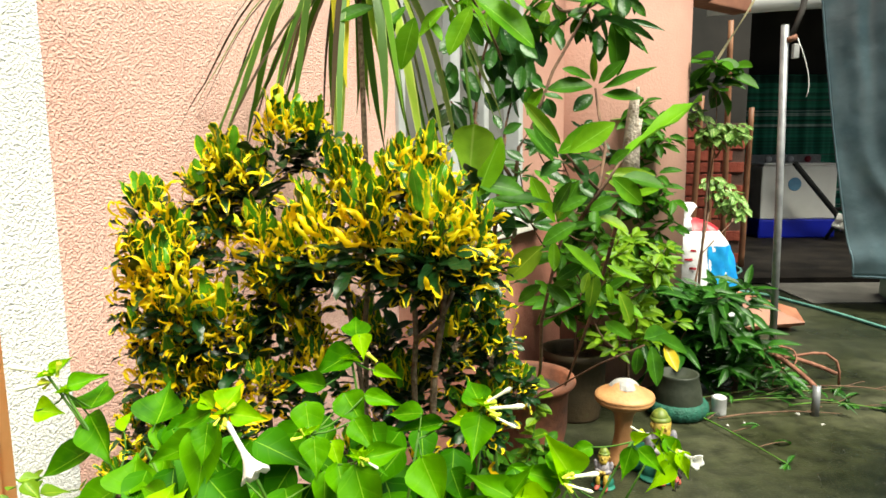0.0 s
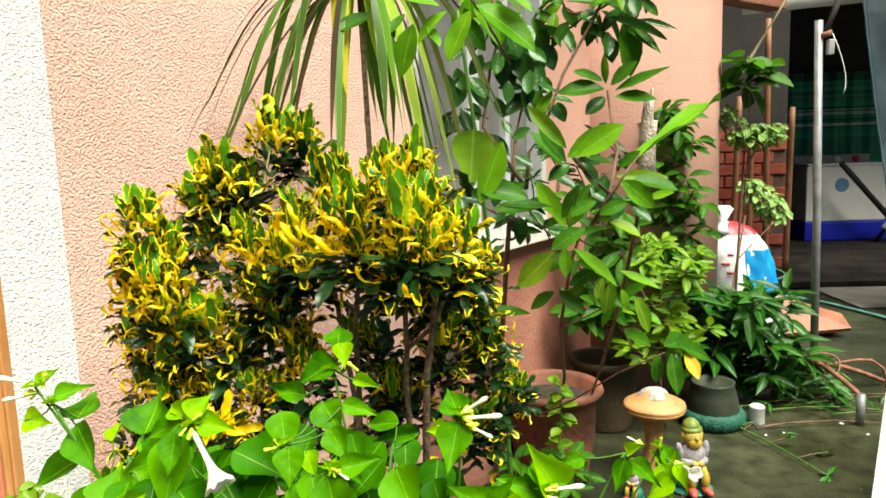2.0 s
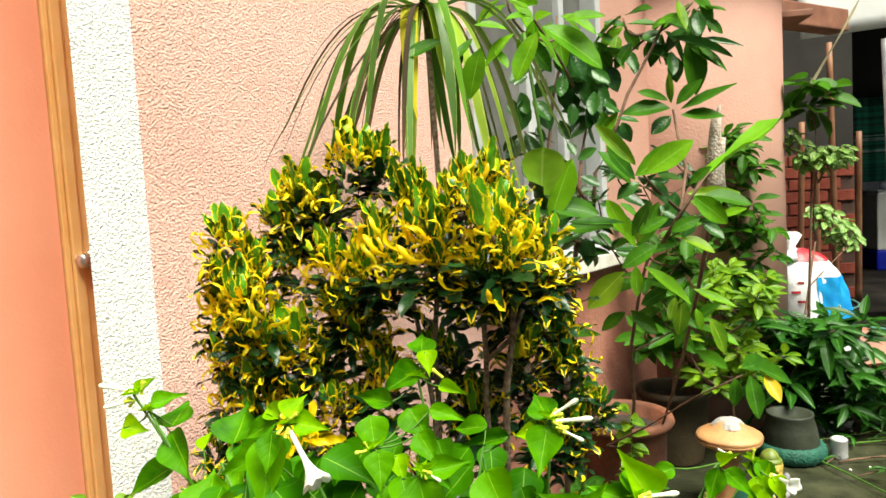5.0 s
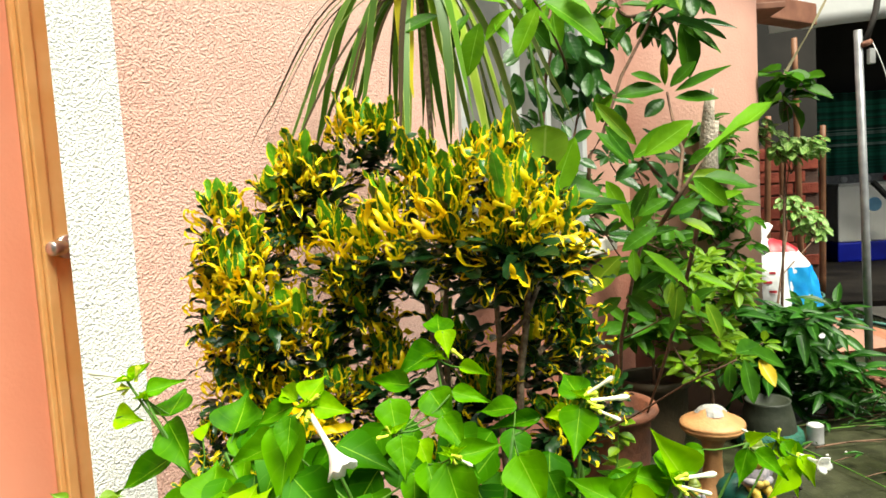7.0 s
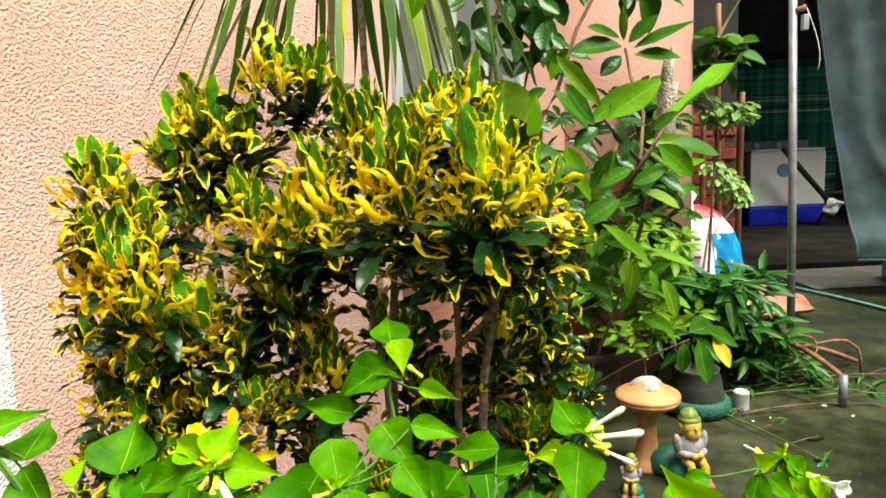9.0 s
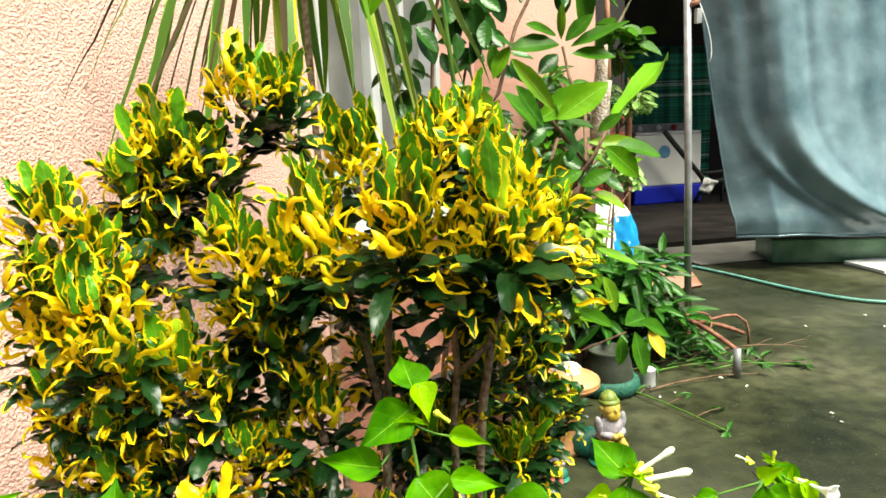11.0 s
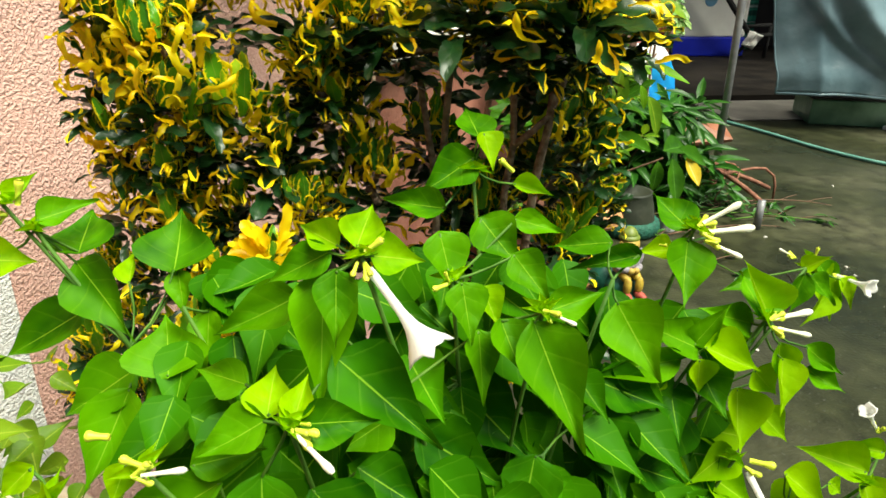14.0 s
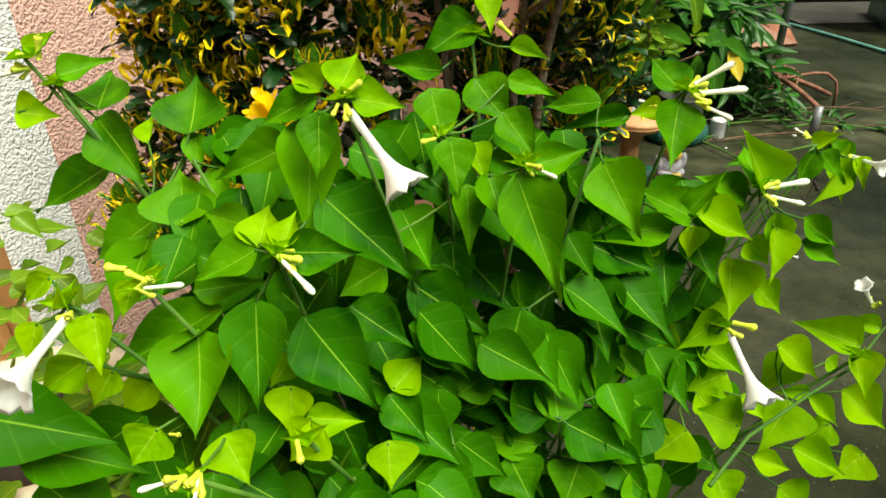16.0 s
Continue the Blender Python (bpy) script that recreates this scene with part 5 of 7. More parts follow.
strap_leaf("strap_leaf", 128, 0.03, 0.12, 0.40, 0.030, LEAF_PALE, 0.02, "pale green strap leaf", True)
strap_leaf("strap_leaf", 110, 0.03, 0.14, 0.42, 0.024, LEAF_PALE, 0.03, "pale green strap leaf", True)


# ---------------------------------------------------------------- broad-leaved shrubs
def sprig(parent, at, radius, n, meshes, rng, el=(-20, 60), up=(0, -0.5, 1), azs=(0, 360), spread=0.12, name="leaf"):
    """A rosette of n leaves about a shoot's tip."""
    a0 = rng.uniform(0, 360)
    for k in range(n):
        az = azs[0] + (azs[1] - azs[0]) * ((k + rng.uniform(-0.25, 0.25)) / n) + (a0 if azs == (0, 360) else 0)
        d = aim(az, rng.uniform(*el))
        p = Vector(at) + d * radius * spread + Vector((0, 0, rng.uniform(-0.25, 0.1) * radius))
        share(name, rng.choice(meshes), leaf_matrix(p, d, Vector(up), radius * rng.uniform(0.75, 1.15), rng.uniform(-0.4, 0.4)), parent)


def branches(parent, spine, tips, material, rng, r0=0.008, label="brown stem"):
    """A main stem along spine, and a bent twig from it, or from an earlier twig, to every tip."""
    tube("stem", spine, r0, r0 * 0.5, material, parent, label)
    known = [Vector(p) for p in spine] + [(Vector(p) + Vector(q)) / 2 for p, q in zip(spine, spine[1:])]
    for tip in sorted((Vector(q) for q in tips), key=lambda q: q.z):
        low = [q for q in known if q.z < tip.z - 0.03] or known[:1]
        base = min(low, key=lambda q: (q - tip).length)
        tube("stem", bend(base, tip, 0.0, 6, (rng.uniform(-0.02, 0.02), rng.uniform(-0.02, 0.02), -0.015)), r0 * 0.38, r0 * 0.25, material, parent, "thin stem")
        known.append(base + (tip - base) * 0.75)


def kinds(material, outline, specs, name="leaf_blade"):
    return [leaf_mesh(name, leaf_data(outline, w, 0.18, d, 0.015, t, s), material) for s, (w, d, t) in enumerate(specs)]


SPEC = ((0.46, 0.2, 0.1), (0.50, 0.4, -0.2), (0.42, 0.0, 0.3), (0.48, 0.55, 0.0))
WIDE = ((0.56, 0.2, 0.1), (0.60, 0.4, -0.2), (0.52, 0.05, 0.2))
SHRUB, BRIGHT, GLOSS = kinds(LEAF_SHRUB, ELLIP, SPEC), kinds(LEAF_BRIGHT, ELLIP, SPEC), kinds(LEAF_GLOSS, ELLIP, WIDE)
YGREEN, MASS, VARI, AGED = kinds(LEAF_YGREEN, ELLIP, SPEC), kinds(LEAF_MASS, LANCE, ((0.30, 0.4, 0.1), (0.34, 0.6, -0.2), (0.27, 0.2, 0.3), (0.32, 0.8, 0.0))), kinds(LEAF_VARI, ELLIP, WIDE), kinds(LEAF_AGED, ELLIP, WIDE)

shrub = empty("broad_leaf_shrub", 0.20, 1.55, 0, 0, "slender shrub with broad green leaves in front of the window", "shrub")
SX, SY = 0.20, 1.55
rsb = random.Random(21)
TIPS = ((0.24, 1.46, 0.97, 0.085, 6, 0), (0.25, 1.42, 0.87, 0.09, 6, 0), (0.36, 1.48, 0.99, 0.085, 6, 2), (0.20, 1.55, 0.93, 0.08, 5, 2), (0.15, 1.50, 0.99, 0.07, 6, 2),
        (0.30, 1.50, 0.80, 0.09, 6, 0), (0.36, 1.55, 0.76, 0.10, 6, 0), (0.28, 1.6, 1.06, 0.07, 6, 2), (0.40, 1.62, 1.08, 0.07, 6, 2), (0.22, 1.6, 1.10, 0.055, 6, 2), (0.33, 1.62, 1.14, 0.05, 6, 2),
        (0.33, 1.45, 0.91, 0.06, 6, 0), (0.17, 1.5, 1.04, 0.05, 6, 2), (0.30, 1.58, 1.0, 0.06, 6, 2), (0.46, 1.62, 1.12, 0.05, 5, 2))
for x, y, z, r, n, kind in TIPS:
    sprig(shrub, (x - SX, y - SY, z), 0.66 * r, n + 4, (SHRUB, BRIGHT, GLOSS)[kind], rsb, (-25, 50))
branches(shrub, [(0.115, 0.75, 0.20), (0.10, 0.5, 0.42), (0.05, 0.15, 0.66), (0.06, 0.0, 0.85), (0.12, -0.02, 1.05)], [(x - SX, y - SY, z) for x, y, z, r, n, kind in TIPS], TWIG, rsb, 0.006)
share("leaf", leaf_mesh("long_blade", leaf_data(LANCE, 0.145, 0.25, 0.02, 0.03, 0.1, 5), LEAF_BRIGHT), leaf_matrix((0.374 - SX, 1.4 - SY, 1.085), (0.225, 0.220, 0.128), (-0.5, -0.6, 0.6), 0.350), shrub, "long bright green leaf")
OLIVE = leafy("olive_round_leaf", (0.12, 0.26, 0.012), (0.17, 0.33, 0.015), vein=(0.26, 0.40, 0.06), rough=0.4, light=0.4, veins=6)
share("leaf", leaf_mesh("round_blade", leaf_data(SPOON, 0.82, 0.2, 0.1, 0.03, 0.1, 3), OLIVE), leaf_matrix((0.045 - SX, 1.15 - SY, 1.045), (0.10, -0.1, 1), (0.1, -1, 0.1), 0.092), shrub, "upright round olive leaf")
share("leaf", BRIGHT[2], leaf_matrix((0.06 - SX, 1.17 - SY, 1.015), (0.4, 0.05, 1), (0.4, -1, 0.3), 0.11), shrub, "upright bright leaf")

tall = empty("glossy_shrub", 0.12, 1.50, 0, 0, "tall shrub with dark glossy hanging leaves at the window", "shrub")
rg = random.Random(31)
BUNCH = ((0.036, 1.550, 1.160, 0.065, 6, 0), (0.100, 1.550, 1.053, 0.065, 6, 0), (0.015, 1.500, 1.021, 0.065, 6, 0), (0.144, 1.550, 0.958, 0.065, 6, 0), (0.080, 1.600, 1.142, 0.065, 6, 0), (0.13, 1.58, 1.30, 0.07, 6, 0), (0.17, 1.6, 1.24, 0.07, 6, 0), (0.20, 1.6, 1.36, 0.08, 6, 0), (0.02, 1.55, 1.20, 0.07, 5, 0), (0.25, 1.6, 1.44, 0.08, 6, 2), (0.33, 1.6, 1.42, 0.07, 6, 2), (0.10, 1.5, 1.43, 0.09, 7, 1), (0.0, 1.35, 1.45, 0.09, 6, 1), (0.40, 1.6, 1.46, 0.08, 6, 2), (0.05, 1.3, 1.38, 0.07, 5, 1))
for x, y, z, r, n, k in BUNCH:
    sprig(tall, (x - 0.12, y - 1.5, z), r, n, (GLOSS, BRIGHT, SHRUB)[k], rg, (-65, 15))
branches(tall, [(-0.05, 0.3, 0), (-0.03, 0.15, 0.5), (0.0, 0.08, 0.9), (0.02, 0.05, 1.12)], [(x - 0.12, y - 1.5, z) for x, y, z, r, n, k in BUNCH], TWIG, rg, 0.009)
tube("stem", bend((0.0, 0.0, 0), (0.03 - 0.12, 1.22 - 1.5, 1.34), 0, 8, (0.02, -0.05, 0)), 0.006, 0.003, STEMGREEN, tall, "green stem")


# blades of the shoots that stand clear before the wall
def blades(parent, ox, oy, rows, rng):
    """Single leaves: foot, azimuth, elevation, length, width and kind."""
    for x, y, z, az, el, ln_, wd, kind in rows:
        me = rng.choice({"s": SHRUB, "b": BRIGHT, "g": GLOSS, "y": YGREEN}[kind])
        up = Vector((rng.uniform(-0.4, 0.4), -0.75 + rng.uniform(-0.2, 0.2), 0.65))
        share("leaf", me, leaf_matrix((x - ox, y - oy, z), aim(az, el), up, 1.0, rng.uniform(-0.3, 0.3)) @ Matrix.Diagonal((min(1.28 * wd, 1.12 * ln_), 1.06 * ln_, 0.8 * ln_, 1)), parent)


rbl = random.Random(63)
blades(shrub, SX, SY, [(0.335, 1.555, 1.229, -102, 10, 0.095, 0.107, "s"),
    (0.334, 1.570, 1.248, -109, 22, 0.067, 0.050, "s"),
    (0.337, 1.550, 1.239, -163, 69, 0.063, 0.036, "y"),
    (0.350, 1.560, 1.236, 116, 45, 0.068, 0.081, "s"),
    (0.356, 1.550, 1.224, 101, 21, 0.115, 0.116, "s"),
    (0.354, 1.540, 1.210, 104, 0, 0.083, 0.089, "s"),
    (0.341, 1.580, 1.213, -116, -33, 0.057, 0.054, "g")], rbl)
blades(shrub, SX, SY, [(0.225, 1.340, 1.077, -112, 49, 0.083, 0.094, "s"),
    (0.245, 1.330, 1.087, 105, 35, 0.096, 0.097, "b"),
    (0.217, 1.270, 1.102, -108, 48, 0.098, 0.049, "y"),
    (0.268, 1.350, 1.083, 118, -8, 0.044, 0.062, "s"),
    (0.235, 1.360, 1.071, -117, -23, 0.050, 0.062, "g"),
    (0.257, 1.360, 1.074, 124, -44, 0.052, 0.070, "g"),
    (0.199, 1.310, 0.978, -128, 61, 0.069, 0.067, "b"),
    (0.224, 1.310, 0.975, 118, 38, 0.056, 0.093, "s"),
    (0.215, 1.330, 0.970, 126, 59, 0.070, 0.061, "s")], rbl)
blades(shrub, SX, SY, [(0.329, 1.330, 1.039, 110, -38, 0.075, 0.113, "b"),
    (0.350, 1.340, 1.038, 105, 2, 0.080, 0.071, "s"),
    (0.329, 1.360, 1.063, 124, 39, 0.047, 0.078, "s"),
    (0.054, 1.180, 1.039, 104, -1, 0.083, 0.079, "s"),
    (0.090, 1.200, 1.009, 103, -3, 0.090, 0.067, "s"),
    (0.067, 1.200, 1.018, -116, 22, 0.051, 0.062, "g"),
    (0.286, 1.330, 0.975, 117, 31, 0.054, 0.076, "s"),
    (0.305, 1.330, 0.962, 110, -10, 0.060, 0.084, "y"),
    (0.255, 1.300, 0.953, -108, -19, 0.070, 0.089, "s"),
    (0.279, 1.400, 1.023, 123, -35, 0.046, 0.064, "g")], rbl)
blades(tall, 0.12, 1.5, [(0.131, 1.570, 1.370, -136, -59, 0.056, 0.082, "g"),
    (0.152, 1.560, 1.356, 114, -49, 0.076, 0.107, "g"),
    (0.160, 1.550, 1.312, 163, -69, 0.063, 0.106, "g"),
    (0.138, 1.560, 1.342, -135, -61, 0.062, 0.089, "g"),
    (0.190, 1.570, 1.300, 180, -73, 0.074, 0.093, "g"),
    (0.132, 1.580, 1.301, -168, -71, 0.067, 0.082, "g"),
    (0.177, 1.580, 1.265, -151, -69, 0.068, 0.075, "g"),
    (0.206, 1.580, 1.336, 133, -60, 0.061, 0.065, "g"),
    (0.084, 1.500, 1.352, -131, -45, 0.045, 0.085, "g"),
    (0.111, 1.590, 1.309, 163, -70, 0.065, 0.075, "g")], rbl)
blades(tall, 0.12, 1.5, [(0.028, 1.500, 1.264, -143, -68, 0.071, 0.084, "g"),
    (0.049, 1.500, 1.257, 125, -55, 0.064, 0.084, "g"),
    (0.042, 1.500, 1.339, -115, -38, 0.062, 0.085, "g"),
    (0.217, 1.500, 1.222, -118, -45, 0.063, 0.094, "b"),
    (0.218, 1.500, 1.211, 119, -16, 0.044, 0.085, "g"),
    (0.224, 1.500, 1.221, -122, 27, 0.043, 0.068, "g"),
    (0.112, 1.500, 1.167, 146, -46, 0.036, 0.067, "g"),
    (0.228, 1.520, 1.202, 151, -57, 0.044, 0.069, "g"),
    (0.072, 1.550, 1.311, -132, -51, 0.049, 0.077, "g"),
    (0.098, 1.500, 1.372, -124, 24, 0.040, 0.075, "s")], rbl)
blades(tall, 0.12, 1.5, [(0.062, 1.200, 1.343, 101, -27, 0.115, 0.115, "b"),
    (0.052, 1.200, 1.334, -116, -57, 0.086, 0.099, "b"),
    (-0.044, 1.200, 1.316, -126, -64, 0.082, 0.085, "b"),
    (-0.019, 1.200, 1.314, 138, -53, 0.047, 0.068, "b"),
    (0.013, 1.200, 1.335, -111, -29, 0.067, 0.057, "b"),
    (-0.116, 1.220, 1.339, -109, -17, 0.065, 0.078, "s"),
    (-0.062, 1.240, 1.342, -124, -45, 0.052, 0.085, "s"),
    (-0.080, 1.240, 1.320, -132, -54, 0.053, 0.071, "s"),
    (0.030, 1.280, 1.344, 116, -50, 0.074, 0.058, "s"),
    (0.001, 1.200, 1.344, -114, 20, 0.053, 0.082, "b"),
    (0.100, 1.200, 1.349, 110, 15, 0.061, 0.082, "b")], rbl)
blades(tall, 0.12, 1.5, [(0.262, 1.570, 1.377, -117, -42, 0.062, 0.076, "s"),
    (0.376, 1.560, 1.369, 125, -70, 0.108, 0.131, "s"),
    (0.400, 1.570, 1.362, 112, -48, 0.082, 0.092, "s"),
    (0.358, 1.600, 1.346, -171, -67, 0.055, 0.085, "g"),
    (0.268, 1.600, 1.350, 177, -58, 0.040, 0.077, "g"),
    (0.293, 1.580, 1.358, 104, -10, 0.085, 0.058, "s"),
    (0.329, 1.580, 1.398, -114, -7, 0.050, 0.077, "s"),
    (0.230, 1.550, 1.393, -153, -61, 0.049, 0.071, "y"),
    (0.355, 1.570, 1.417, 114, -36, 0.061, 0.092, "s"),
    (0.413, 1.570, 1.416, 121, -34, 0.049, 0.089, "s"),
    (0.407, 1.570, 1.375, 104, -17, 0.084, 0.033, "g")], rbl)
blades(tall, 0.12, 1.5, [(0.254, 1.570, 1.411, -117, 27, 0.051, 0.091, "s"),
    (0.305, 1.570, 1.403, 117, 34, 0.054, 0.091, "s"),
    (0.282, 1.600, 1.395, 113, -19, 0.056, 0.074, "g"),
    (0.189, 1.570, 1.404, 116, -27, 0.054, 0.079, "s"),
    (0.160, 1.570, 1.398, -123, -34, 0.046, 0.079, "g"),
    (0.382, 1.590, 1.407, -113, -37, 0.067, 0.082, "g"),
    (0.219, 1.570, 1.355, 127, -36, 0.042, 0.065, "s"),
    (0.434, 1.570, 1.430, -115, 26, 0.054, 0.093, "s")], rbl)
blades(shrub, SX, SY, [(0.058, 1.340, 1.013, 103, 16, 0.088, 0.089, "s"),
    (0.086, 1.389, 0.986, 100, 4, 0.105, 0.083, "s"),
    (0.219, 1.359, 1.070, -114, 56, 0.082, 0.071, "s"),
    (0.236, 1.408, 1.085, 102, 32, 0.110, 0.095, "b"),
    (0.227, 1.378, 0.947, -111, 58, 0.100, 0.070, "b"),
    (0.226, 1.347, 0.955, 147, 66, 0.055, 0.081, "y"),
    (0.235, 1.397, 0.945, 117, 62, 0.089, 0.063, "s"),
    (0.234, 1.366, 0.931, 106, 18, 0.071, 0.037, "s"),
    (0.208, 1.416, 0.892, -104, -39, 0.098, 0.089, "y"),
    (0.227, 1.385, 0.907, -174, -71, 0.059, 0.075, "b"),
    (0.239, 1.354, 0.908, 103, -35, 0.106, 0.065, "b")], rbl)
blades(shrub, SX, SY, [(0.285, 1.380, 0.860, -111, -23, 0.056, 0.059, "s"),
    (0.210, 1.442, 0.805, -111, -22, 0.057, 0.053, "s"),
    (0.217, 1.404, 0.815, 112, -41, 0.066, 0.064, "s"),
    (0.328, 1.465, 0.827, -177, -75, 0.074, 0.076, "y"),
    (0.309, 1.427, 0.834, -138, -55, 0.045, 0.048, "y"),
    (0.336, 1.389, 0.856, 105, -24, 0.080, 0.051, "b"),
    (0.342, 1.451, 1.034, 114, -40, 0.061, 0.123, "y"),
    (0.335, 1.413, 1.044, 102, -3, 0.094, 0.060, "y"),
    (0.409, 1.474, 0.994, 111, 13, 0.053, 0.045, "b"),
    (0.366, 1.436, 0.987, 117, -39, 0.053, 0.061, "g"),
    (0.342, 1.398, 1.002, -132, -55, 0.049, 0.064, "g")], rbl)
blades(shrub, SX, SY, [(0.311, 1.400, 1.048, -141, -59, 0.047, 0.059, "g"),
    (0.383, 1.462, 0.783, 117, -57, 0.076, 0.063, "y"),
    (0.347, 1.424, 0.810, 149, -56, 0.040, 0.057, "b"),
    (0.400, 1.485, 0.754, 117, -35, 0.051, 0.060, "b"),
    (0.071, 1.447, 0.767, 103, -3, 0.084, 0.070, "s"),
    (0.271, 1.409, 1.117, 126, -53, 0.054, 0.063, "g"),
    (0.129, 1.471, 1.127, 120, 28, 0.043, 0.052, "g"),
    (0.131, 1.433, 1.091, 118, -24, 0.044, 0.055, "g"),
    (0.172, 1.494, 0.981, 109, 20, 0.061, 0.058, "g"),
    (0.207, 1.456, 1.052, 111, -24, 0.058, 0.052, "g"),
    (0.267, 1.418, 0.981, 115, 25, 0.049, 0.051, "g")], rbl)
blades(tall, 0.12, 1.5, [(0.355, 1.540, 1.452, 151, -71, 0.067, 0.096, "y"),
    (0.404, 1.577, 1.481, 123, -68, 0.094, 0.104, "s"),
    (0.398, 1.554, 1.428, 180, -70, 0.054, 0.063, "g"),
    (0.392, 1.591, 1.370, 138, -74, 0.091, 0.108, "s"),
    (0.376, 1.568, 1.371, 106, -43, 0.091, 0.068, "s"),
    (0.336, 1.545, 1.377, 98, -12, 0.132, 0.028, "g"),
    (0.256, 1.582, 1.366, 158, -66, 0.050, 0.067, "g"),
    (0.343, 1.560, 1.350, -177, -70, 0.054, 0.072, "g"),
    (0.247, 1.597, 1.419, -111, -33, 0.064, 0.054, "b"),
    (0.182, 1.574, 1.388, 117, -51, 0.066, 0.076, "s"),
    (0.314, 1.551, 1.410, 114, 18, 0.048, 0.062, "b")], rbl)
blades(tall, 0.12, 1.5, [(0.075, 1.460, 1.362, -145, -63, 0.051, 0.079, "g"),
    (0.106, 1.522, 1.372, -156, -68, 0.054, 0.074, "g"),
    (0.127, 1.484, 1.351, 127, -57, 0.058, 0.081, "g"),
    (0.140, 1.545, 1.313, 156, -68, 0.055, 0.088, "g"),
    (0.074, 1.507, 1.345, -125, -46, 0.048, 0.068, "g"),
    (0.107, 1.469, 1.304, -158, -64, 0.047, 0.071, "g"),
    (0.170, 1.531, 1.321, 119, -40, 0.051, 0.069, "g"),
    (0.171, 1.493, 1.268, -156, -67, 0.052, 0.072, "g"),
    (0.200, 1.554, 1.262, 138, -54, 0.043, 0.065, "g"),
    (0.189, 1.516, 1.228, 174, -71, 0.058, 0.095, "s"),
    (0.040, 1.478, 1.257, 115, -38, 0.055, 0.062, "g")], rbl)
blades(tall, 0.12, 1.5, [(0.017, 1.500, 1.279, 153, -65, 0.049, 0.067, "g"),
    (0.032, 1.549, 1.321, -124, -30, 0.039, 0.065, "g"),
    (0.125, 1.519, 1.394, 134, -57, 0.050, 0.074, "g"),
    (0.091, 1.568, 1.431, -143, -63, 0.052, 0.081, "g"),
    (0.161, 1.538, 1.371, 127, -47, 0.046, 0.065, "g"),
    (-0.008, 1.507, 1.270, 151, -63, 0.048, 0.063, "g"),
    (0.049, 1.557, 1.210, 151, -60, 0.043, 0.060, "g"),
    (0.125, 1.526, 1.251, 171, -65, 0.046, 0.068, "g"),
    (0.212, 1.576, 1.201, 126, -41, 0.043, 0.057, "g"),
    (0.099, 1.545, 1.218, 141, -59, 0.046, 0.060, "g")], rbl)
tube("stem", [(0.039, 0.000, 1.019), (0.046, 0.000, 1.097), (0.074, 0.000, 1.139), (0.126, 0.050, 1.264), (0.186, 0.070, 1.365), (0.221, 0.070, 1.431)], 0.0045, 0.003, TWIG, tall, "thin brown stem")
tube("stem", [(0.039, 0.000, 1.019), (-0.050, 0.000, 1.154), (-0.033, 0.050, 1.276), (-0.004, 0.060, 1.375)], 0.0045, 0.003, TWIG, tall, "thin brown stem")
tube("stem", [(0.074, -0.150, 0.935), (0.115, -0.170, 1.010), (0.143, -0.100, 1.095), (0.145, -0.020, 1.167), (0.142, 0.005, 1.225)], 0.0045, 0.003, TWIG, shrub, "thin brown stem")
tube("stem", [(0.074, -0.150, 0.935), (0.123, -0.190, 1.025), (0.174, -0.150, 1.085)], 0.0045, 0.003, TWIG, shrub, "thin brown stem")
tube("stem", [(0.115, -0.170, 1.010), (0.069, -0.200, 1.051), (0.041, -0.210, 1.084)], 0.0035, 0.0025, TWIG, shrub, "thin brown stem")

# trailing twig with yellowing leaves before the pots
trail = empty("trailing_twig", 0.28, 1.5, 0, 0, "leaning twig with green and yellowing leaves", "twig")
TXX, TYY = 0.28, 1.5
tube("stem", [(0.285 - TXX, 2.28 - TYY, 0.20), (0.208 - TXX, 1.950 - TYY, 0.331), (0.297 - TXX, 1.820 - TYY, 0.428), (0.387 - TXX, 1.660 - TYY, 0.554), (0.46 - TXX, 1.52 - TYY, 0.645)], 0.0030, 0.0020, TWIG, trail)
for at, az, el, ln, me in (((0.50, 1.5, 0.65), 150, -45, 0.062, AGED[0]), ((0.47, 1.5, 0.65), 170, -60, 0.09, SHRUB[0]), ((0.44, 1.5, 0.645), 190, -70, 0.06, SHRUB[1]), ((0.46, 1.52, 0.66), 60, 10, 0.11, SHRUB[1]), ((0.43, 1.52, 0.66), -30, 15, 0.09, SHRUB[2]), ((0.48, 1.5, 0.67), 80, -20, 0.10, SHRUB[0])):
    share("leaf", me, leaf_matrix((at[0] - TXX, at[1] - TYY, at[2]), aim(az, el), (0, -0.7, 0.8), ln), trail)

# small creeper in the terracotta pot's foreground
CREEP = kinds(LEAF_YGREEN, ELLIP, ((0.70, 0.2, 0.1), (0.78, 0.3, -0.2)))
creep = empty("small_creeper", 0.205, 2.0, 0, 0, "thin creeper with small round leaves", "creeper")
rcp = random.Random(3)
tube("stem", bend((0, 0, 0), (0.08, 0.05, 0.40), 0, 8, (0.03, 0, 0)), 0.004, 0.002, STEMGREEN, creep)
for k in range(40):
    t = k / 40
    share("leaf", rcp.choice(CREEP), leaf_matrix((0.08 * t + 0.12 * t * (1 - t), 0.05 * t, 0.40 * t + 0.01), aim(rcp.uniform(0, 360), rcp.uniform(-20, 40)), (0, -0.6, 1), rcp.uniform(0.035, 0.055), rcp.uniform(-0.5, 0.5)), creep)


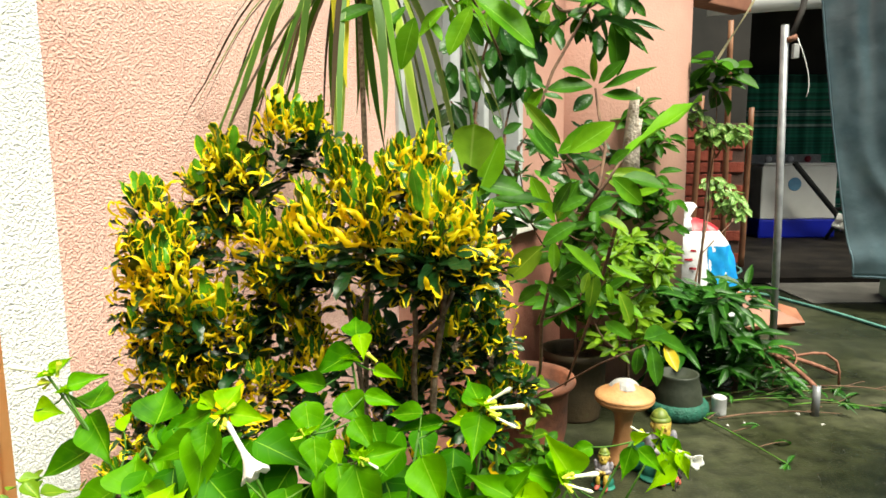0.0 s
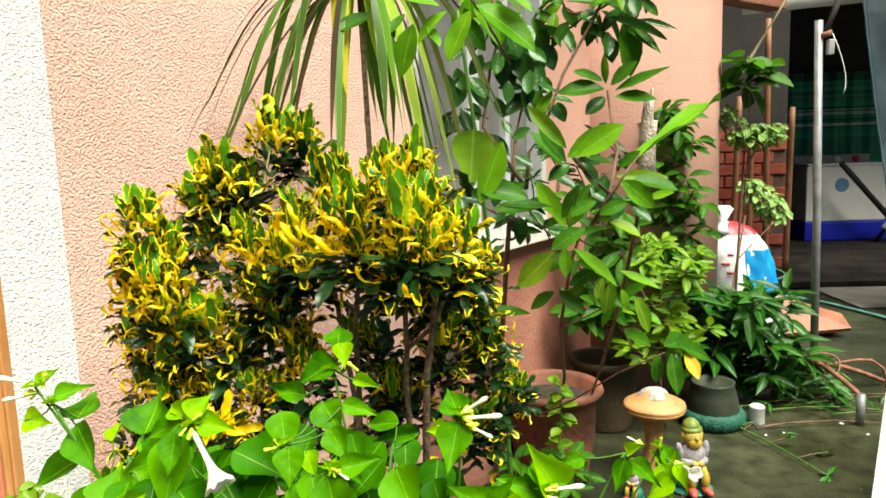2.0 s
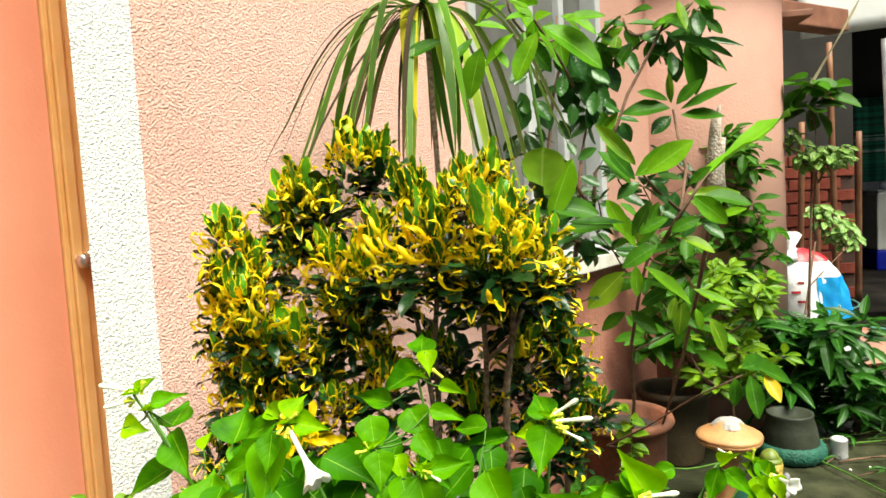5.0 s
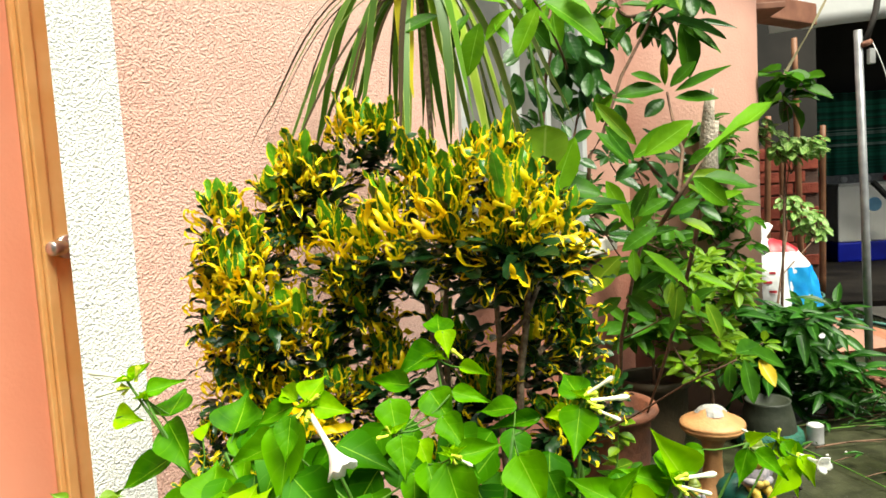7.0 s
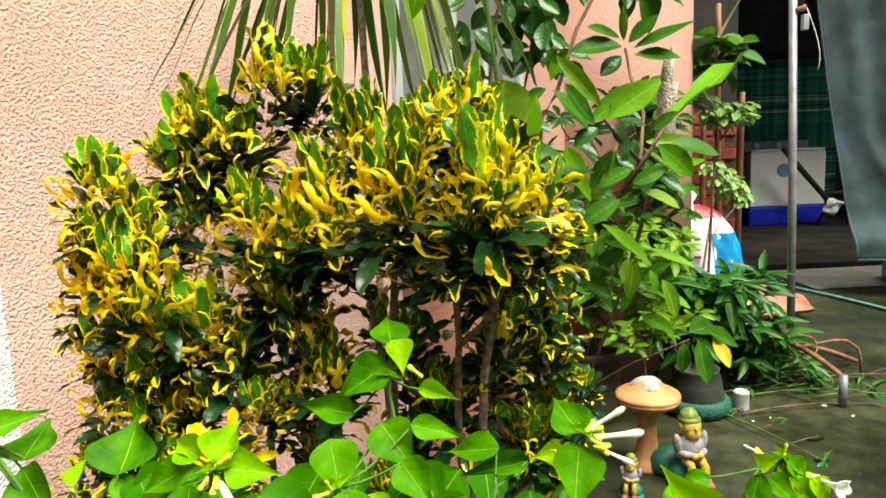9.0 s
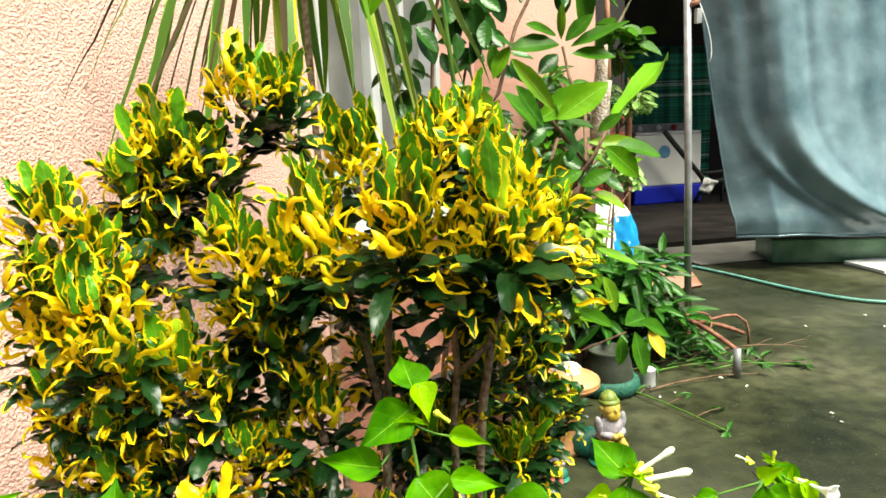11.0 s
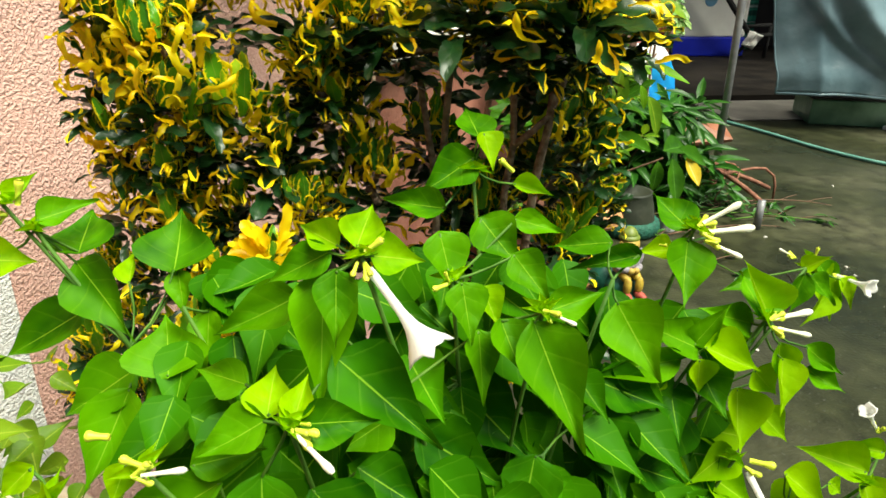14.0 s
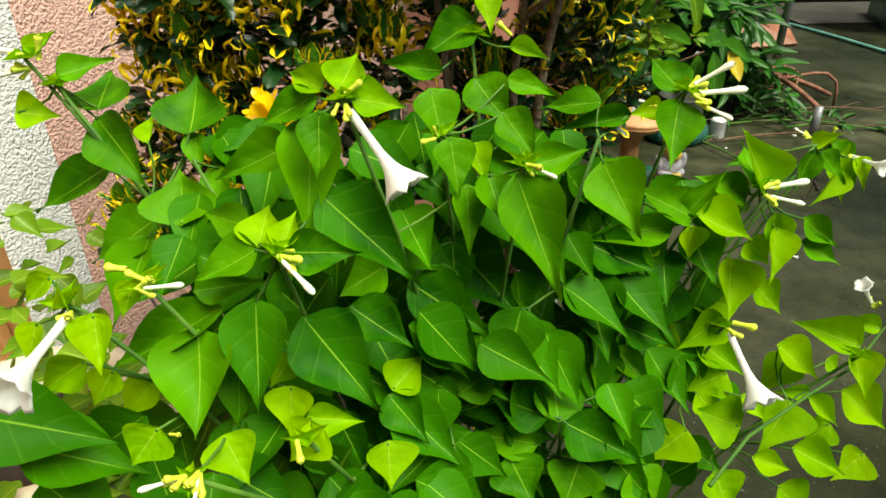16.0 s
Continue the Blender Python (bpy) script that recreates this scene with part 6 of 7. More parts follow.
# ---------------------------------------------------------------- potted mass at the round corner
def leafy_mass(name, x, y, label, spots, meshes, rng, stems=TWIG, el=(-25, 45), cat="plant", azs=(0, 360)):
    e = empty(name, x, y, 0, 0, label, cat)
    for px, py, pz, r, n in spots:
        sprig(e, (px - x, py - y, pz), r, n, meshes, rng, el, azs=azs)
    mx, my, mz = (sum(s[k] for s in spots) / len(spots) for k in range(3))
    branches(e, [(0, 0, 0), (0.3 * (mx - x), 0.3 * (my - y), 0.3 * mz), (0.7 * (mx - x), 0.7 * (my - y), 0.75 * mz)], [(s[0] - x, s[1] - y, s[2]) for s in spots], stems, rng, 0.009)
    return e


rm = random.Random(41)
leafy_mass("yellow_green_plant", 0.76, 2.66, "bushy plant with light yellow-green leaves in a pot",
           [(0.74 + rm.uniform(-0.20, 0.14), 2.62 + rm.uniform(-0.14, 0.16), rm.uniform(0.30, 0.76), 0.065, 9) for _ in range(60)], YGREEN, rm)
leafy_mass("dark_lance_plant", 1.08, 3.05, "dense dark green plant with long leaves in a pot",
           [(1.08 + rm.uniform(-0.28, 0.30), 3.06 + rm.uniform(-0.2, 0.25), rm.uniform(0.12, 0.50), 0.14, 13) for _ in range(54)], MASS, rm)
leafy_mass("low_lance_plant", 1.30, 2.95, "fallen heap of long green leaves beside the pole stand",
           [(1.34 + rm.uniform(-0.22, 0.24), 2.98 + rm.uniform(-0.10, 0.25), rm.uniform(0.03, 0.14), 0.10, 8) for _ in range(32)], MASS, rm, el=(-10, 30))
leafy_mass("brown_pot_plant", 0.535, 2.70, "slender stems with broad leaves in the brown pot",
           [(0.50 + rm.uniform(-0.10, 0.12), 2.62 + rm.uniform(-0.1, 0.1), rm.uniform(0.45, 1.0), 0.11, 6) for _ in range(20)], SHRUB, rm, el=(-50, 40))
def speckled_clump(cx, cz, rx, rz, tilt, n, cy=3.27, size=0.062):
    """A hanging tuft of overlapping mottled leaves."""
    out = []
    for k in range(n):
        a, h = 2.4 * k, 1 - 2 * (k + 0.5) / n
        q = math.sqrt(1 - h * h)
        x, z = rx * q * math.cos(a), rz * h
        out.append((cx + x * math.cos(tilt) - z * math.sin(tilt), cy + 0.05 * q * math.sin(a), cz + x * math.sin(tilt) + z * math.cos(tilt), size, 3))
    return out


leafy_mass("speckled_vine", 1.22, 3.42, "speckled variegated plants hanging at the house corner",
           speckled_clump(1.315, 1.165, 0.105, 0.035, 0.05, 34) + speckled_clump(1.75, 0.79, 0.165, 0.06, -0.75, 40, 4.25, 0.07) + speckled_clump(1.17, 1.25, 0.05, 0.04, 0.0, 8), VARI, rm, el=(-50, 5), azs=(60, 300))
rosette = leafy_mass("top_rosette_plant", 1.27, 3.38, "rosette of broad dark green leaves on the vine",
           [(1.26, 3.25, 1.48, 0.15, 10), (1.28, 3.30, 1.40, 0.15, 9), (1.33, 3.27, 1.45, 0.13, 7)], kinds(LEAF_SHRUB, ELLIP, ((0.66, 0.2, 0.1), (0.70, 0.45, -0.2), (0.62, 0.1, 0.2))), rm, el=(-50, 20))
leafy_mass("corner_vine", 0.98, 2.97, "mixed green climber on the round corner of the house",
           [(0.90 + rm.uniform(-0.12, 0.08), 2.94 + rm.uniform(-0.08, 0.06), rm.uniform(0.50, 1.28), 0.08, 8) for _ in range(40)], SHRUB, rm, el=(-45, 35))
leafy_mass("low_leafy_plant", 0.22, 2.02, "low dark green plant before the terracotta pot",
           [(0.22 + rm.uniform(-0.14, 0.14), 2.02 + rm.uniform(-0.06, 0.06), rm.uniform(0.04, 0.17), 0.07, 7) for _ in range(14)], SHRUB, rm, el=(-20, 40))
stump = empty("dead_trunk", 0.47, 1.72, 0, 0, "bleached dead trunk standing among the shrubs", "trunk")
BLEACHED = surface("bleached_bark", (0.33, 0.25, 0.20), (0.66, 0.56, 0.49), 60, 0.85, 0.8, 160)
tube("trunk", bend((-0.08, 0.56, 0.20), (-0.035, -0.13, 1.06), 0, 8, (0.02, 0, 0)), 0.0035, 0.006, TWIG, stump)
for dx, dz, r0 in ((0, 0.155, 0.022), (0.012, 0.11, 0.015), (-0.012, 0.09, 0.012), (0.006, 0.18, 0.008)):
    tube("snag", bend((-0.035 + dx * 0.6, -0.13, 1.03), (-0.033 + dx, -0.14, 1.05 + dz), 0, 6, (rm.uniform(-0.008, 0.008), 0, 0)), r0, r0 * 0.5, BLEACHED, stump, "bleached split wood", 7)
share("leaf", leaf_mesh("blade", leaf_data(STRAP, 0.022, 0.2, 0.1), leafy("dry_blade", (0.30, 0.26, 0.15), (0.42, 0.37, 0.22), rough=0.6, light=0.2)), leaf_matrix((1.33 - 1.27, 3.5 - 3.38, 1.45), (0.28, 0, 0.45), (0, -1, 0), 0.55), rosette, "long thin pale leaf blade")

# cut branches on the yard
rbr = random.Random(9)
for (x0, y0), (x1, y1), n in (((1.00, 2.72), (1.18, 2.22), 2), ((1.10, 2.62), (1.62, 2.66), 1), ((1.2, 2.8), (1.72, 2.78), 3), ((1.0, 2.8), (1.55, 3.02), 3), ((1.52, 2.95), (2.02, 2.88), 1), ((1.3, 2.85), (1.75, 2.95), 3), ((1.45, 2.75), (1.85, 2.68), 2)):
    br = empty("cut_branch", x0, y0, 0, 0, "thin cut green branch lying on the yard" if n > 1 else "bare thin cut branch lying on the yard", "branch", "cut branches")
    p = bend((0, 0, 0.010), (x1 - x0, y1 - y0, 0.008), -0.012, 9, (rbr.uniform(-0.04, 0.04), rbr.uniform(-0.04, 0.04), 0))
    tube("twig", p, 0.0042, 0.0018, STEMGREEN if n > 1 else TWIG, br)
    for k in range(3):
        q = Vector(p[2 + 2 * k])
        e_ = q + aim(rbr.uniform(40, 140), rbr.uniform(2, 15)) * rbr.uniform(0.06, 0.14)
        tube("side_twig", bend(q, e_, 0, 4, (0.01, 0.01, 0)), 0.0026, 0.0015, TWIG, br, sides=5)
        if n > 1:
            for _ in range(3):
                share("leaf", rbr.choice(MASS), leaf_matrix(e_, aim(rbr.uniform(0, 360), rbr.uniform(-5, 30)), (0, 0, 1), rbr.uniform(0.03, 0.07)), br)
    for k in range(5 * (n - 1)):
        q = p[-1] if k < 6 else p[rbr.randrange(3, 9)]
        share("leaf", rbr.choice(MASS), leaf_matrix(q, aim(rbr.uniform(0, 360), rbr.uniform(0, 35)), (0, 0, 1), rbr.uniform(0.04, 0.09)), br)

# ---------------------------------------------------------------- four o'clock plant
FX, FY = -0.05, 0.66
fo = empty("four_o_clock_plant", FX, FY, 0, 0, "four o'clock plant with heart-shaped leaves and white trumpet flowers", "plant")
rf = random.Random(17)
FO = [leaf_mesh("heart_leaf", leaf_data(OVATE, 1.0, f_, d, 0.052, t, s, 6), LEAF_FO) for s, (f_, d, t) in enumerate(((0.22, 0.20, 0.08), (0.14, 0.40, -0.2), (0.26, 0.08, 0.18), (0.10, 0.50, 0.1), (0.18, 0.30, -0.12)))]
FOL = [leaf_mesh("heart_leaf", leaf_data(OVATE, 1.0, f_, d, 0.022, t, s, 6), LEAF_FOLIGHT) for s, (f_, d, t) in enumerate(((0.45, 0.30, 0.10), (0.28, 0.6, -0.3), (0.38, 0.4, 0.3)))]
FOS = [leaf_mesh("heart_leaf", leaf_data(OVATE, 1.0, f_, d, 0.05, t, s, 6), LEAF_FOSHADE) for s, (f_, d, t) in enumerate(((0.22, 0.20, 0.08), (0.14, 0.40, -0.2), (0.18, 0.30, -0.12)))]
SIDE = Vector((-0.02, -0.62, 0.78))


def trumpet(open_, length, sides=20):
    """A four o'clock flower along +y: slender tube, flared and lobed mouth when open."""
    prof = ([(0.040, 0), (0.046, 0.1), (0.042, 0.3), (0.050, 0.55), (0.078, 0.70), (0.12, 0.80), (0.18, 0.90), (0.235, 0.97), (0.25, 1.0), (0.20, 0.985), (0.10, 0.87), (0.035, 0.7)] if open_
            else [(0.06, 0), (0.07, 0.1), (0.065, 0.4), (0.08, 0.65), (0.11, 0.82), (0.10, 0.93), (0.05, 1.0)])
    verts, faces = [], []
    for i, (r, h) in enumerate(prof):
        for k in range(sides):
            a = 2 * math.pi * k / sides
            lob = 1 + ((0.10 * math.cos(5 * a) + 0.04 * math.cos(10 * a + 0.7)) * max(0, h - 0.7) / 0.3 if open_ else 0)
            verts.append((r * lob * math.cos(a), h + ((0.03 * math.cos(5 * a) + 0.025 * math.sin(11 * a)) * max(0, h - 0.8) / 0.2 if open_ else 0), r * lob * math.sin(a)))
    for i in range(len(prof) - 1):
        for k in range(sides):
            faces.append((i * sides + k, i * sides + (k + 1) % sides, (i + 1) * sides + (k + 1) % sides, (i + 1) * sides + k))
    faces.append(tuple(range(sides)))
    faces.append(tuple((len(prof) - 1) * sides + k for k in range(sides))[::-1])
    return verts, faces


def keep_mesh(name, data, material):
    v, f = data
    me = bpy.data.meshes.new(name)
    me.from_pydata([tuple(p) for p in v], [], f)
    me.polygons.foreach_set("use_smooth", [True] * len(me.polygons))
    me.materials.append(material)
    return me


OPEN_ME, BUD_ME = keep_mesh("flower", trumpet(True, 1), PETAL), keep_mesh("bud", trumpet(False, 1), BUDWHITE)
TINY_ME = keep_mesh("calyx", trumpet(False, 1), CALYX)


joints = []


def shoot(node, leaves, flowers):
    """A flowering tip at node; leaves as offset, azimuth, elevation, length, width; flowers as kind, offset, azimuth, elevation, length."""
    o = Vector((node[0] - FX, node[1] - FY, node[2]))
    if o not in joints:
        foot = Vector((rf.uniform(-0.05, 0.05), rf.uniform(0.0, 0.08), 0.03))
        mid = foot + (o - foot) * 0.55 + Vector((rf.uniform(-0.03, 0.03), rf.uniform(0.02, 0.06), -0.05))
        pts = [foot + (mid - foot) * t for t in (0, 0.5)] + [mid + (o - mid) * t + Vector((0, 0, 0.03 * t * (1 - t) * 4)) for t in (0, 0.35, 0.7, 1.0)]
        tube("stem", pts, 0.0024, 0.0014, STEMGREEN, fo)
        joints.extend([pts[3], pts[4], o])
    for dx, dy, dz, az, el, ln_, wd in leaves:
        p = o + Vector((dx, dy, dz))
        d = aim(az, el)
        up = Vector((rf.uniform(-0.22, 0.22), -0.74 + rf.uniform(-0.12, 0.12), 0.66))
        # Chosen by place: paler for tips and right side, darker for shaded depths.
        paler = ln_ < 0.036 or node[0] > 0.10 and node[2] < 0.65 or node[0] > 0.06 and int(1000 * ln_) % 3 == 0
        shaded = node[2] < 0.80 and -0.30 < node[0] < -0.05 and ln_ > 0.05 or node[2] < 0.70 and node[0] < 0.1 and int(1000 * ln_) % 3 == 0
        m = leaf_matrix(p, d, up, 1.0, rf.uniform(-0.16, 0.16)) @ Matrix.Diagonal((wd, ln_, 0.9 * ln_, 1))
        share("leaf", rf.choice(FOL if paler else FOS if shaded else FO), m, fo)
        near = min(joints, key=lambda q: (q - p).length + (0.03 if q.z > p.z + 0.02 else 0))
        if (near - p).length > 0.004:
            tube("leaf_stalk", bend(near, p + d * 0.002, 0.0, 4, Vector((0, 0.2, -0.15)) * (near - p).length), 0.0011, 0.0009, STEMGREEN, fo, sides=5)
    for k in range(6 if flowers else 0):
        share("bract", rf.choice(FOL), leaf_matrix(o, aim(60 * k + rf.uniform(-20, 20), rf.uniform(10, 60)), SIDE, rf.uniform(0.010, 0.017)) @ Matrix.Diagonal((0.45, 1, 1, 1)), fo)
    for kind, dx, dy, dz, az, el, ln_ in flowers:
        p = o + Vector((dx, dy, dz))
        d = aim(az, el)
        m = leaf_matrix(p, d, SIDE, ln_)
        if kind == "tiny":
            share("calyx", TINY_ME, m @ Matrix.Diagonal((1.6, 1, 1.6, 1)), fo)
            continue
        bloom = share("flower" if kind == "open" else "bud", OPEN_ME if kind == "open" else BUD_ME, m if kind == "open" else m @ Matrix.Diagonal((0.78, 1, 0.78, 1)), fo, "white trumpet flower" if kind == "open" else "closed cream bud")
        for k in range(4):
            dd = (d + aim(rf.uniform(0, 360), rf.uniform(-60, 60)) * 0.7).normalized()
            share("calyx", TINY_ME, bloom.matrix_basis.inverted() @ leaf_matrix(p - d * 0.004, dd, SIDE, rf.uniform(0.008, 0.014)) @ Matrix.Diagonal((1.6, 1, 1.6, 1)), bloom)


shoot((-0.193, 0.572, 0.870), [
    (-0.036, 0.037, -0.040, -99, -17, 0.055, 0.032),
    (-0.020, 0.014, -0.013, -177, -43, 0.075, 0.039),
    (-0.013, -0.004, -0.005, -174, -44, 0.040, 0.025),
    (-0.015, 0.011, -0.001, -100, -17, 0.041, 0.024),
    (-0.011, 0.009, 0.002, -55, 23, 0.031, 0.021),
    (-0.002, 0.004, 0.003, 28, 43, 0.032, 0.027),
    (0.005, 0.002, -0.001, 97, 2, 0.031, 0.025)],
    [('open', 0.004, -0.006, -0.005, 126, -47, 0.053), ('tiny', 0.002, -0.004, 0.004, 90, 35, 0.012), ('tiny', -0.002, -0.006, -0.001, -157, -28, 0.009)])
shoot((-0.233, 0.531, 0.796), [
    (-0.012, 0.012, -0.003, 4, 44, 0.033, 0.027),
    (-0.012, 0.011, -0.003, -101, -17, 0.042, 0.030),
    (-0.028, 0.065, -0.017, -69, 11, 0.042, 0.027),
    (0.023, 0.036, 0.018, 126, -23, 0.078, 0.045),
    (0.002, 0.003, 0.000, 22, 43, 0.028, 0.019),
    (0.005, 0.002, -0.001, 97, 2, 0.042, 0.028),
    (-0.017, 0.008, -0.035, -178, -41, 0.068, 0.044),
    (0.008, 0.014, -0.054, 137, -29, 0.076, 0.052),
    (0.034, 0.048, -0.071, 120, -19, 0.052, 0.038)],
    [('bud', 0.004, -0.007, -0.001, 129, -31, 0.026), ('tiny', 0.006, -0.003, 0.003, 129, 17, 0.007)])
shoot((-0.301, 0.518, 0.786), [
    (0.028, 0.031, -0.037, -103, -18, 0.092, 0.034),
    (0.012, 0.033, -0.026, 88, 10, 0.041, 0.023),
    (0.015, 0.018, -0.043, 180, -41, 0.064, 0.054),
    (0.034, 0.021, -0.076, -169, -41, 0.041, 0.025),
    (-0.018, 0.021, -0.082, -128, -32, 0.033, 0.025),
    (-0.012, 0.013, -0.004, -154, -41, 0.023, 0.017)],
    [('bud', 0.000, -0.005, 0.002, 90, 3, 0.021), ('tiny', 0.002, -0.002, 0.004, -90, 32, 0.013)])
shoot((-0.401, 0.694, 0.846), [
    (0.020, 0.009, -0.022, -5, 44, 0.043, 0.054),
    (0.000, 0.003, 0.005, 72, 24, 0.040, 0.022),
    (-0.033, -0.002, -0.019, 92, 6, 0.028, 0.031),
    (0.016, 0.013, -0.029, 143, -34, 0.069, 0.046),
    (0.013, 0.020, -0.071, -100, -17, 0.078, 0.045)],
    [('tiny', -0.005, -0.004, 0.019, 76, 76, 0.017)])
shoot((-0.310, 0.671, 0.795), [
    (-0.051, 0.061, -0.009, -16, 42, 0.035, 0.017),
    (-0.022, 0.076, -0.008, 4, 45, 0.057, 0.065),
    (-0.020, 0.082, -0.008, 173, -43, 0.038, 0.024),
    (-0.011, -0.021, -0.042, -8, 43, 0.047, 0.060),
    (0.013, 0.019, -0.012, -166, -43, 0.045, 0.027),
    (-0.039, 0.010, -0.051, -105, -21, 0.067, 0.049),
    (-0.041, -0.006, -0.057, -149, -40, 0.076, 0.044),
    (-0.023, -0.010, -0.047, 125, -22, 0.072, 0.056)],
    [])
shoot((-0.133, 0.632, 0.824), [
    (-0.041, -0.013, -0.093, -108, -23, 0.045, 0.035),
    (-0.006, 0.021, 0.026, 158, -40, 0.046, 0.036),
    (0.043, 0.013, 0.011, 140, -33, 0.041, 0.029),
    (0.006, -0.001, -0.001, 166, -42, 0.040, 0.032),
    (0.021, 0.006, -0.009, 147, -36, 0.030, 0.022),
    (0.017, -0.008, -0.033, 175, -42, 0.048, 0.026)],
    [('tiny', -0.004, -0.006, 0.000, -121, 0, 0.012), ('tiny', -0.003, -0.005, 0.002, -124, 63, 0.008)])
shoot((-0.102, 0.728, 0.869), [
    (-0.024, -0.024, -0.022, -72, 9, 0.051, 0.026),
    (0.002, 0.003, 0.009, -108, -24, 0.051, 0.037),
    (0.005, 0.006, 0.023, -6, 45, 0.038, 0.035),
    (0.008, 0.006, 0.027, 152, -39, 0.029, 0.025),
    (0.019, -0.053, -0.021, 104, -6, 0.042, 0.020),
    (0.026, -0.020, -0.006, 106, -8, 0.033, 0.017),
    (-0.003, -0.044, -0.022, 141, -33, 0.047, 0.038)],
    [('tiny', 0.029, -0.009, 0.000, -95, 42, 0.015)])
shoot((-0.079, 0.607, 0.810), [
    (0.003, 0.001, -0.000, 84, 14, 0.044, 0.025),
    (-0.024, 0.012, -0.009, 158, -39, 0.049, 0.031),
    (-0.006, 0.000, -0.005, 159, -39, 0.087, 0.046)],
    [('bud', 0.003, -0.005, 0.002, 124, -13, 0.018)])
shoot((-0.026, 0.626, 0.821), [
    (0.005, 0.018, 0.019, -77, 4, 0.043, 0.024),
    (0.026, 0.016, 0.010, -89, -7, 0.051, 0.018),
    (0.003, -0.004, -0.015, 155, -38, 0.059, 0.046)],
    [])
shoot((0.040, 0.650, 0.845), [
    (-0.003, 0.001, -0.001, -28, 39, 0.040, 0.033),
    (-0.004, -0.001, -0.007, -163, -44, 0.050, 0.038),
    (-0.014, 0.000, -0.015, -81, 0, 0.024, 0.020)],
    [('bud', 0.003, -0.005, 0.006, 102, 34, 0.028), ('bud', 0.005, -0.007, 0.000, 95, 5, 0.034), ('bud', 0.008, -0.010, -0.007, 108, -22, 0.024), ('tiny', -0.024, 0.000, -0.011, 162, 18, 0.007)])
shoot((0.120, 0.662, 0.761), [
    (-0.037, 0.017, -0.030, -57, 21, 0.043, 0.035),
    (-0.021, 0.004, -0.028, 3, 44, 0.039, 0.047),
    (0.001, 0.002, -0.001, 13, 44, 0.049, 0.044),
    (-0.042, 0.015, -0.041, 161, -40, 0.053, 0.042),
    (0.023, 0.000, -0.036, -171, -43, 0.045, 0.032),
    (0.054, 0.009, -0.054, 123, -21, 0.038, 0.024),
    (0.005, 0.007, -0.050, 139, -32, 0.027, 0.032),
    (-0.072, 0.022, -0.051, -116, -28, 0.030, 0.032)],
    [('bud', 0.004, -0.004, 0.003, 83, 3, 0.035), ('bud', 0.005, -0.008, -0.003, 108, -9, 0.026)])
shoot((0.269, 0.809, 0.739), [
    (0.013, -0.015, -0.013, -53, 25, 0.034, 0.029),
    (0.004, -0.004, 0.001, 150, -37, 0.046, 0.024),
    (-0.002, -0.019, -0.011, 165, -41, 0.042, 0.031),
    (0.011, -0.029, -0.007, 147, -36, 0.032, 0.024),
    (0.002, -0.032, -0.018, -129, -35, 0.045, 0.028)],
    [('bud', -0.021, 0.002, 0.005, -86, 27, 0.018), ('open', 0.017, -0.019, -0.009, 164, 3, 0.036), ('tiny', 0.000, -0.003, 0.004, 90, 81, 0.012)])
shoot((0.113, 0.652, 0.635), [
    (0.006, 0.024, 0.054, -174, -43, 0.053, 0.047),
    (0.022, 0.022, 0.003, -70, 10, 0.061, 0.038),
    (0.004, 0.011, 0.002, -113, -25, 0.050, 0.035),
    (-0.069, 0.033, 0.028, 132, -27, 0.035, 0.034),
    (-0.032, 0.034, -0.013, -112, -25, 0.059, 0.051),
    (-0.014, 0.017, -0.025, 123, -20, 0.058, 0.041),
    (-0.033, -0.039, -0.080, -118, -28, 0.043, 0.048),
    (-0.032, 0.008, -0.040, -105, -20, 0.040, 0.038),
    (0.011, -0.005, -0.048, -105, -20, 0.040, 0.038),
    (-0.064, -0.034, -0.062, -110, -23, 0.041, 0.038),
    (-0.017, -0.012, -0.064, 132, -26, 0.031, 0.031)],
    [('open', -0.022, -0.046, 0.029, 168, -33, 0.057), ('tiny', -0.020, -0.043, 0.037, 124, 3, 0.018)])
shoot((0.113, 0.652, 0.635), [
    (0.011, -0.033, -0.049, 132, -26, 0.030, 0.027),
    (0.042, 0.036, 0.017, 134, -28, 0.035, 0.034)],
    [])
shoot((0.185, 0.633, 0.555), [
    (-0.059, -0.023, 0.002, -66, 13, 0.041, 0.051),
    (-0.004, 0.001, 0.007, -150, -39, 0.053, 0.057),
    (0.021, 0.054, 0.015, -134, -35, 0.047, 0.041),
    (-0.001, 0.043, 0.037, 124, -21, 0.054, 0.040),
    (0.021, 0.010, 0.001, 132, -26, 0.039, 0.023),
    (0.027, 0.018, -0.000, -85, -3, 0.032, 0.017),
    (-0.003, -0.021, -0.030, 115, -14, 0.059, 0.038),
    (-0.045, -0.030, -0.028, 111, -10, 0.040, 0.025),
    (-0.080, -0.035, -0.037, 158, -36, 0.037, 0.043),
    (-0.015, -0.035, -0.062, 134, -27, 0.043, 0.044),
    (0.048, 0.004, -0.029, -112, -24, 0.034, 0.033)],
    [])
shoot((0.185, 0.633, 0.555), [
    (0.080, -0.011, -0.055, -116, -27, 0.039, 0.040)],
    [])
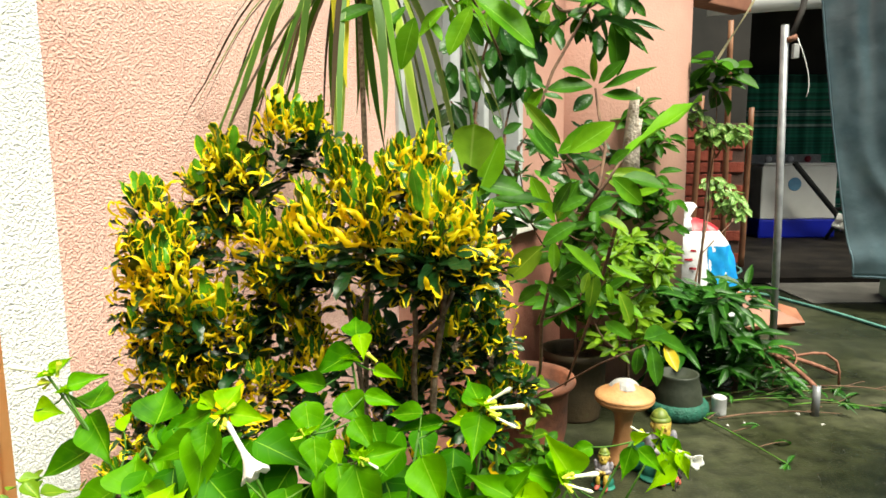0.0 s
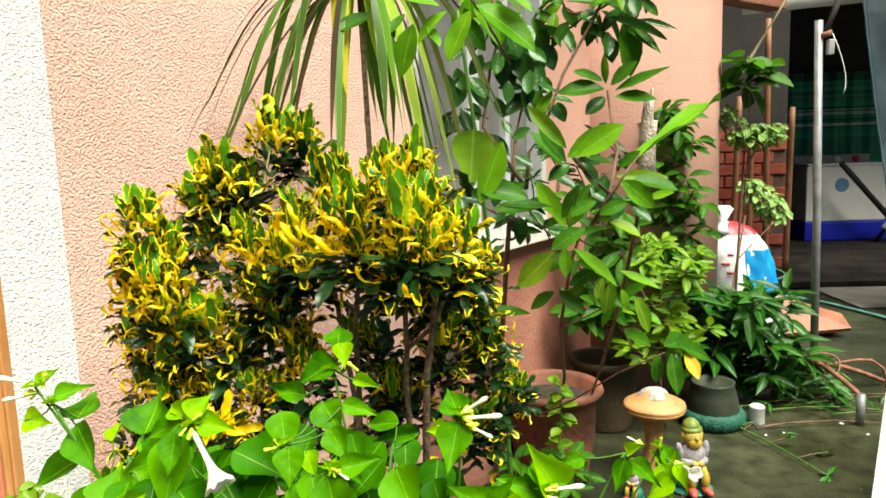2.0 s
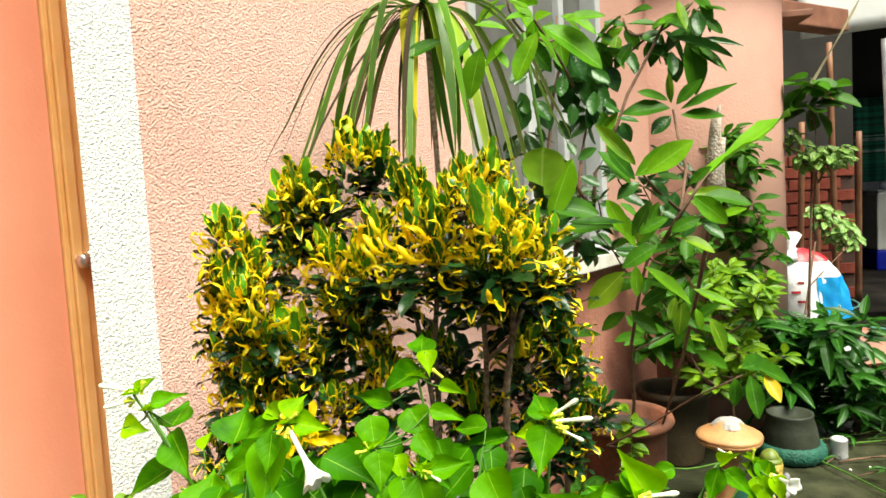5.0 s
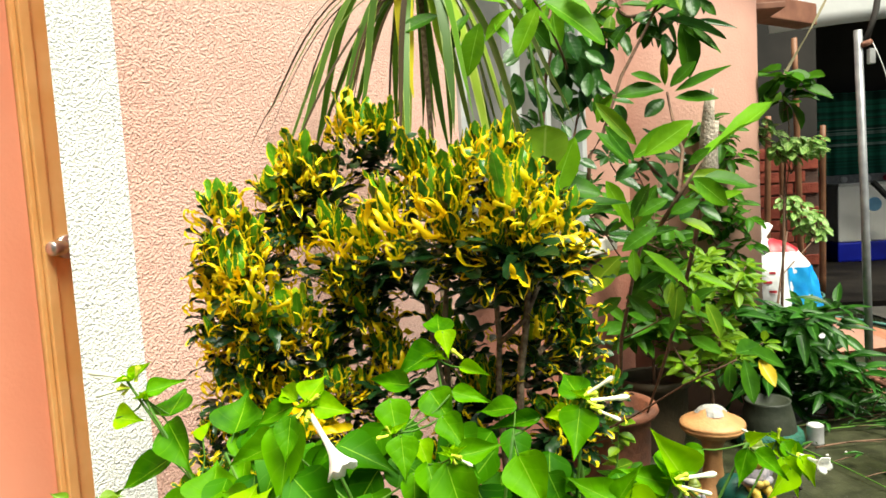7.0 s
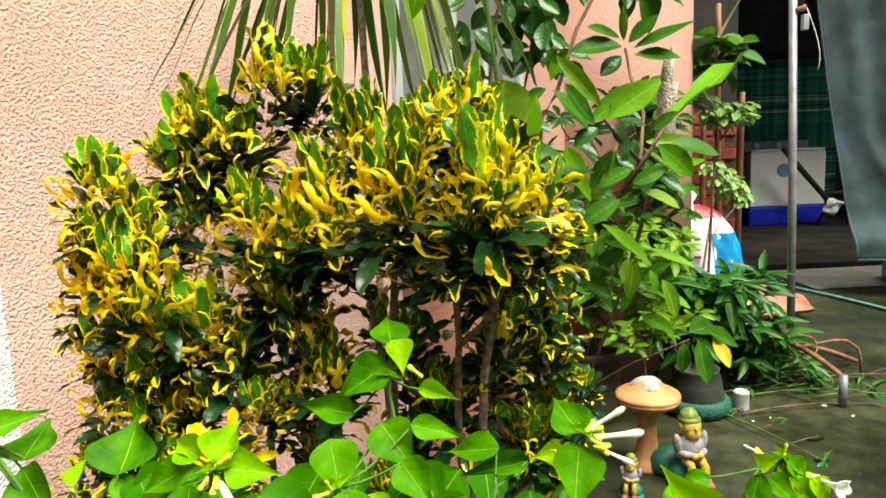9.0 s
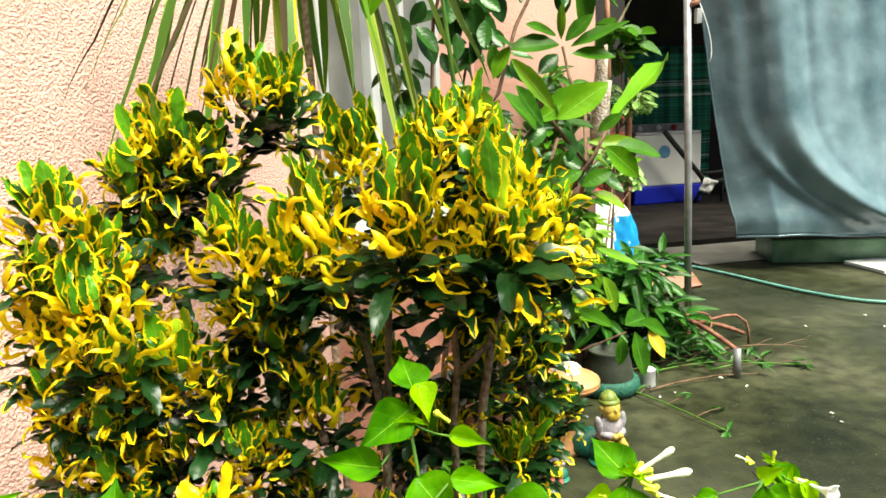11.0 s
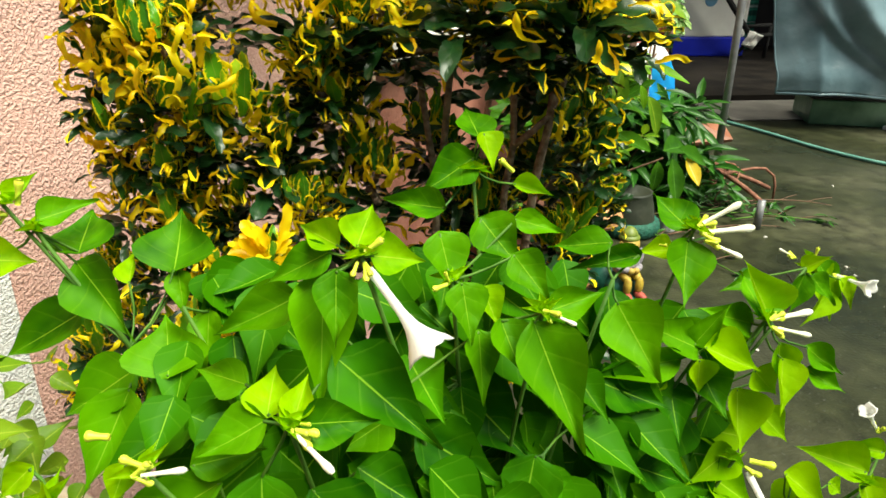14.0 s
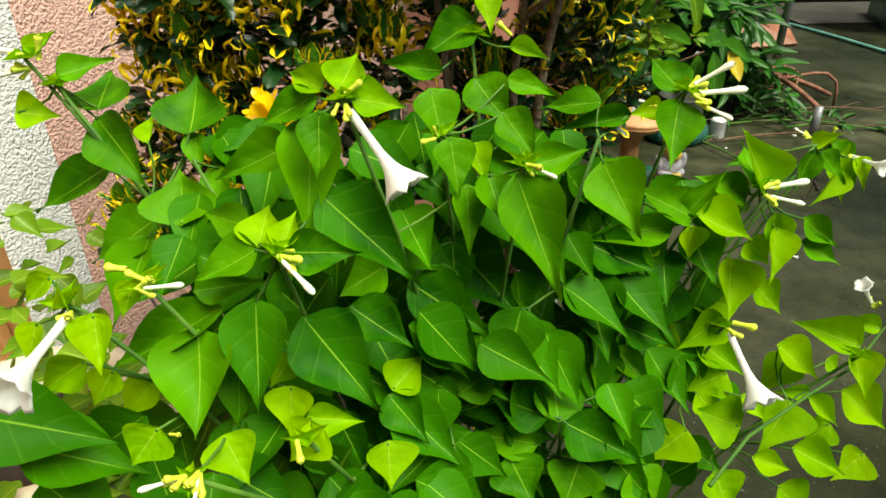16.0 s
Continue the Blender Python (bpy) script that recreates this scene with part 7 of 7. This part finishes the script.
shoot((0.244, 0.647, 0.598), [
    (0.024, 0.064, -0.058, 126, -23, 0.019, 0.022),
    (0.006, 0.009, 0.004, -61, 17, 0.058, 0.039),
    (0.027, 0.018, 0.016, -70, 11, 0.034, 0.020),
    (0.002, 0.010, 0.000, 171, -41, 0.046, 0.036),
    (0.006, 0.011, -0.050, 131, -25, 0.055, 0.047)],
    [('open', 0.009, 0.016, 0.044, -96, 53, 0.030)])
shoot((-0.069, 0.610, 0.694), [
    (-0.104, -0.044, -0.034, 54, 32, 0.035, 0.033),
    (-0.107, -0.046, -0.036, 136, -28, 0.045, 0.034),
    (0.055, 0.052, 0.024, 113, -13, 0.064, 0.042),
    (0.053, 0.041, 0.005, 169, -41, 0.076, 0.054),
    (-0.089, 0.011, 0.021, 119, -18, 0.077, 0.046),
    (-0.057, 0.057, 0.032, 136, -29, 0.087, 0.061),
    (-0.005, 0.002, -0.000, -156, -41, 0.061, 0.045)],
    [])
shoot((-0.044, 0.584, 0.606), [
    (-0.079, 0.009, 0.021, 63, 28, 0.046, 0.040),
    (-0.008, 0.002, 0.000, -69, 11, 0.054, 0.038),
    (-0.001, -0.001, -0.003, 8, 42, 0.058, 0.046),
    (0.004, -0.002, -0.003, 118, -16, 0.063, 0.044),
    (-0.015, 0.000, -0.027, -77, 4, 0.058, 0.033),
    (0.054, 0.062, 0.015, -169, -42, 0.050, 0.033),
    (0.061, 0.037, -0.004, 131, -26, 0.057, 0.052),
    (0.063, 0.069, 0.013, 139, -30, 0.053, 0.025),
    (-0.084, -0.025, 0.003, -138, -36, 0.039, 0.045),
    (-0.039, -0.005, -0.033, 153, -35, 0.043, 0.049),
    (0.018, -0.009, -0.039, -148, -38, 0.040, 0.050)],
    [])
shoot((-0.044, 0.584, 0.606), [
    (0.063, -0.007, -0.056, 142, -31, 0.040, 0.045)],
    [])
shoot((-0.217, 0.464, 0.719), [
    (-0.018, 0.081, -0.007, -132, -34, 0.024, 0.025),
    (-0.017, 0.063, -0.016, -171, -41, 0.031, 0.033),
    (-0.006, 0.037, -0.019, 100, -2, 0.034, 0.023),
    (0.006, 0.017, -0.007, -122, -30, 0.027, 0.033),
    (0.040, 0.074, -0.079, 170, -39, 0.033, 0.041)],
    [('tiny', -0.005, -0.004, 0.005, 166, -18, 0.013)])
shoot((-0.268, 0.433, 0.730), [
    (-0.035, 0.057, -0.020, -137, -35, 0.026, 0.033),
    (0.004, 0.043, -0.015, 146, -32, 0.030, 0.032)],
    [('bud', -0.005, -0.004, 0.005, -126, 16, 0.018), ('bud', 0.004, -0.003, 0.003, 180, -16, 0.015), ('tiny', -0.009, 0.010, 0.020, 117, 17, 0.007)])
shoot((-0.337, 0.503, 0.786), [
    (0.015, -0.007, -0.001, 171, -40, 0.032, 0.023),
    (-0.011, 0.014, 0.010, -118, -28, 0.024, 0.016),
    (-0.021, 0.005, -0.013, -154, -40, 0.024, 0.017),
    (-0.004, 0.007, -0.042, -114, -25, 0.033, 0.025),
    (0.001, 0.023, -0.062, -144, -38, 0.025, 0.023)],
    [('open', 0.003, -0.010, -0.001, -169, -7, 0.051)])

# deeper foliage of the same plant, in the leaf copy darkened for shade
inner = Heap()
FOD = [leaf_data(OVATE, 0.66, f_, d, 0.018, t, s) for s, (f_, d, t) in enumerate(((0.22, 0.25, 0.05), (0.15, 0.4, -0.1), (0.3, 0.1, 0.1)))]
def canopy(x, y):
    """Height of the plant's upper surface."""
    top = min(0.84, -0.269 - 3.422 * x + 1.43 * y - 1.115 * x * x + 4.271 * x * y + 0.187 * y * y)
    return max(top, 0.57) if x > 0.08 else top


for k in range(470):
    x, y = rf.uniform(-0.40, 0.14), rf.uniform(0.44, 0.75)
    z = canopy(x, y) - 0.080 - abs(rf.gauss(0, 0.09))
    if z < 0.12 or x < -0.33 and y > 0.52 or x > 0.0 and rf.random() < (0.25 if x < 0.09 else 0.6):
        continue
    inner.add(rf.choice(FOD), leaf_matrix((x - FX, y - FY, z), aim(rf.uniform(70, 290), rf.uniform(-62, -8)), SIDE + Vector((rf.uniform(-0.5, 0.5), rf.uniform(-0.4, 0.4), 0)), rf.uniform(0.05, 0.085), rf.uniform(-0.4, 0.4)))
for k in range(70):
    x, y = rf.uniform(-0.32, 0.08), rf.uniform(0.58, 0.74)
    inner.add(rf.choice(FOD), leaf_matrix((x - FX, y - FY, canopy(x, y) - rf.uniform(0.03, 0.07)), aim(rf.uniform(90, 270), rf.uniform(-50, -5)), SIDE + Vector((rf.uniform(-0.4, 0.4), rf.uniform(-0.3, 0.3), 0)), rf.uniform(0.045, 0.07), rf.uniform(-0.4, 0.4)))
shoot((0.071, 0.665, 0.733), [
    (0.002, 0.004, 0.001, -108, 42, 0.061, 0.034),
    (0.001, -0.004, 0.008, 106, -14, 0.054, 0.038),
    (-0.004, -0.008, 0.000, 164, -60, 0.029, 0.026),
    (-0.014, 0.000, -0.004, -100, -1, 0.082, 0.028),
    (-0.002, 0.006, 0.004, 137, 64, 0.043, 0.023)],
    [])
shoot((0.130, 0.665, 0.754), [
    (0.003, 0.010, 0.001, -125, 65, 0.057, 0.044),
    (0.009, 0.000, -0.016, 150, -68, 0.042, 0.028),
    (0.042, 0.010, -0.028, 114, -33, 0.041, 0.025),
    (-0.009, 0.012, -0.005, -107, 28, 0.053, 0.030)],
    [])
shoot((0.216, 0.750, 0.760), [
    (0.001, 0.000, -0.005, -135, -62, 0.043, 0.024),
    (0.007, 0.000, -0.008, 111, -31, 0.046, 0.024),
    (-0.044, 0.000, -0.005, -111, -6, 0.040, 0.022),
    (0.005, 0.010, -0.005, 135, 44, 0.027, 0.018)],
    [])
tagged(inner.make("inner_leaves", LEAF_FOSHADE, fo), kind="stuff")
for k in range(10):
    tube("stem", bend((rf.uniform(-0.05, 0.05), rf.uniform(-0.03, 0.05), 0.0), (rf.uniform(-0.3, 0.28), rf.uniform(-0.12, 0.12), rf.uniform(0.35, 0.6)), -0.03, 6), 0.005, 0.0025, STEMGREEN, fo)
# withered blooms
for (x, y, z), (u, v, w) in (((-0.325, 0.576, 0.740), (-0.312, 0.548, 0.712)), ((0.30, 0.88, 0.69), (0.32, 0.875, 0.654)), ((0.33, 0.9, 0.66), (0.32, 0.895, 0.624))):
    a_, b_ = Vector((x - FX, y - FY, z)), Vector((u - FX, v - FY, w))
    thread = tube("withered_bloom", bend(a_, b_, 0, 8, (0.004, 0, 0)), 0.0008, 0.0012, WITHER, fo, "black withered bloom", 6)
    tube("withered_head", bend(b_ + (a_ - b_) * 0.25, b_ + (b_ - a_) * 0.06, 0, 6), 0.0016, 0.0026, WITHER, fo, "black withered bloom", 7)
share("calyx", TINY_ME, leaf_matrix((-0.341 - FX, 0.590 - FY, 0.754), aim(-90, 10), SIDE, 0.014) @ Matrix.Diagonal((2.2, 1, 2.2, 1)), fo)

# low weeds at the foot of the wall
weeds = Heap()
rw = random.Random(77)
for k in range(230):
    x, y, z = rw.uniform(-0.60, -0.44), rw.uniform(0.68, 0.86), rw.uniform(0.20, 0.70)
    weeds.add(rw.choice(FOD), leaf_matrix((x, y, z), aim(rw.uniform(0, 360), rw.uniform(-30, 30)), (0, -0.5, 1), rw.uniform(0.02, 0.045)))
tagged(weeds.make("weeds", LEAF_YGREEN), "small light green weeds at the foot of the wall", "weeds", kind="stuff")

# young branch reaching out over the yard
tube("stem", [(0.113, -0.124, 0.575), (0.165, -0.078, 0.575), (0.240, -0.035, 0.575), (0.304, -0.001, 0.575), (0.372, 0.055, 0.575)], 0.0018, 0.0012, STEMGREEN, fo)

shoot((-0.415, 0.690, 0.866), [(0.004, 0.0, 0.0, 30, 40, 0.03, 0.016)], [('bud', -0.003, 0.0, 0.004, -95, 12, 0.036), ('bud', -0.003, 0.0, -0.008, -105, -8, 0.030)])
